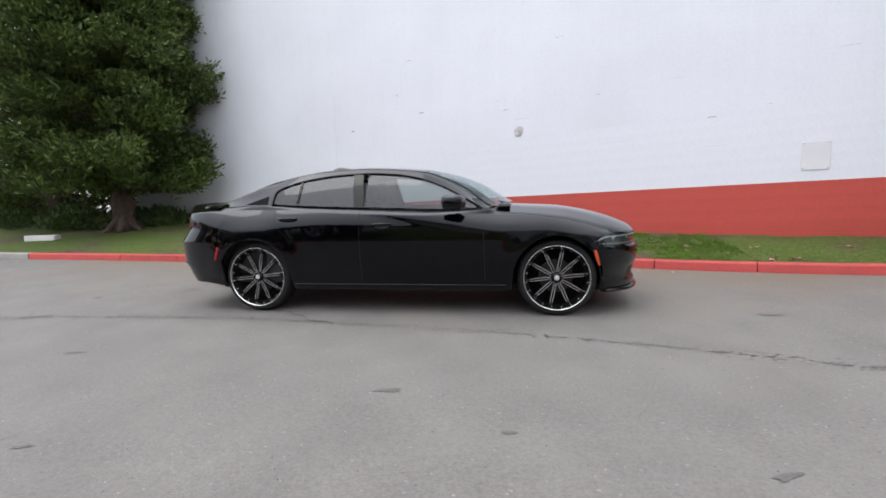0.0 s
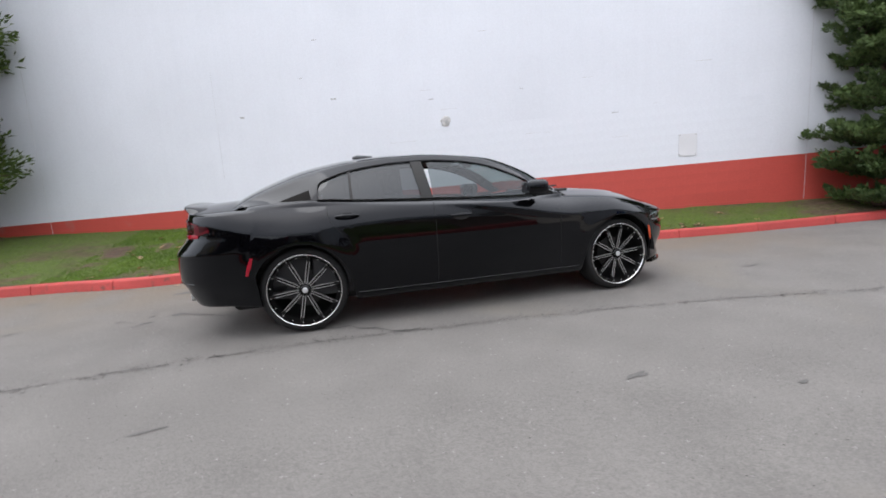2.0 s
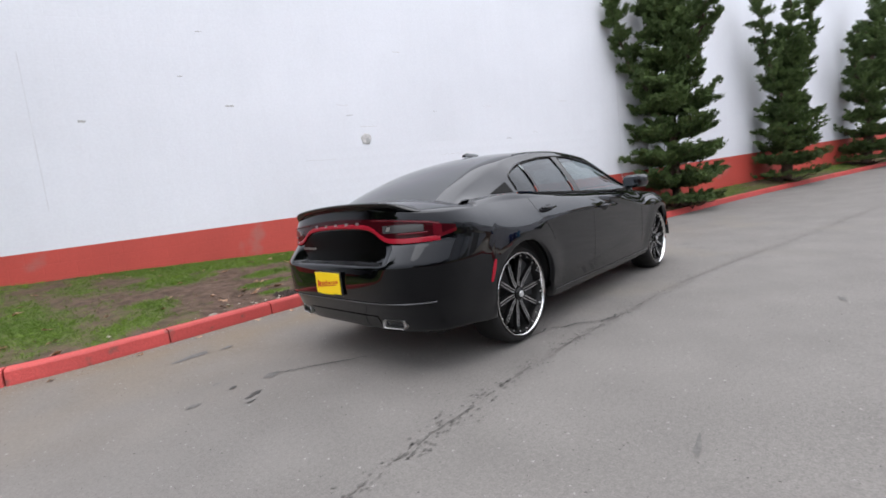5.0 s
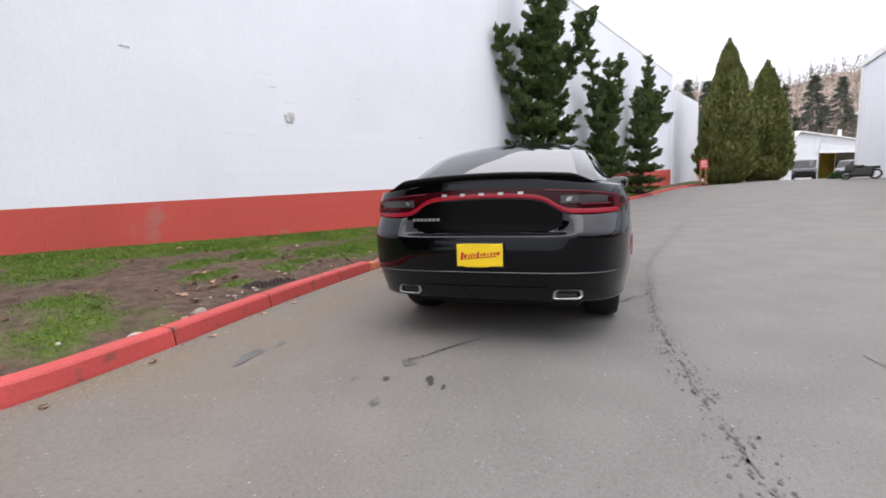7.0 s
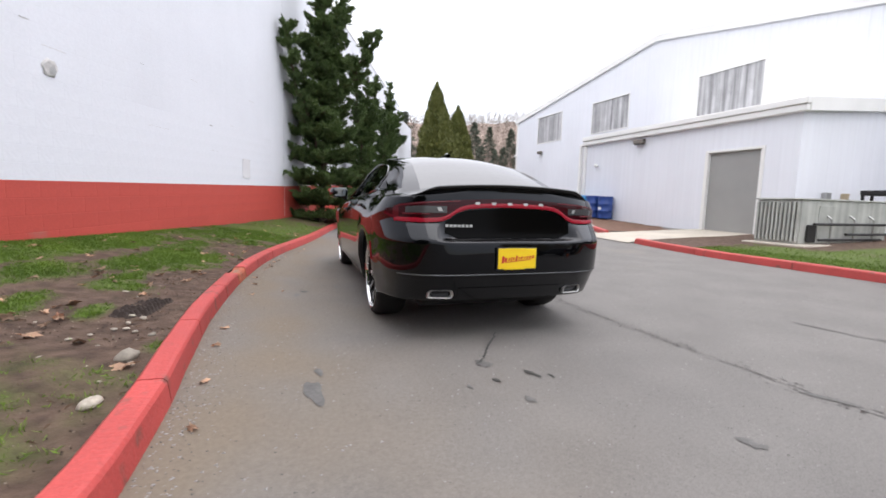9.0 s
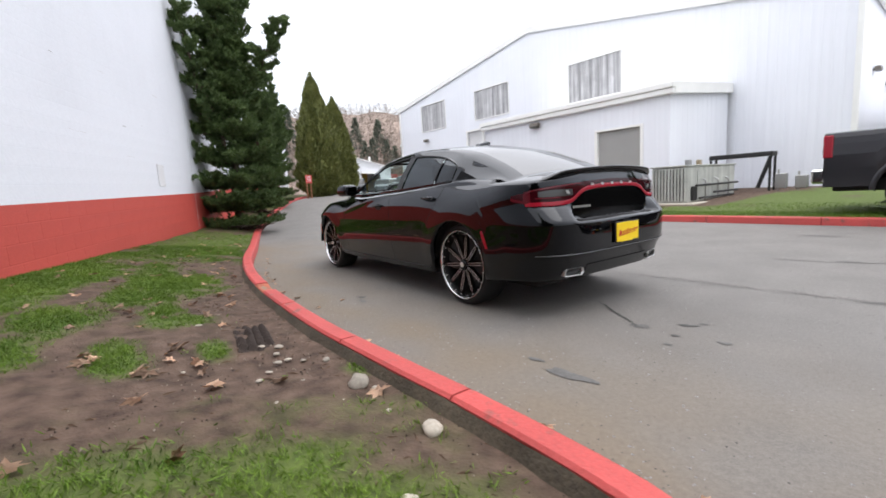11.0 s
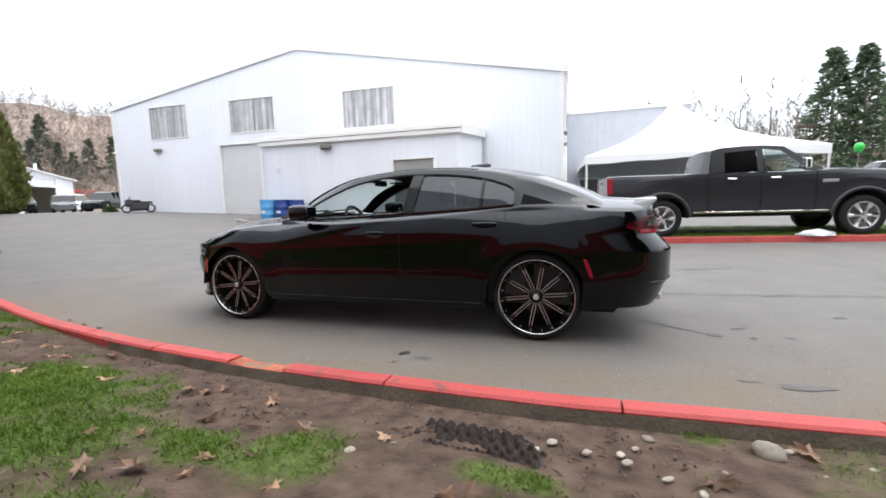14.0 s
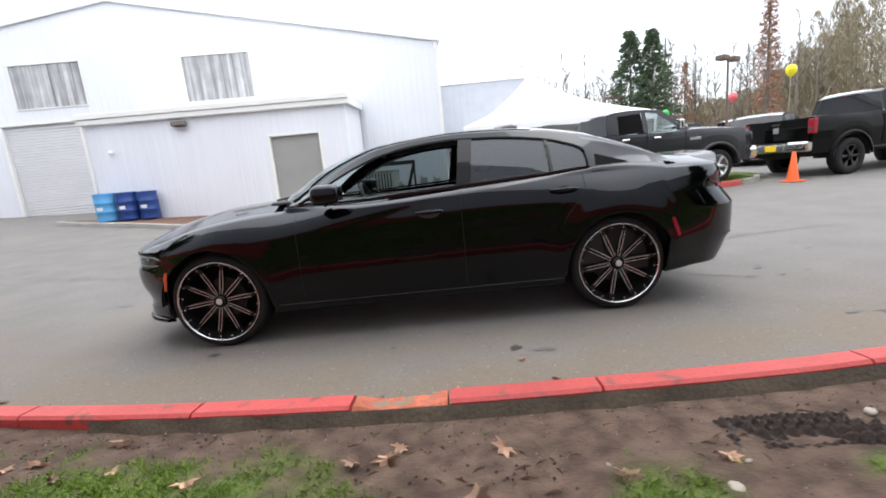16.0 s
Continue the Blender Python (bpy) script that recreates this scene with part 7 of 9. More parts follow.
def parked_car(name, label, category, m, paint, length=4.7, width=1.85, height=1.6, kind="suv", group="parked cars"):
    """A plainer parked car for the distance: moulded body, cabin with glass, wheels, lamps."""
    top = thing(name, label, category, m, group)
    L, W, H = length / 2, width / 2, height
    ax, r = L * 0.61, 0.35
    belt = H * 0.60

    def foot(x):
        z = 0.25
        for c in (ax, -ax):
            d = (r + 0.06) ** 2 - (x - c) ** 2
            if d > 0:
                z = max(z, r + math.sqrt(d))
        return z
    xs = sorted(set([round(c - (r + 0.06) * math.cos(math.pi * i / 10), 4) for c in (ax, -ax) for i in range(11)] + list(np.linspace(-L, L, 15).round(4))))
    hood = [(-L, belt * 0.92), (-L * 0.8, belt * (1.02 if kind != "sedan" else 0.98)), (0, belt), (L * 0.45, belt * 0.99), (L * 0.85, belt * 0.86), (L, belt * 0.66)]
    bm = bmesh.new()
    for s in (1, -1):
        rows = []
        for x in xs:
            f, b = foot(x), curve_at(hood, x)
            k = W * (1 - 0.22 * (abs(x) / L) ** 6)
            rows.append([(x, s * (k - 0.05 * (1 - v) ** 2 - 0.04 * v ** 5), f + (max(b, f + 0.05) - f) * v) for v in (0, 0.1, 0.3, 0.6, 0.85, 1.0)])
        sheet(bm, rows)
        sheet(bm, [[(row[-1][0], row[-1][1] * (1 - j / 4), row[-1][2] + 0.05 * (1 - (1 - j / 4) ** 2)) for j in range(5)] for row in rows])
    for x in (-L, L):
        f, b = 0.25, curve_at(hood, x)
        k = W * 0.78 - 0.03
        sheet(bm, [[(x, k * (1 - 2 * j / 4), z) for j in range(5)] for z in (f, (f + b) / 2, b + 0.03)])
    part("body", bm, paint, top, smooth=False)
    x0, x1 = (-L * 0.93, L * 0.42) if kind != "sedan" else (-L * 0.72, L * 0.42)
    cabin = [(x0, belt), (x0 + 0.22, H * 0.93), (x0 + 0.6, H), (x1 - 0.95, H), (x1 - 0.6, H * 0.95), (x1, belt)]
    bm = bmesh.new()
    rows = []
    for x, z in cabin:
        t = (z - belt) / (H - belt)
        k = W * (0.93 - 0.17 * t)
        rows.append([(x, k, z), (x, k * 0.5, z + 0.03 * t), (x, -k * 0.5, z + 0.03 * t), (x, -k, z)])
    sheet(bm, rows[1:-1])
    part("roof", bm, paint, top)
    for nm, a, b in (("rear_window", rows[0], rows[1]), ("windscreen", rows[-2], rows[-1])):
        bm = bmesh.new()
        sheet(bm, [a, b])
        part(nm, bm, DARK_GLASS, top)
    for s in (0, 3):
        for nm, i0 in (("side_window", 0),):
            bm = bmesh.new()
            pts = [row[s] for row in rows]
            low = [(p[0], p[1] * 1.0 + 0, belt) for p in ((pts[0][0], rows[0][s][1], 0), (pts[-1][0], rows[-1][s][1], 0))]
            bm.faces.new([bm.verts.new(p) for p in pts])
            part(nm, bm, DARK_GLASS, top)
        for x in (-L * 0.28, L * 0.02):
            sg = 1 if s == 0 else -1
            boxed("pillar", (x - 0.05, min(sg * W * 0.79, sg * W * 0.94), belt - 0.02), (x + 0.03, max(sg * W * 0.79, sg * W * 0.94) - 0.0, H * 0.97), paint, top, m=None)
    for c in (ax, -ax):
        for s in (1, -1):
            simple_wheel(top, (c, s * (W - 0.03), r), s, r, 0.22, DULL_METAL, 5)
    boxed("underbody", (-L + 0.15, -W + 0.12, 0.2), (L - 0.15, W - 0.12, 0.5), DARK_UNDER, top)
    for s in (1, -1):
        boxed("headlamp", (L - 0.14, s * W * 0.62 - 0.15, belt * 0.62), (L + 0.01, s * W * 0.62 + 0.15, belt * 0.75), CLEAR_LENS, top, 0.02)
        boxed("tail_lamp", (-L - 0.012, s * W * 0.66 - 0.12, belt * 0.68), (-L + 0.1, s * W * 0.66 + 0.12, belt * 0.86), RED_LENS, top, 0.02)
    return top


SILVER = mat("silver_paint", (0.34, 0.36, 0.37), 0.25, 0.5, vary=0.0)
WHITE_PAINT = mat("white_car_paint", (0.72, 0.73, 0.75), 0.25, vary=0.0)
RED_PAINT = mat("red_car_paint", (0.33, 0.02, 0.025), 0.2, vary=0.0)
GREY_PAINT = mat("grey_car_paint", (0.16, 0.17, 0.18), 0.25, 0.3, vary=0.0)


def spot(x, y, deg, z=None):
    return Matrix.Translation((x, y, road_z(x, y) if z is None else z)) @ Matrix.Rotation(radians(deg), 4, "Z")


parked_car("parked_car", "silver crossover parked behind the pickups", "car", spot(-12.6, -12.6, 40), SILVER, 4.8, 1.9, 1.72)
parked_car("parked_car", "red car in the far row", "car", spot(-22.5, -22.0, 20), RED_PAINT, 4.7, 1.85, 1.48, "sedan")
parked_car("parked_car", "red car in the far row", "car", spot(-26.5, -23.5, 20), RED_PAINT, 4.7, 1.85, 1.45, "sedan")
parked_car("parked_car", "silver car in the far row", "car", spot(-21.0, -26.5, 15), SILVER, 4.7, 1.85, 1.5, "sedan")
parked_car("parked_car", "white car parked on the rise", "car", spot(-22.0, -36.0, 5, 1.2), WHITE_PAINT, 5.2, 1.95, 1.8)
parked_car("parked_car", "white car parked on the rise", "car", spot(-27.5, -36.5, 5, 1.2), WHITE_PAINT, 5.0, 1.95, 1.75)
parked_car("parked_car", "white car in the far row beyond the black pickup", "car", spot(-18.2, -13.8, 200, 0.6), WHITE_PAINT, 5.4, 2.0, 1.95)
parked_car("parked_car", "dark grey car by the far shed", "car", spot(46.2, -23.6, 150), GREY_PAINT, 4.5, 1.85, 1.65)
parked_car("parked_car", "white car by the far shed", "car", spot(52.0, -28.2, 165), WHITE_PAINT, 5.0, 1.95, 1.9)
parked_car("parked_car", "black car by the corner of the metal building", "car", spot(39.5, -23.0, 120), BLACK_PAINT, 4.6, 1.85, 1.7)
parked_car("off_road_car", "black boxy off-roader before the far shed", "car", spot(45.0, -19.6, 160), BLACK_PAINT, 4.0, 1.85, 1.85)

# ---------------------------------------------------------------- smaller things
wall_lamp("wall_lamp", AT @ Matrix.Translation((5.25, 0.03, 3.36)), "bronze box lamp on the annex front", 1.0)
wall_lamp("wall_lamp", BT @ Matrix.Translation((22.6, 0.04, 4.55)), "bronze box lamp on the metal building", 1.0)
wall_lamp("wall_lamp", BT @ Matrix.Translation((-0.04, -2.6, 4.3)) @ Matrix.Rotation(radians(90), 4, "Z"), "box lamp on the building's side", 0.9)
wall_lamp("wall_lamp", BT @ Matrix.Translation((-0.04, -5.6, 4.1)) @ Matrix.Rotation(radians(90), 4, "Z"), "box lamp on the building's side", 0.9)


def bulkhead(place, label):
    ob = thing("security_camera", label, "camera", place)
    boxed("mount", (-0.04, 0.0, -0.05), (0.04, 0.05, 0.05), METAL_TRIM, ob, 0.01)
    bm = bmesh.new()
    bmesh.ops.create_uvsphere(bm, u_segments=14, v_segments=10, radius=0.075, matrix=Matrix.Translation((0, 0.11, -0.01)))
    part("dome", bm, METAL_TRIM, ob, smooth=True)


bulkhead(AT @ Matrix.Translation((7.5, 0.02, 2.67)), "small white dome camera on the annex")
bulkhead(BT @ Matrix.Translation((25.85, 0.05, 4.6)), "small white camera at the building's corner")


def drum(label, place, paint, h=0.88, r=0.29):
    ob = thing("drum", label, "barrel", place, "drums by the annex")
    bm = bmesh.new()
    spin(bm, [(0.0001, 0.0), (r - 0.02, 0.0), (r, 0.02), (r - 0.008, 0.05), (r - 0.008, h * 0.32), (r + 0.006, h * 0.34), (r - 0.008, h * 0.36), (r - 0.008, h * 0.64), (r + 0.006, h * 0.66), (r - 0.008, h * 0.68), (r - 0.008, h - 0.05), (r, h - 0.02), (r - 0.01, h), (r - 0.02, h - 0.015), (0.0001, h - 0.015)], 24, axis="Z")
    part("shell", bm, paint, ob, smooth=True)
    bm = bmesh.new()
    tube(bm, (r * 0.5, 0, h - 0.016), (r * 0.5, 0, h + 0.012), 0.035, n=10)
    part("bung", bm, BLACK_MATTE, ob)
    bm = bmesh.new()
    rows = [[((r - 0.005) * math.cos(a), (r - 0.005) * math.sin(a), z) for z in (h * 0.40, h * 0.52)] for a in np.linspace(1.2, 1.9, 8)]
    sheet(bm, rows)
    part("sticker", bm, WHITE_PAINT, ob, "pale sticker")


BLUE_LIGHT = mat("light_blue_plastic", (0.09, 0.33, 0.62), 0.4, vary=0.06)
BLUE_DARK = mat("dark_blue_plastic", (0.018, 0.055, 0.23), 0.4, vary=0.08)
drum("light blue plastic drum beside the annex", pose(10.25, -9.80, road_z(10, -9.9) + 0.10), BLUE_LIGHT)
drum("dark blue plastic drum beside the annex", pose(9.68, -9.98, road_z(9.6, -9.9) + 0.10), BLUE_DARK)
drum("dark blue plastic drum beside the annex", pose(9.10, -10.12, road_z(9, -9.9) + 0.10), BLUE_DARK)


def cooling_unit():
    ob = thing("cooling_unit", "weathered grey packaged cooling unit with louvred end", "air conditioner", Matrix.Translation((1.02, -8.62, 0.31)) @ Matrix.Rotation(radians(91), 4, "Z"))
    GREY = mat("weathered_galvanised", (0.46, 0.47, 0.44), 0.5, 0.0, vary=0.15, size=2.5, streak=0.3)
    boxed("base", (-3.3, -1.02, -0.12), (0.25, 0.28, 0.0), CONCRETE, ob, 0.02)
    boxed("cabinet", (-3.1, -0.93, 0.0), (-0.04, 0.0, 0.95), GREY, ob, 0.012)
    boxed("lid", (-3.14, -0.97, 0.955), (0.0, 0.03, 0.99), GREY, ob, 0.01)
    lou = boxed("louvre", (-0.036, -0.91, 0.06), (-0.02, -0.02, 0.90), BLACK_MATTE, ob)
    for i in range(11):
        y = -0.90 + i * 0.085
        boxed("fin", (-0.02, y, 0.06), (0.018, y + 0.045, 0.90), GREY, lou)
    boxed("access_panel", (-1.15, 0.002, 0.10), (-0.62, 0.016, 0.84), GREY, ob, 0.006)
    boxed("fan_box", (-0.52, 0.0, 0.04), (-0.24, 0.06, 0.42), BLACK_MATTE, ob, 0.02)
    for x0, x1, z in ((-0.30, -3.0, 0.44), (-1.4, -3.0, 0.22), (-0.5, -2.7, 0.10)):
        bm = bmesh.new()
        tube(bm, (x0, 0.12, z), (x1, 0.12, z), 0.028, n=8)
        part("pipe", bm, BLACK_MATTE, ob)
    for x in (-0.9, -1.7, -2.4):
        bm = bmesh.new()
        tube(bm, (x, 0.10, 0.0), (x, 0.10, 0.55), 0.022, n=8)
        tube(bm, (x, 0.10, 0.55), (x, 0.0, 0.62), 0.022, n=8)
        part("conduit", bm, DULL_METAL, ob)
    ob2 = thing("cooling_unit", "dark duct frame beside the cooling unit", "air conditioner", Matrix.Translation((2.2, -13.0, 0.40)))
    boxed("duct", (-1.65, -0.5, 1.08), (0.15, 0.0, 1.22), BLACK_MATTE, ob2, 0.02)
    for x in (-1.6, 0.10):
        for y in (-0.45, -0.05):
            boxed("leg", (x - 0.03, y - 0.03, -0.1), (x + 0.03, y + 0.03, 1.08), BLACK_MATTE, ob2)
    bm = bmesh.new()
    tube(bm, (-1.3, -0.02, 0.1), (-1.62, -0.02, 1.08), 0.06, n=8)
    part("brace", bm, BLACK_MATTE, ob2)
    for x, h in ((0.25, 0.50), (-0.25, 0.42)):
        o = thing("meter_box", "small grey service box on a stand", "service box", Matrix.Translation((x, -12.9, 0.42)))
        boxed("case", (-0.14, -0.1, 0.05), (0.14, 0.1, h), DULL_METAL, o, 0.015)
        bm = bmesh.new()
        tube(bm, (0.08, 0, -0.1), (0.08, 0, h + 0.12), 0.025, n=8)
        part("pipe", bm, DULL_METAL, o)
    for x, w, mm in ((-0.9, 0.22, DULL_METAL), (-1.75, 0.16, mat("tan_case", (0.4, 0.33, 0.22), 0.6))):
        o = thing("meter_box", "small service box on the annex wall", "service box", AT @ Matrix.Translation((-0.01, x - 0.3, 1.25)) @ Matrix.Rotation(radians(90), 4, "Z"))
        boxed("case", (-w / 2, 0.0, 0.0), (w / 2, 0.13, 0.28), mm, o, 0.01)
        bm = bmesh.new()
        tube(bm, (0, 0.05, -0.9), (0, 0.05, 0.0), 0.02, n=8)
        part("conduit", bm, DULL_METAL, o)


cooling_unit()


def traffic_cone(x, y):
    ob = thing("traffic_cone", "orange traffic cone standing on the asphalt", "cone", pose(x, y, road_z(x, y), 0, 0, 20))
    ORANGE = mat("orange_plastic", (0.85, 0.13, 0.02), 0.5, vary=0.05)
    boxed("base", (-0.19, -0.19, 0.0), (0.19, 0.19, 0.035), ORANGE, ob, 0.012)
    bm = bmesh.new()
    spin(bm, [(0.135, 0.034), (0.125, 0.06), (0.035, 0.70), (0.028, 0.71), (0.022, 0.70)], 20, axis="Z")
    part("body", bm, ORANGE, ob, smooth=True)


traffic_cone(-8.75, -6.3)


def balloon(label, x, y, z, color, zg):
    ob = thing("balloon", label, "balloon", pose(x, y, z), "dealer balloons")
    bm = bmesh.new()
    spin(bm, [(0.0001, 0.26), (0.12, 0.24), (0.20, 0.15), (0.225, 0.03), (0.19, -0.11), (0.10, -0.22), (0.025, -0.27), (0.035, -0.30), (0.0001, -0.30)], 20, axis="Z")
    part("skin", bm, mat("balloon_skin", color, 0.25, vary=0.0), ob, smooth=True)
    bm = bmesh.new()
    tube(bm, (0, 0, -0.3), (0.15, 0.1, zg - z), 0.006, n=5)
    part("string", bm, WHITE_PAINT, ob)


balloon("pink-red balloon on a string above the cars", -17.3, -21.1, 3.55, (0.80, 0.14, 0.16), 1.2)
balloon("green balloon on a string above the cars", -15.0, -24.0, 3.2, (0.03, 0.45, 0.06), 1.2)
balloon("yellow balloon on a string above the cars", -16.5, -16.1, 4.0, (0.85, 0.72, 0.02), 1.0)


def lot_lamp(x, y, h, deg, heads):
    ob = thing("street_lamp", "brown car-park lamp post with box heads", "street lamp", pose(x, y, road_z(x, y), 0, 0, deg), "car-park lamps")
    BROWN = mat("brown_lamp_paint", (0.13, 0.085, 0.07), 0.5, vary=0.1)
    bm = bmesh.new()
    tube(bm, (0, 0, 0), (0, 0, h), 0.10, 0.08, 8)
    part("post", bm, BROWN, ob)
    for s in heads:
        boxed("arm", (min(0, s * 0.6), -0.05, h - 0.22), (max(0, s * 0.6), 0.05, h - 0.12), BROWN, ob)
        hd = boxed("lamp_head", (s * 0.85 - 0.45, -0.30, h - 0.25), (s * 0.85 + 0.45, 0.30, h + 0.08), BROWN, ob, 0.03)
        boxed("lens", (s * 0.85 - 0.38, -0.24, h - 0.27), (s * 0.85 + 0.38, 0.24, h - 0.252), CLEAR_LENS, hd)


lot_lamp(-22.5, -29.4, 6.9, 33, (-1, 1))
lot_lamp(-23.0, -51.0, 7.4, 25, (-1, 1))
lot_lamp(-13.5, -42.0, 6.2, 10, (1,))
bm = bmesh.new()
tube(bm, (0, 0, 0), (0, 0, 13), 0.14, 0.09, 8)
pole = tagged(part("utility_pole", bm, GREY_BARK), "bare wooden utility pole among the far trees", "pole")
pole.location = (-29.5, -51.5, 1.0)


def tent():
    ob = thing("marquee", "white peaked fabric marquee beside the metal building", "tent", pose(-1.7, -16.25, road_z(-2, -16), 0, 0, 4))
    FABRIC = mat("white_tent_fabric", (0.82, 0.82, 0.82), 0.6, vary=0.03)
    L, D, E, P = 9.2, 9.2, 2.62, 5.6
    bm = bmesh.new()
    n = 16
    c = Vector((-L / 2, -D / 2, P + 0.25))
    ring = []
    for k in range(4 * n):
        q, f = divmod(k, n)
        f /= n
        p = [(-f * L, 0), (-L, -f * D), (-L + f * L, -D), (0, -D + f * D)][q]
        ring.append(Vector((p[0], p[1], E)))
    rows = []
    for t in np.linspace(0, 1, 12):
        row = []
        for p in ring:
            x = p.lerp(c, t)
            x.z = E + (P - E) * (0.45 * t + 0.55 * t ** 3.0) + 0.10 * math.sin(math.pi * t)
            row.append(x)
        rows.append(row)
    sheet(bm, rows, close=True)
    part("canopy", bm, FABRIC, ob, smooth=True)
    bm = bmesh.new()
    low = [[Vector((p.x, p.y, E)) for p in ring], [Vector((p.x, p.y, E - 0.34 - 0.05 * abs(math.sin(i * 0.9)) + 0.10 * math.sin(math.pi * (i % n) / n))) for i, p in enumerate(ring)]]
    sheet(bm, low, close=True)
    part("valance", bm, FABRIC, ob)
    for x, y in ((-0.06, -0.06), (-L + 0.06, -0.06), (-0.06, -D + 0.06), (-L + 0.06, -D + 0.06)):
        bm = bmesh.new()
        tube(bm, (x, y, -0.1), (x, y, E), 0.045, n=8)
        part("pole", bm, METAL_TRIM, ob)
    bm = bmesh.new()
    tube(bm, (c.x, c.y, P - 0.3), (c.x, c.y, P + 0.45), 0.05, n=8)
    part("mast", bm, METAL_TRIM, ob)


tent()


def showroom():
    """The low grey building behind the marquee."""
    ob = tagged(new("showroom_building"), "plain grey building with a row of windows behind the marquee", "building")
    GREY_WALL = mat("pale_grey_wall", (0.46, 0.48, 0.52), 0.7, vary=0.05, streak=0.06)
    boxed("tall_wall", (-7.5, -30.0, -0.2), (-0.45, -25.2, 6.35), GREY_WALL, ob)
    boxed("parapet", (-7.55, -30.0, 6.352), (-0.45, -25.12, 6.52), METAL_TRIM, ob)
    boxed("low_wall", (-10.4, -32.0, -0.2), (-7.52, -26.4, 3.3), GREY_WALL, ob)
    boxed("parapet", (-10.4, -32.0, 3.302), (-7.52, -26.3, 3.5), METAL_TRIM, ob)
    for i in range(4):
        x = -1.2 - i * 1.6
        w = boxed("window", (x - 1.25, -25.196, 1.0), (x, -25.15, 2.3), METAL_TRIM, ob, 0.01)
        boxed("pane", (x - 1.18, -25.149, 1.07), (x - 0.07, -25.14, 2.23), DARK_GLASS, w)
    for i in range(1):
        x = -8.2 - i * 1.9
        w = boxed("window", (x - 1.45, -26.396, 1.0), (x, -26.35, 2.4), METAL_TRIM, ob, 0.01)
        boxed("pane", (x - 1.38, -26.349, 1.07), (x - 0.07, -26.34, 2.33), DARK_GLASS, w)


showroom()


def far_shed():
    ob = thing("shed", "white gabled shed with a wide opening and yellow inside", "shed", Matrix.Translation((50.0, -19.8, 1.15)) @ Matrix.Rotation(radians(-63), 4, "Z"))
    W, D, E, P = 11.5, 4.5, 3.75, 5.05
    wall = mat("white_shed_paint", (0.72, 0.73, 0.75), 0.6, vary=0.04)
    bm = bmesh.new()

    def top_z(x):
        return E + (P - E) * (1 - abs(x - W * 0.12) / (W * 0.88 if x > W * 0.12 else W * 0.12))
    xs = [0, 1.0, 2.5, 4.0, 8.6, 10, W]
    for a, b in zip(xs, xs[1:]):
        lo = 2.9 if 4.0 <= (a + b) / 2 <= 8.6 else 0.0
        bm.faces.new([bm.verts.new((a, 0, lo)), bm.verts.new((b, 0, lo)), bm.verts.new((b, 0, top_z(b))), bm.verts.new((a, 0, top_z(a)))])
    thicken(bm, 0.15)
    part("front_wall", bm, wall, ob)
    for x in (0.0, W):
        boxed("side_wall", (x - 0.08, 0.16, 0), (x + 0.08, D, E - 0.05), wall, ob)
    boxed("back_wall", (0.1, D, 0), (W - 0.1, D + 0.1, E), mat("yellow_inside", (0.62, 0.42, 0.06), 0.7), ob)
    bm = bmesh.new()
    pts = [(-0.3, E - 0.1), (W * 0.12, P), (W + 0.3, E - 0.1)]
    sheet(bm, [[(x, y, z + 0.05) for y in (-0.35, D + 0.2)] for x, z in pts])
    thicken(bm, 0.12)
    part("roof", bm, METAL_TRIM, ob)
    boxed("door_head", (3.9, -0.22, 2.75), (8.7, -0.16, 2.95), METAL_TRIM, ob)
    bm = bmesh.new()
    tube(bm, (7.6, 1, 3.9), (7.6, 1, 5.3), 0.15, n=8)
    part("flue", bm, METAL_TRIM, ob)
    ob = thing("shed", "long low building with a red roof edge across the yard", "building", Matrix.Translation((62.0, -26.0, 1.25)) @ Matrix.Rotation(radians(-58), 4, "Z"))
    boxed("wall", (0, 0, -0.3), (22, 8, 2.6), wall, ob)
    boxed("red_fascia", (-0.3, -0.4, 2.601), (22.3, 8.4, 3.25), mat("red_fascia_paint", (0.50, 0.10, 0.09), 0.6), ob)
    for i in range(5):
        boxed("window", (1.5 + i * 4, -0.03, 0.8), (3.6 + i * 4, -0.004, 2.0), DARK_GLASS, ob)


far_shed()


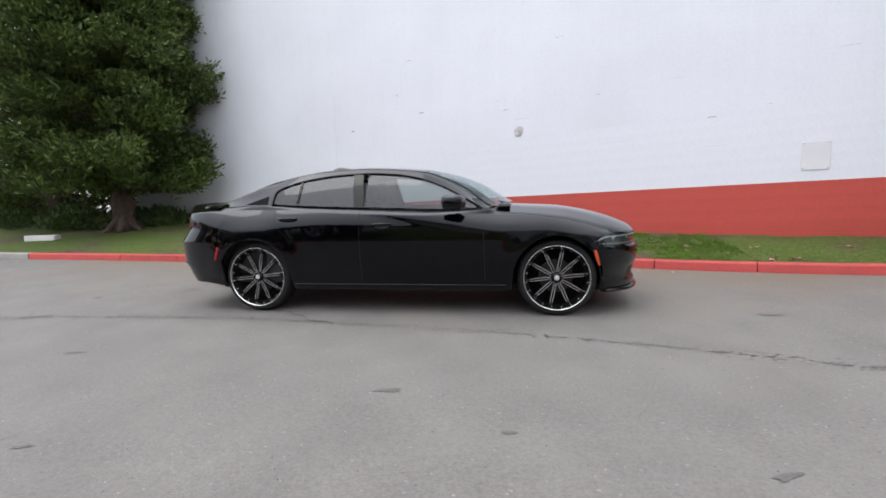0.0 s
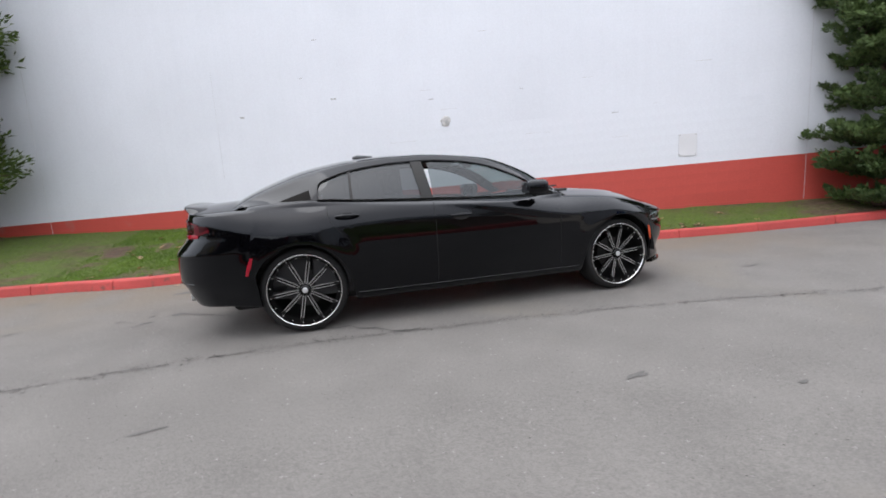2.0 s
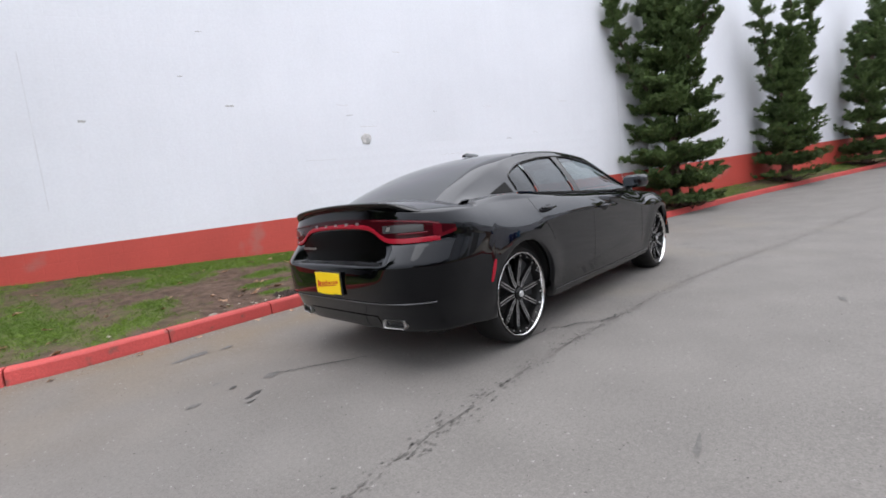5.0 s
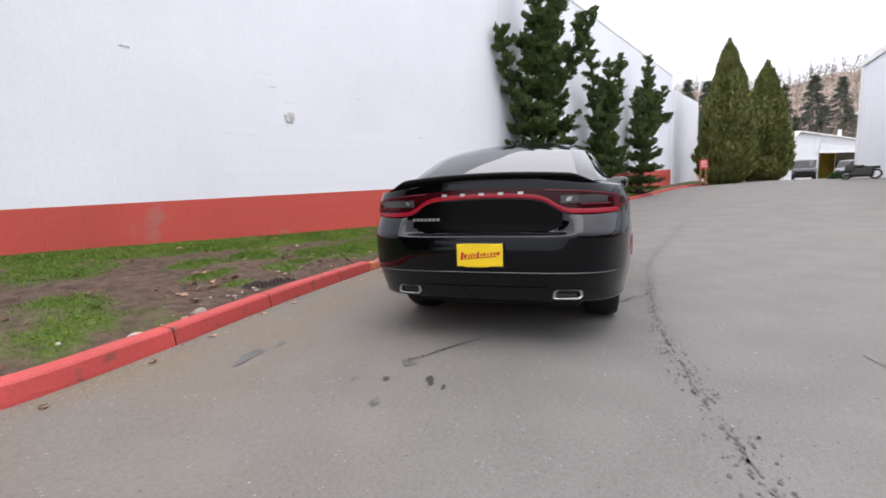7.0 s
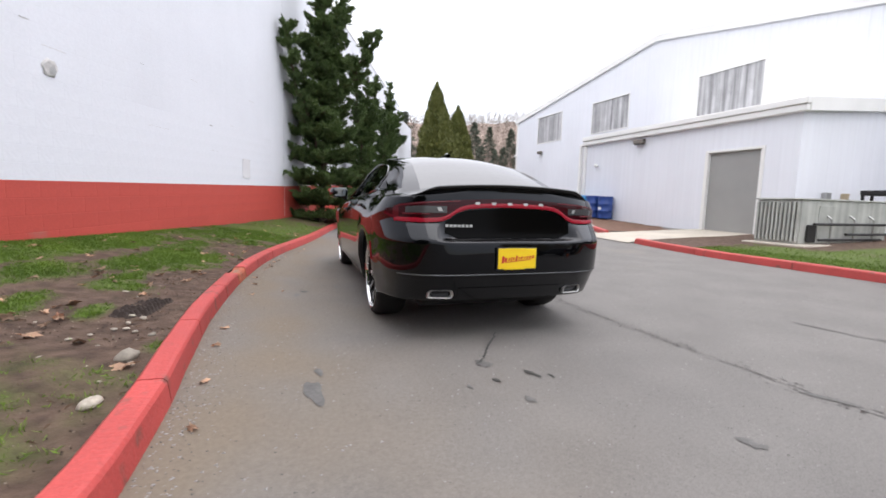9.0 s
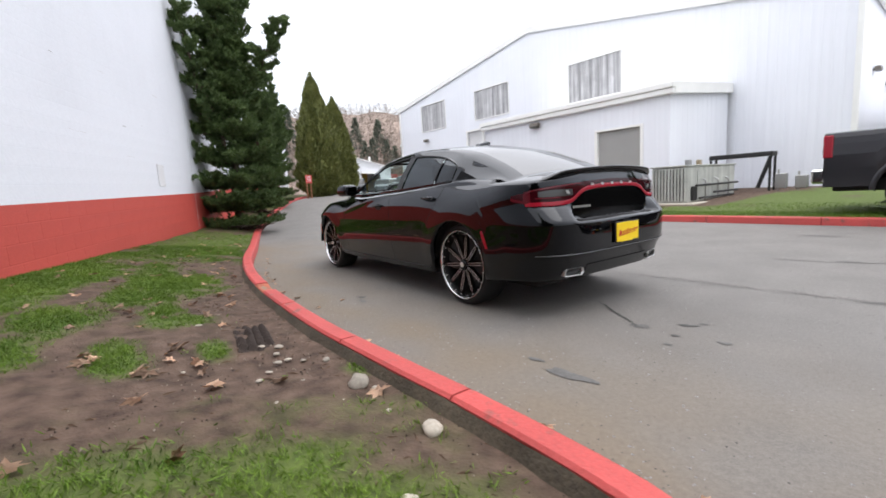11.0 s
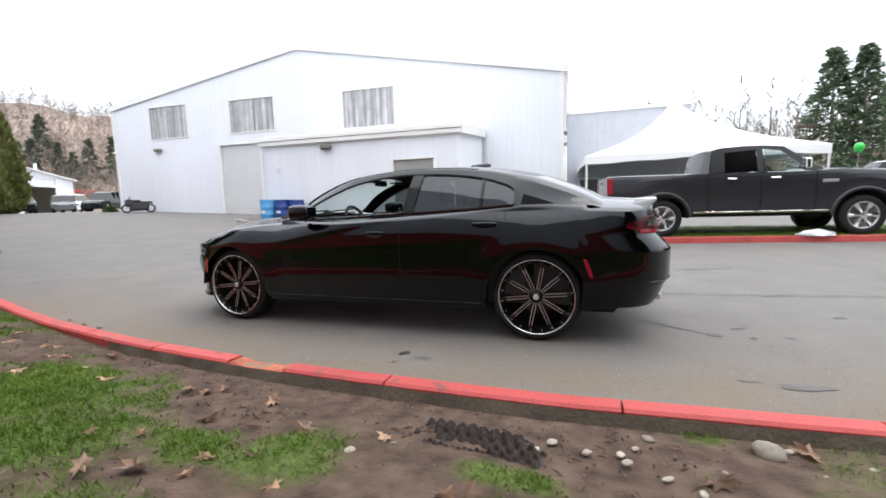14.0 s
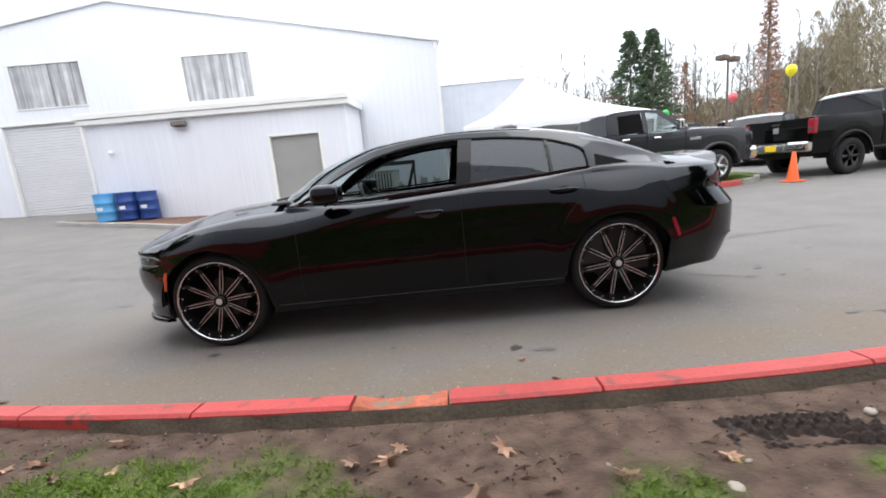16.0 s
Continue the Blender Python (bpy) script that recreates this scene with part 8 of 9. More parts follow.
def motorbike():
    ob = thing("motorcycle", "black motorcycle leaning on the grass by the building", "motorcycle", Matrix.Translation((22.3, -13.4, road_z(22.3, -13.4))) @ Matrix.Rotation(radians(48), 4, "Z") @ Matrix.Rotation(radians(14), 4, "X") @ Matrix.Diagonal((0.80, 0.9, 0.80, 1)))
    for x in (-0.7, 0.7):
        bm = bmesh.new()
        spin(bm, [(0.22, -0.05), (0.30, -0.055), (0.315, 0.0), (0.30, 0.055), (0.22, 0.05), (0.22, -0.05)], 20, Matrix.Translation((x, 0, 0.315)))
        part("wheel", bm, RUBBER, ob, smooth=True)
    bm = bmesh.new()
    box(bm, (-0.62, -0.16, 0.16), (0.55, 0.16, 0.72), 0.10, seg=2)
    box(bm, (0.25, -0.20, 0.45), (0.80, 0.20, 0.95), 0.12, seg=2)
    part("engine", bm, BLACK_MATTE, ob)
    bm = bmesh.new()
    box(bm, (-0.15, -0.14, 0.70), (0.42, 0.14, 0.92), 0.09, seg=2)
    part("tank", bm, BLACK_GLOSS, ob)
    boxed("seat", (-0.85, -0.13, 0.68), (-0.12, 0.13, 0.80), INTERIOR, ob, 0.04)
    bm = bmesh.new()
    sheet(bm, [[(0.62 - 0.18 * f, y, 0.90 + 0.32 * f) for y in (-0.17 * (1 - 0.4 * f), 0.0, 0.17 * (1 - 0.4 * f))] for f in (0, 0.5, 1)])
    thicken(bm, 0.006)
    part("windshield", bm, CLEAR_LENS, ob, "smoked windshield")
    bm = bmesh.new()
    tube(bm, (0.7, 0, 0.31), (0.45, 0, 1.0), 0.035, n=8)
    tube(bm, (0.42, -0.36, 1.05), (0.42, 0.36, 1.05), 0.018, n=6)
    part("fork", bm, DULL_METAL, ob)


motorbike()


def red_sign():
    ob = thing("sign", "small red notice on two wooden posts", "sign", pose(26.9, -7.45, road_z(27, -7.5) + 0.05, 0, 0, -72))
    WOOD = mat("brown_post_wood", (0.26, 0.12, 0.06), 0.8, vary=0.15, size=5)
    for y in (-0.17, 0.17):
        boxed("post", (y - 0.045, -0.04, -0.2), (y + 0.045, 0.04, 1.35), WOOD, ob, 0.008)
    p = boxed("panel", (-0.27, -0.062, 1.05), (0.27, -0.041, 1.62), mat("red_sign_paint", (0.55, 0.06, 0.05), 0.5), ob, 0.006)
    for z, w in ((1.50, 0.18), (1.40, 0.20), (1.30, 0.14), (1.18, 0.19)):
        boxed("text_bar", (-w, -0.066, z), (w, -0.0625, z + 0.035), WHITE_PAINT, p)
    for i, (x, y) in enumerate(((33.0, -10.6), (33.5, -10.95), (34.0, -11.2), (34.5, -11.5))):
        o = thing("timber_panel", "leaning wooden board between the hedge trees", "board", pose(x, y, road_z(x, y), 12, 0, -64))
        boxed("board", (-0.22, -0.03, 0.0), (0.22, 0.03, 1.5 - 0.15 * (i % 2)), mat("bare_timber", (0.36, 0.20, 0.11), 0.8, vary=0.15, size=4), o, 0.01)


red_sign()


def wall_marks():
    """Spalled spot, service plate, scars and hairline seams on the white wall."""
    turn = Matrix.Rotation(math.atan2(WALL_D.y, WALL_D.x), 4, "Z")
    SCAR = mat("scarred_paint", (0.56, 0.55, 0.54), 0.8, vary=0.2, size=20, bump=0.6)
    PALE_JOINT = mat("pale_joint", (0.64, 0.65, 0.68), 0.8, vary=0.15, size=3)
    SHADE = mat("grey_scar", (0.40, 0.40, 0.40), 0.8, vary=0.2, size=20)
    top = thing("wall_scar", "round spalled patch in the white paint", "mark", Matrix.Translation(wall_pt(0.02, 0.004, 2.47)) @ turn)
    bm = bmesh.new()
    rng = random.Random(5)
    rim = [(math.cos(a) * 0.11 * rng.uniform(0.75, 1.15), math.sin(a) * 0.12 * rng.uniform(0.75, 1.15)) for a in np.linspace(0, 2 * math.pi, 15, endpoint=False)]
    sheet(bm, [[(x, 0.0, z) for x, z in rim], [(x * 0.9, -0.012, z * 0.9) for x, z in rim], [(x * 0.6, -0.004, z * 0.55) for x, z in rim], [(0, -0.002, 0)] * len(rim)], close=True)
    part("rough_spot", bm, SCAR, top, smooth=True)
    bm = bmesh.new()
    bm.faces.new([bm.verts.new((0.03 + x * 0.45, -0.0145, -0.02 + z * 0.42)) for x, z in rim])
    part("grey_hollow", bm, SHADE, top)
    top = thing("service_plate", "grey metal service plate screwed to the wall", "plate", Matrix.Translation(wall_pt(4.82, 0.004, 1.645)) @ turn)
    boxed("plate", (-0.175, -0.010, -0.215), (0.175, 0.0, 0.215), mat("grey_plate_paint", (0.70, 0.70, 0.72), 0.5, vary=0.05), top, 0.004)
    for x in (-0.15, 0.15):
        for z in (-0.19, 0.19):
            boxed("screw", (x - 0.008, -0.014, z - 0.008), (x + 0.008, -0.010, z + 0.008), DULL_METAL, top)
    for s, z, w, h in ((-2.62, 4.33, 0.10, 0.018), (-0.25, 2.94, 0.12, 0.022), (3.43, 2.38, 0.13, 0.02), (5.1, 3.22, 0.30, 0.012), (0.86, 4.17, 0.16, 0.012), (-2.33, 3.12, 0.13, 0.035), (-0.36, 3.13, 0.22, 0.008),
                       (0.1, 2.72, 0.32, 0.007), (1.6, 3.0, 0.08, 0.015), (2.9, 3.1, 0.20, 0.009), (-4.4, 2.9, 0.10, 0.05), (-3.0, 3.6, 0.07, 0.02), (4.2, 2.5, 0.10, 0.01), (1.9, 2.1, 0.5, 0.005), (-0.9, 2.12, 0.6, 0.005), (3.5, 1.9, 0.35, 0.005)):
        o = thing("wall_scar", "small grey scuff in the white paint", "mark", Matrix.Translation(wall_pt(s, 0.0045, z)) @ turn, "scuffs on the wall")
        bm = bmesh.new()
        n = 9
        sheet(bm, [[(-w / 2 + w * i / n, -0.0012, -h / 2 * rng.uniform(0.2, 1)), (-w / 2 + w * i / n, -0.0012, h / 2 * rng.uniform(0.2, 1))] for i in range(n + 1)])
        part("scuff", bm, SHADE if h > 0.012 else SCAR, o)
    for s, z0, z1 in ((7.02, 0.45, 7.5), (-5.0, 1.6, 3.9), (-9.5, 0.6, 7.0)):
        o = thing("wall_seam", "vertical movement joint in the wall", "joint", Matrix.Translation(wall_pt(s, 0.003, 0)) @ turn)
        boxed("joint_bead", (-0.004, -0.0035, z0), (0.004, 0.0, z1), PALE_JOINT, o)


wall_marks()


def ragged(name, label, x, y, w, h, turn, material, seed, z=0.0042, category="stain", group="", lift=None):
    """A flat ragged stain, patch or puddle of tar on the asphalt."""
    rng = random.Random(seed)
    n = 22
    k = [rng.uniform(0, 6.28) for _ in range(4)]
    pts = [(math.cos(a) * w * q, math.sin(a) * h * q) for a in np.linspace(0, 2 * math.pi, n, endpoint=False)
           for q in (0.72 + 0.20 * math.sin(a + k[0]) + 0.16 * math.sin(2 * a + k[1]) + 0.13 * math.sin(3 * a + k[2]) + 0.10 * math.sin(5 * a + k[3]) + rng.uniform(-0.07, 0.07),)]
    bm = bmesh.new()
    m = Matrix.Rotation(radians(turn), 4, "Z")
    vs = []
    for px, py in pts:
        p = m @ Vector((px, py, 0))
        vs.append(bm.verts.new((p.x, p.y, road_z(x + p.x, y + p.y) + z - road_z(x, y))))
    c = bm.verts.new((0, 0, z))
    for i in range(n):
        bm.faces.new((c, vs[i], vs[(i + 1) % n]))
    ob = part(name, bm, material)
    ob.location = (x, y, road_z(x, y))
    return tagged(ob, label, category, group)


OIL = mat("dark_oil_stain", (0.045, 0.043, 0.040), 0.6, vary=0.3, size=8, grain=0.2)
DAMP = mat("damp_patch", (0.104, 0.100, 0.095), 0.7, vary=0.2, size=6, grain=0.2)
for i, (x, y, w, h, a, m) in enumerate(((-3.14, 0.155, 0.075, 0.035, 20, OIL), (-3.20, 0.06, 0.035, 0.015, 10, OIL), (-2.90, 0.39, 0.10, 0.05, 30, DAMP), (-3.18, 0.41, 0.045, 0.022, 0, OIL), (-3.22, 0.60, 0.035, 0.02, 0, DAMP),
                                        (-3.45, 0.35, 0.06, 0.03, 15, DAMP), (-3.12, 1.42, 0.16, 0.075, 10, DAMP), (-2.86, 1.40, 0.09, 0.025, 20, DAMP), (-0.62, 1.45, 0.07, 0.045, 30, OIL), (-0.77, 1.53, 0.09, 0.04, -20, DAMP), (-0.33, 1.10, 0.06, 0.02, 5, DAMP),
                                        (1.55, 1.05, 0.08, 0.03, 10, OIL), (0.2, 1.25, 0.03, 0.015, 0, OIL), (-3.9, -1.3, 0.14, 0.05, 30, DAMP), (-2.3, -2.2, 0.10, 0.02, 10, DAMP), (1.1, -3.0, 0.05, 0.02, 0, DAMP), (0.4, -2.6, 0.12, 0.03, 10, DAMP),
                                        (2.2, -3.2, 0.08, 0.03, 25, DAMP), (-1.2, -3.4, 0.06, 0.02, 15, DAMP), (-3.3, -3.0, 0.13, 0.03, 20, DAMP), (-4.4, 0.4, 0.09, 0.03, 10, DAMP), (-4.1, -0.4, 0.07, 0.05, 10, DAMP), (-1.9, -4.2, 0.10, 0.03, 160, DAMP),
                                        (3.4, -0.7, 0.12, 0.04, 0, DAMP), (-5.5, -2.6, 0.12, 0.05, 40, DAMP), (-4.9, 1.7, 0.10, 0.03, 0, DAMP), (2.8, -4.6, 0.10, 0.03, 0, DAMP), (5.2, -3.6, 0.25, 0.06, 10, DAMP), (-2.6, -4.9, 0.35, 0.07, 5, DAMP))):
    ragged("oil_stain", "dark oil or damp stain on the asphalt", x, y, w, h, a, m, 200 + i, group="stains on the drive")


def crack():
    """The long ragged seam in the asphalt, and the branch under the rear wheel."""
    rng = random.Random(12)
    line = [(-5.2, -1.45), (-3.6, -1.25), (-2.6, -1.18), (-1.8, -1.16), (-0.68, -1.24), (0.4, -1.33), (1.5, -1.50), (3.0, -1.85), (4.6, -2.25), (6.5, -2.75), (9.0, -3.7), (13.0, -5.2), (18.0, -7.4)]
    top = thing("road_crack", "long ragged dark seam across the asphalt", "crack")
    bm = bmesh.new()
    x = -5.2
    while x < 17.8:
        d = 0.03 + 0.05 * rng.random() + 0.02 * max(0, x - 3)
        y = curve_at(line, x) + 0.035 * noise.noise((x * 3, 1, 0)) + 0.02 * noise.noise((x * 11, 2, 0))
        w = 0.003 + 0.013 * max(0, 0.3 + noise.noise((x * 2.2, 4, 0))) * rng.random()
        if rng.random() < 0.58:
            y2 = curve_at(line, x + d) + 0.035 * noise.noise(((x + d) * 3, 1, 0)) + 0.02 * noise.noise(((x + d) * 11, 2, 0))
            z = road_z(x, y) + 0.0045
            bm.faces.new([bm.verts.new(p) for p in ((x, y - w, z), (x + d * 0.5, (y + y2) / 2 - w * 1.3, z), (x + d, y2 - w * 0.6, z), (x + d, y2 + w * 0.6, z), (x + d * 0.5, (y + y2) / 2 + w, z), (x, y + w, z))])
        for _ in range(rng.choice((3, 5, 7, 9))):
            px, py, r = x + rng.uniform(-0.1, 0.1), y + rng.gauss(0, 0.05), rng.uniform(0.002, 0.009) * (1 + 0.08 * max(0, x - 3))
            z = road_z(px, py) + 0.0045
            bm.faces.new([bm.verts.new((px + r * 1.6 * math.cos(a), py + r * math.sin(a), z)) for a in (0.3, 1.4, 2.6, 3.6, 4.9, 5.8)])
        x += d
    tagged(part("tar_seam", bm, mat("seam_dirt", (0.104, 0.098, 0.092), 0.9, vary=0.3, size=5, grain=0.3), top), kind="stuff")
    for pts in ([(-1.45, -0.83), (-1.28, -0.88), (-1.20, -0.86), (-1.10, -0.98), (-0.98, -1.02), (-0.85, -1.16), (-0.70, -1.22), (-0.62, -1.20)], [(-2.9, 0.40), (-2.75, 0.30), (-2.62, 0.22), (-2.45, 0.10), (-2.3, 0.02)], [(-4.0, -3.2), (-3.2, -2.9), (-2.6, -2.8)]):
        bm = bmesh.new()
        rows = []
        for i in range(len(pts) - 1):
            for f in np.linspace(0, 1, 6, endpoint=False):
                px = pts[i][0] + (pts[i + 1][0] - pts[i][0]) * f
                py = pts[i][1] + (pts[i + 1][1] - pts[i][1]) * f + rng.gauss(0, 0.006)
                w = rng.uniform(0.004, 0.013)
                rows.append([(px, py - w, road_z(px, py) + 0.005), (px, py + w, road_z(px, py) + 0.005)])
        sheet(bm, rows)
        part("open_crack", bm, TAR, top)


crack()


def grit():
    """Loose grit, chips and pale flecks over the asphalt."""
    rng = np.random.RandomState(55)
    for nm, n, material, lo, hi in (("grit", 5200, mat("dark_grit", (0.07, 0.066, 0.062), 0.9), 0.002, 0.007), ("pale_flecks", 6500, mat("pale_flecks", (0.27, 0.26, 0.25), 0.9), 0.003, 0.010)):
        vs, fs = [], []
        for i in range(n):
            x, y = rng.uniform(-7, 7), rng.uniform(-5.6, 2.1)
            if rng.uniform() < 0.16:
                x = rng.uniform(-5, 3)
                y = min(kerb_y(x) - abs(rng.normal(0, 0.12)) - 0.01, 2.2)
            r = rng.uniform(lo, hi)
            z = road_z(x, y)
            k = len(vs)
            a = rng.uniform(0, 6)
            for j in range(3):
                vs.append((x + r * math.cos(a + j * 2.1), y + r * math.sin(a + j * 2.1), z + 0.001))
            vs.append((x, y, z + r * 0.5))
            fs += [(k, k + 1, k + 3), (k + 1, k + 2, k + 3), (k + 2, k, k + 3)]
        ob = raw(nm, vs, fs, material)
        tagged(ob, "loose grit and flecks on the asphalt", "grit", kind="stuff")


grit()


def stone(label, x, y, size, seed, z=None):
    rng = random.Random(seed)
    bm = bmesh.new()
    bmesh.ops.create_icosphere(bm, subdivisions=2, radius=1.0)
    off = Vector((seed * 1.7, 0, 0))
    for v in bm.verts:
        k = 1 + 0.30 * noise.noise(v.co * 1.1 + off) + 0.16 * noise.noise(v.co * 2.6 + off)
        v.co = Vector((v.co.x * size[0] * k, v.co.y * size[1] * k, v.co.z * size[2] * k))
    ob = part("stone", bm, STONE, smooth=True)
    ob.matrix_world = Matrix.Translation((x, y, lawn_z(x, y) + size[2] * 0.45)) @ Matrix.Rotation(rng.uniform(0, 3), 4, "Z")
    tagged(ob, label, "stone", "stones in the mud")


for i, (x, y, a, b, c) in enumerate(((-2.62, 2.41, 0.085, 0.07, 0.062), (-2.71, 2.36, 0.045, 0.035, 0.028), (-3.20, 2.36, 0.075, 0.055, 0.040), (-1.79, 2.57, 0.055, 0.045, 0.026), (-1.93, 2.62, 0.045, 0.032, 0.025), (-2.06, 2.59, 0.045, 0.035, 0.02),
                                     (-2.18, 2.41, 0.055, 0.045, 0.03), (-2.08, 2.65, 0.050, 0.04, 0.02), (-2.21, 2.73, 0.045, 0.03, 0.015), (-1.73, 2.66, 0.045, 0.035, 0.02), (-2.31, 2.80, 0.04, 0.03, 0.018), (-1.02, 2.93, 0.06, 0.05, 0.025),
                                     (-2.12, 2.52, 0.035, 0.03, 0.02), (-3.5, 2.65, 0.06, 0.045, 0.025), (-2.5, 2.9, 0.03, 0.03, 0.015), (-2.9, 2.7, 0.03, 0.025, 0.015), (-2.75, 2.55, 0.035, 0.028, 0.016), (-0.7, 2.75, 0.025, 0.02, 0.012), (-2.0, 3.1, 0.03, 0.02, 0.012),
                                     (-2.42, 2.62, 0.03, 0.022, 0.014), (-2.95, 2.42, 0.03, 0.024, 0.014), (-1.15, 2.80, 0.028, 0.02, 0.012), (-2.62, 2.80, 0.04, 0.03, 0.016))):
    stone("smooth river stone half sunk in the mud", x, y, (a * (0.72 if i in (0, 2) else 0.50), b * (0.72 if i in (0, 2) else 0.46), c * (0.62 if i in (0, 2) else 0.42)), i)


def fallen_leaves():
    """Dry curled oak leaves on the strip and along the kerb."""
    shapes = []
    for k in range(4):
        rng = random.Random(60 + k)
        bm = bmesh.new()
        out = []
        for i in range(14):
            a = 2 * math.pi * i / 14
            r = (0.055 if i % 2 else 0.030) * rng.uniform(0.8, 1.2)
            out.append(bm.verts.new((r * 1.25 * math.cos(a), r * 0.85 * math.sin(a), 0.012 * math.sin(2 * a + k) + rng.uniform(0, 0.010))))
        c = bm.verts.new((0, 0, 0.006))
        for i in range(14):
            bm.faces.new((c, out[i], out[(i + 1) % 14]))
        bmesh.ops.solidify(bm, geom=bm.faces[:], thickness=0.0012)
        me = bpy.data.meshes.new("fallen_leaf")
        bm.to_mesh(me)
        bm.free()
        me.materials.append(DEAD_LEAF)
        shapes.append(me)
    rng = random.Random(9)
    spots = [(-0.70, 3.11), (-0.93, 3.27), (-1.50, 3.52), (-1.65, 3.52), (-1.58, 3.48), (-1.49, 3.11), (-1.56, 3.09), (-1.64, 3.14), (-1.79, 3.14), (-1.90, 3.02), (-2.29, 3.0), (-1.95, 3.25), (-1.91, 3.29), (0.04, 2.53), (1.42, 2.77),
             (0.22, 2.61), (0.08, 2.61), (-0.55, 3.19), (-2.3, 3.3), (-2.9, 3.2), (-3.4, 3.4), (-0.2, 3.4), (-3.9, 2.9)]
    for i in range(100):
        x = rng.uniform(-5, 6)
        ky = kerb_y(x)
        wall_y = WALL_P.y + (x - WALL_P.x) * WALL_D.y / WALL_D.x
        spots.append((x, rng.uniform(ky + 0.25, wall_y - 0.15)))
    for x, y in spots:
        ob = new("fallen_leaf", rng.choice(shapes))
        s = rng.uniform(0.6, 1.05)
        ob.matrix_world = Matrix.Translation((x, y, lawn_z(x, y) + 0.012)) @ Euler((rng.uniform(-0.3, 0.3), rng.uniform(-0.3, 0.3), rng.uniform(0, 6))).to_matrix().to_4x4() @ Matrix.Diagonal((s, s, s, 1))
        tagged(ob, "dry curled brown oak leaf on the ground", "leaf", "fallen leaves")
    for x, y in ((-0.61, 1.66), (0.93, 1.93), (1.21, 1.90), (1.05, 1.88), (0.75, 1.93), (-0.75, 1.95), (2.6, 1.55), (2.9, 1.5), (3.3, 1.4), (-2.3, 2.02), (-1.9, 2.03), (-2.9, 1.98), (-3.4, 1.93), (0.2, 2.0), (1.5, 1.86), (1.7, 1.80), (-0.2, 1.97), (2.1, 1.72), (-4.0, 1.9)):
        ob = new("fallen_leaf", rng.choice(shapes))
        s = rng.uniform(0.4, 0.7)
        ob.matrix_world = Matrix.Translation((x, y, road_z(x, y) + 0.008)) @ Matrix.Rotation(rng.uniform(0, 6), 4, "Z") @ Matrix.Diagonal((s, s, s, 1))
        tagged(ob, "dry brown leaf on the asphalt by the kerb", "leaf", "fallen leaves")


fallen_leaves()


def tread_print():
    """A deep tyre print pressed into the mud."""
    top = thing("tyre_print", "dark ridged tyre print pressed into the mud", "print", pose(-1.48, 2.655, 0, 0, 0, -7))
    MUD = mat("wet_mud", (0.034, 0.022, 0.017), 0.8, vary=0.25, size=10, bump=0.6)
    bm = bmesh.new()
    rows = []
    for i in range(97):
        x = -0.32 + 0.64 * i / 96
        row = []
        for j in range(33):
            y = -0.125 + 0.25 * j / 32
            m = top.matrix_world @ Vector((x, y, 0))
            edge = smooth01((0.32 - abs(x)) / 0.06) * smooth01((0.125 - abs(y)) / 0.03)
            ridge = 0.027 * max(-0.6, math.sin(2 * math.pi * (x + 0.25 * abs(y)) / 0.054 + (math.pi if int((y + 0.2) / 0.05) % 2 else 0))) * (0.4 + 0.6 * abs(math.sin(math.pi * (y + 0.2) / 0.05)))
            edge *= smooth01(1.0 + 1.3 * noise.noise((x * 6, y * 9, 6)))
            row.append((x, y, lawn_z(m.x, m.y) - 0.022 + 0.034 * edge + ridge * edge + 0.008 * noise.noise((x * 14, y * 14, 3))))
        rows.append(row)
    sheet(bm, rows)
    part("pressed_mud", bm, MUD, top)


tread_print()


def grass():
    """Blades where the strip and the verge are grown over."""
    rng = np.random.RandomState(3)
    c, d = [], []
    tries = 0
    while len(c) < 150000 and tries < 330000:
        tries += 1
        near = rng.uniform() < 0.8
        x = rng.uniform(-5.5, 4.5) if near else rng.uniform(-12, 22)
        ky = kerb_y(x) + 0.16
        wall_y = WALL_P.y + (x - WALL_P.x) * WALL_D.y / WALL_D.x
        y = rng.uniform(ky, wall_y - 0.01)
        if rng.uniform() < grass_at(x, y) ** 1.4 * (0.55 + 0.9 * noise.noise((x * 16, y * 16, 4))):
            for _ in range(2):
                c.append((x + rng.normal(0, 0.012), y + rng.normal(0, 0.012), lawn_z(x, y) + 0.008))
                d.append((rng.normal(0, 0.6), rng.normal(0, 0.6), 1.0))
    v, f = blades(np.array(c), np.array(d), 0.040, 0.0046, 0.6, rng, 0.2)
    tagged(mesh_np("grass", v, f, GRASS), "patchy short green grass on the strip", "grass", kind="stuff")
    c, d = [], []
    for i in range(22000):
        x = rng.uniform(-8.4, 3.3)
        y = rng.uniform(curve_at(KERB_B, x) - 0.9, curve_at(KERB_B, x) - 0.12) if rng.uniform() < 0.6 else rng.uniform(-8.6, -6.3)
        if x > 1.5 or (x > 0.0 and y < -8.0):
            continue
        c.append((x, y, road_z(x, y) + 0.125))
        d.append((rng.normal(0, 0.4), rng.normal(0, 0.4), 1.0))
    v, f = blades(np.array(c), np.array(d), 0.045, 0.008, 0.5, rng, 0.2)
    tagged(mesh_np("grass", v, f, GRASS), "short green grass on the far verge", "grass", kind="stuff")


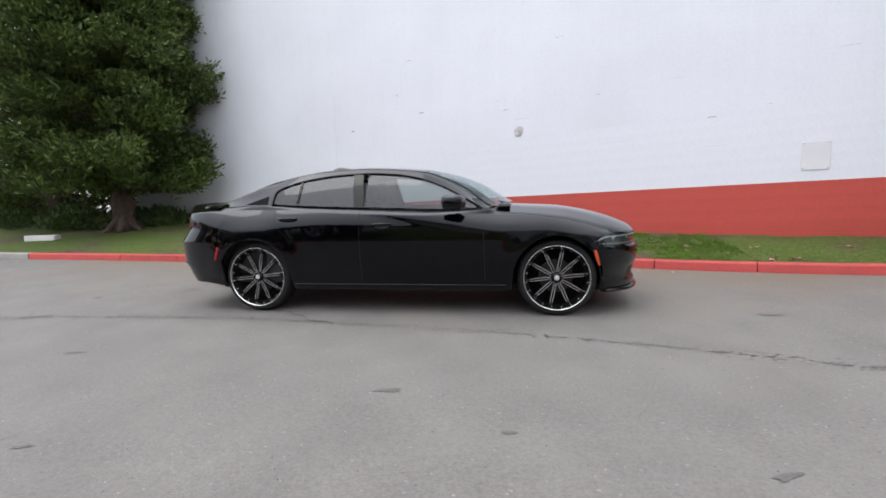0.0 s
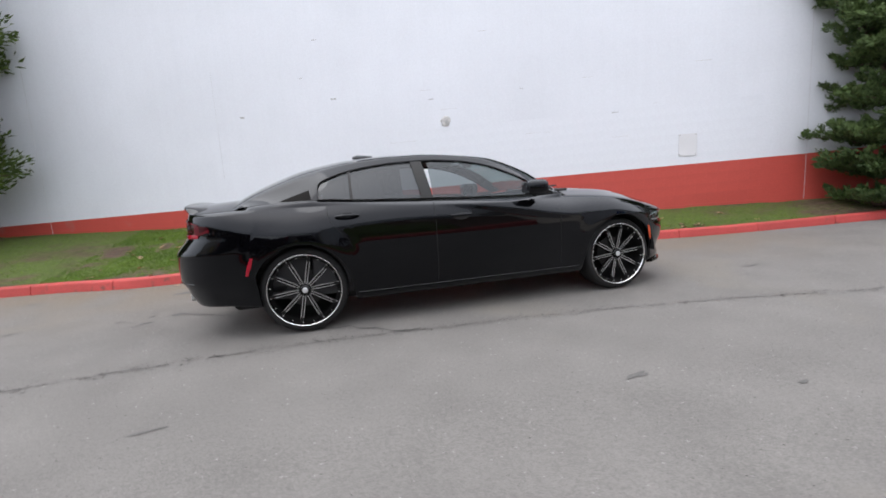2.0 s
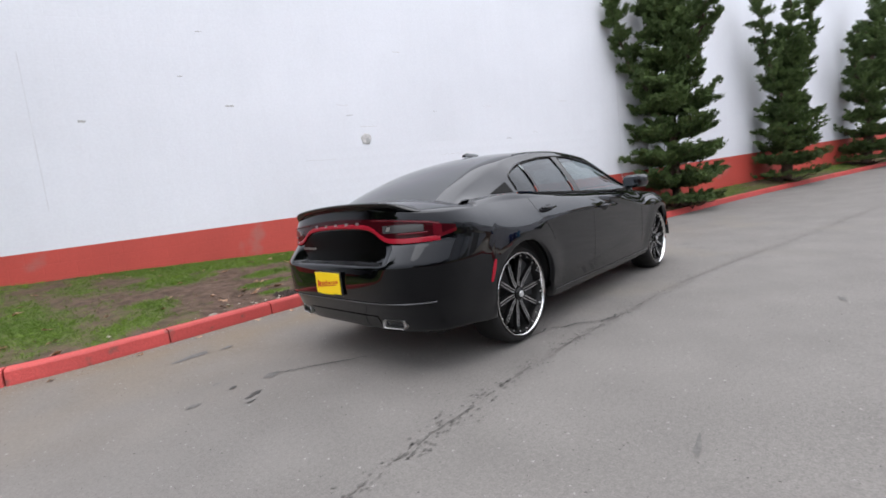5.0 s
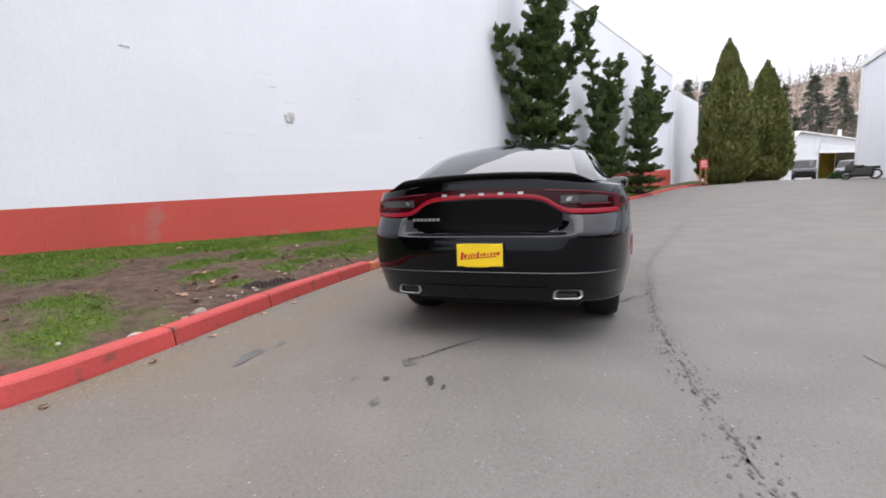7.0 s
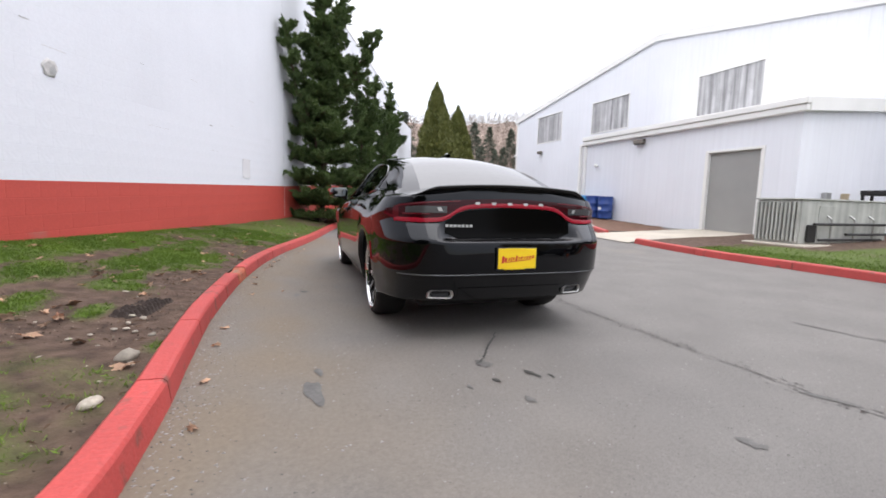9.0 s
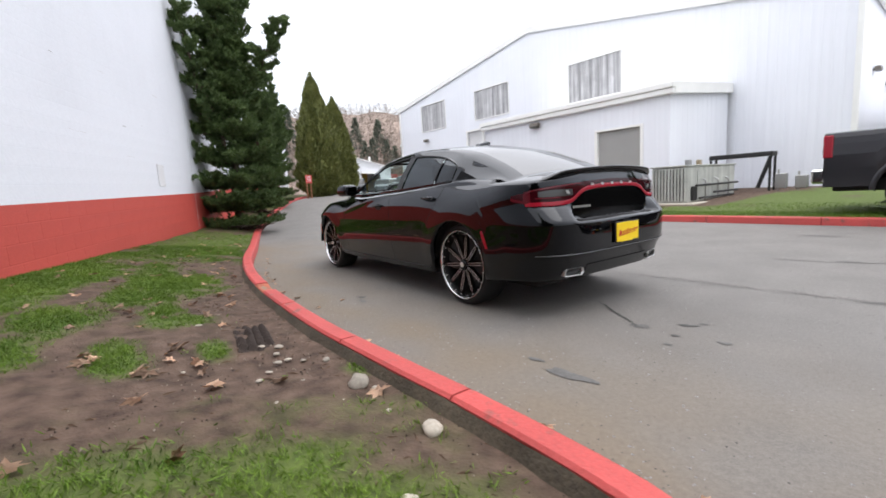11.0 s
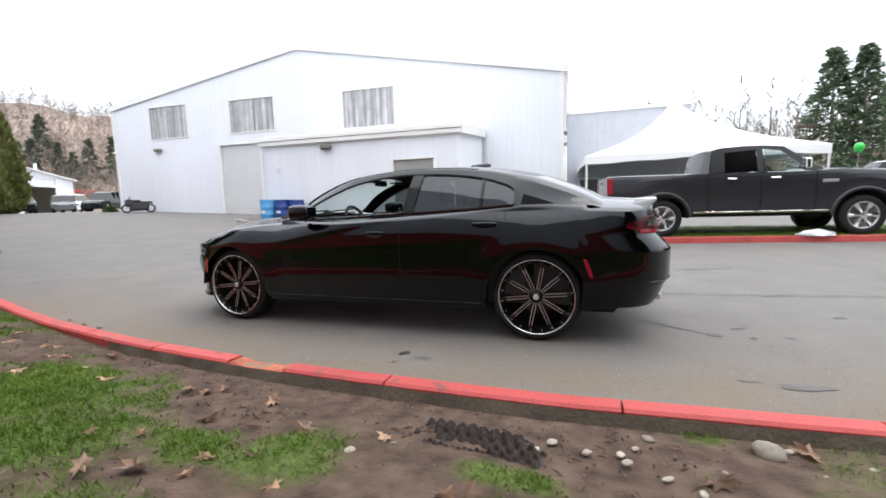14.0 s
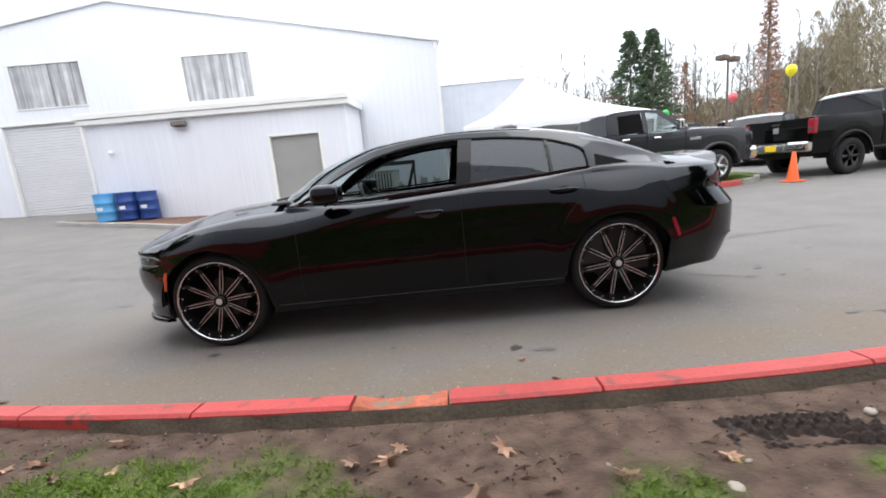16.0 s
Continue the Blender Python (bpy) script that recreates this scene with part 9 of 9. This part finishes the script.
grass()
stone_pale = mat("pale_kerb_block", (0.62, 0.62, 0.60), 0.8)
ob = boxed("concrete_block", (-0.45, -0.12, 0.0), (0.45, 0.12, 0.16), stone_pale, bevel=0.02)
ob.matrix_world = pose(-12.0, 5.2, lawn_z(-12.0, 5.2) - 0.02, 0, 0, 6)
tagged(ob, "pale concrete block lying on the grass", "block")
bag = bmesh.new()
bmesh.ops.create_icosphere(bag, subdivisions=3, radius=1.0)
for v in bag.verts:
    v.co = Vector((v.co.x * 0.32, v.co.y * 0.14, max(-0.02, v.co.z) * 0.12)) * (1 + 0.35 * noise.noise(v.co * 2.3))
ob = part("plastic_bag", bag, WHITE_PAINT, smooth=True)
ob.location = (-6.3, -6.45, road_z(-6.3, -6.45) + 0.13)
tagged(ob, "crumpled white plastic bag on the verge", "bag")


def litter():
    """Crumbs of soil, twigs and chips over the bare mud."""
    rng = np.random.RandomState(91)
    for nm, n, material, lo, hi, long in (("mud_crumbs", 3200, mat("dark_crumbs", (0.045, 0.030, 0.022), 0.95), 0.003, 0.010, 1.0), ("pale_chips", 1500, mat("pale_chips", (0.22, 0.18, 0.14), 0.9), 0.003, 0.009, 1.0),
                                          ("twigs", 900, mat("twig_brown", (0.10, 0.06, 0.036), 0.9), 0.004, 0.007, 7.0)):
        vs, fs = [], []
        for i in range(n):
            x = rng.uniform(-5.5, 3.5)
            ky = kerb_y(x) + 0.17
            wall_y = WALL_P.y + (x - WALL_P.x) * WALL_D.y / WALL_D.x
            y = ky + (wall_y - ky) * rng.uniform(0, 1) ** 1.3
            if rng.uniform() < grass_at(x, y) * 0.8:
                continue
            r = rng.uniform(lo, hi)
            z, k, a = lawn_z(x, y) + 0.004, len(vs), rng.uniform(0, 6.28)
            ca, sa = math.cos(a), math.sin(a)
            for u, v in ((1.0, 0.1), (-0.5, 0.9), (-0.6, -0.8)):
                px, py = u * r * long, v * r
                vs.append((x + px * ca - py * sa, y + px * sa + py * ca, z - 0.006))
            vs.append((x, y, z + r * 0.30))
            fs += [(k, k + 1, k + 3), (k + 1, k + 2, k + 3), (k + 2, k, k + 3)]
        tagged(raw(nm, vs, fs, material), "crumbs, chips and twigs scattered on the mud", "litter", kind="stuff")


litter()
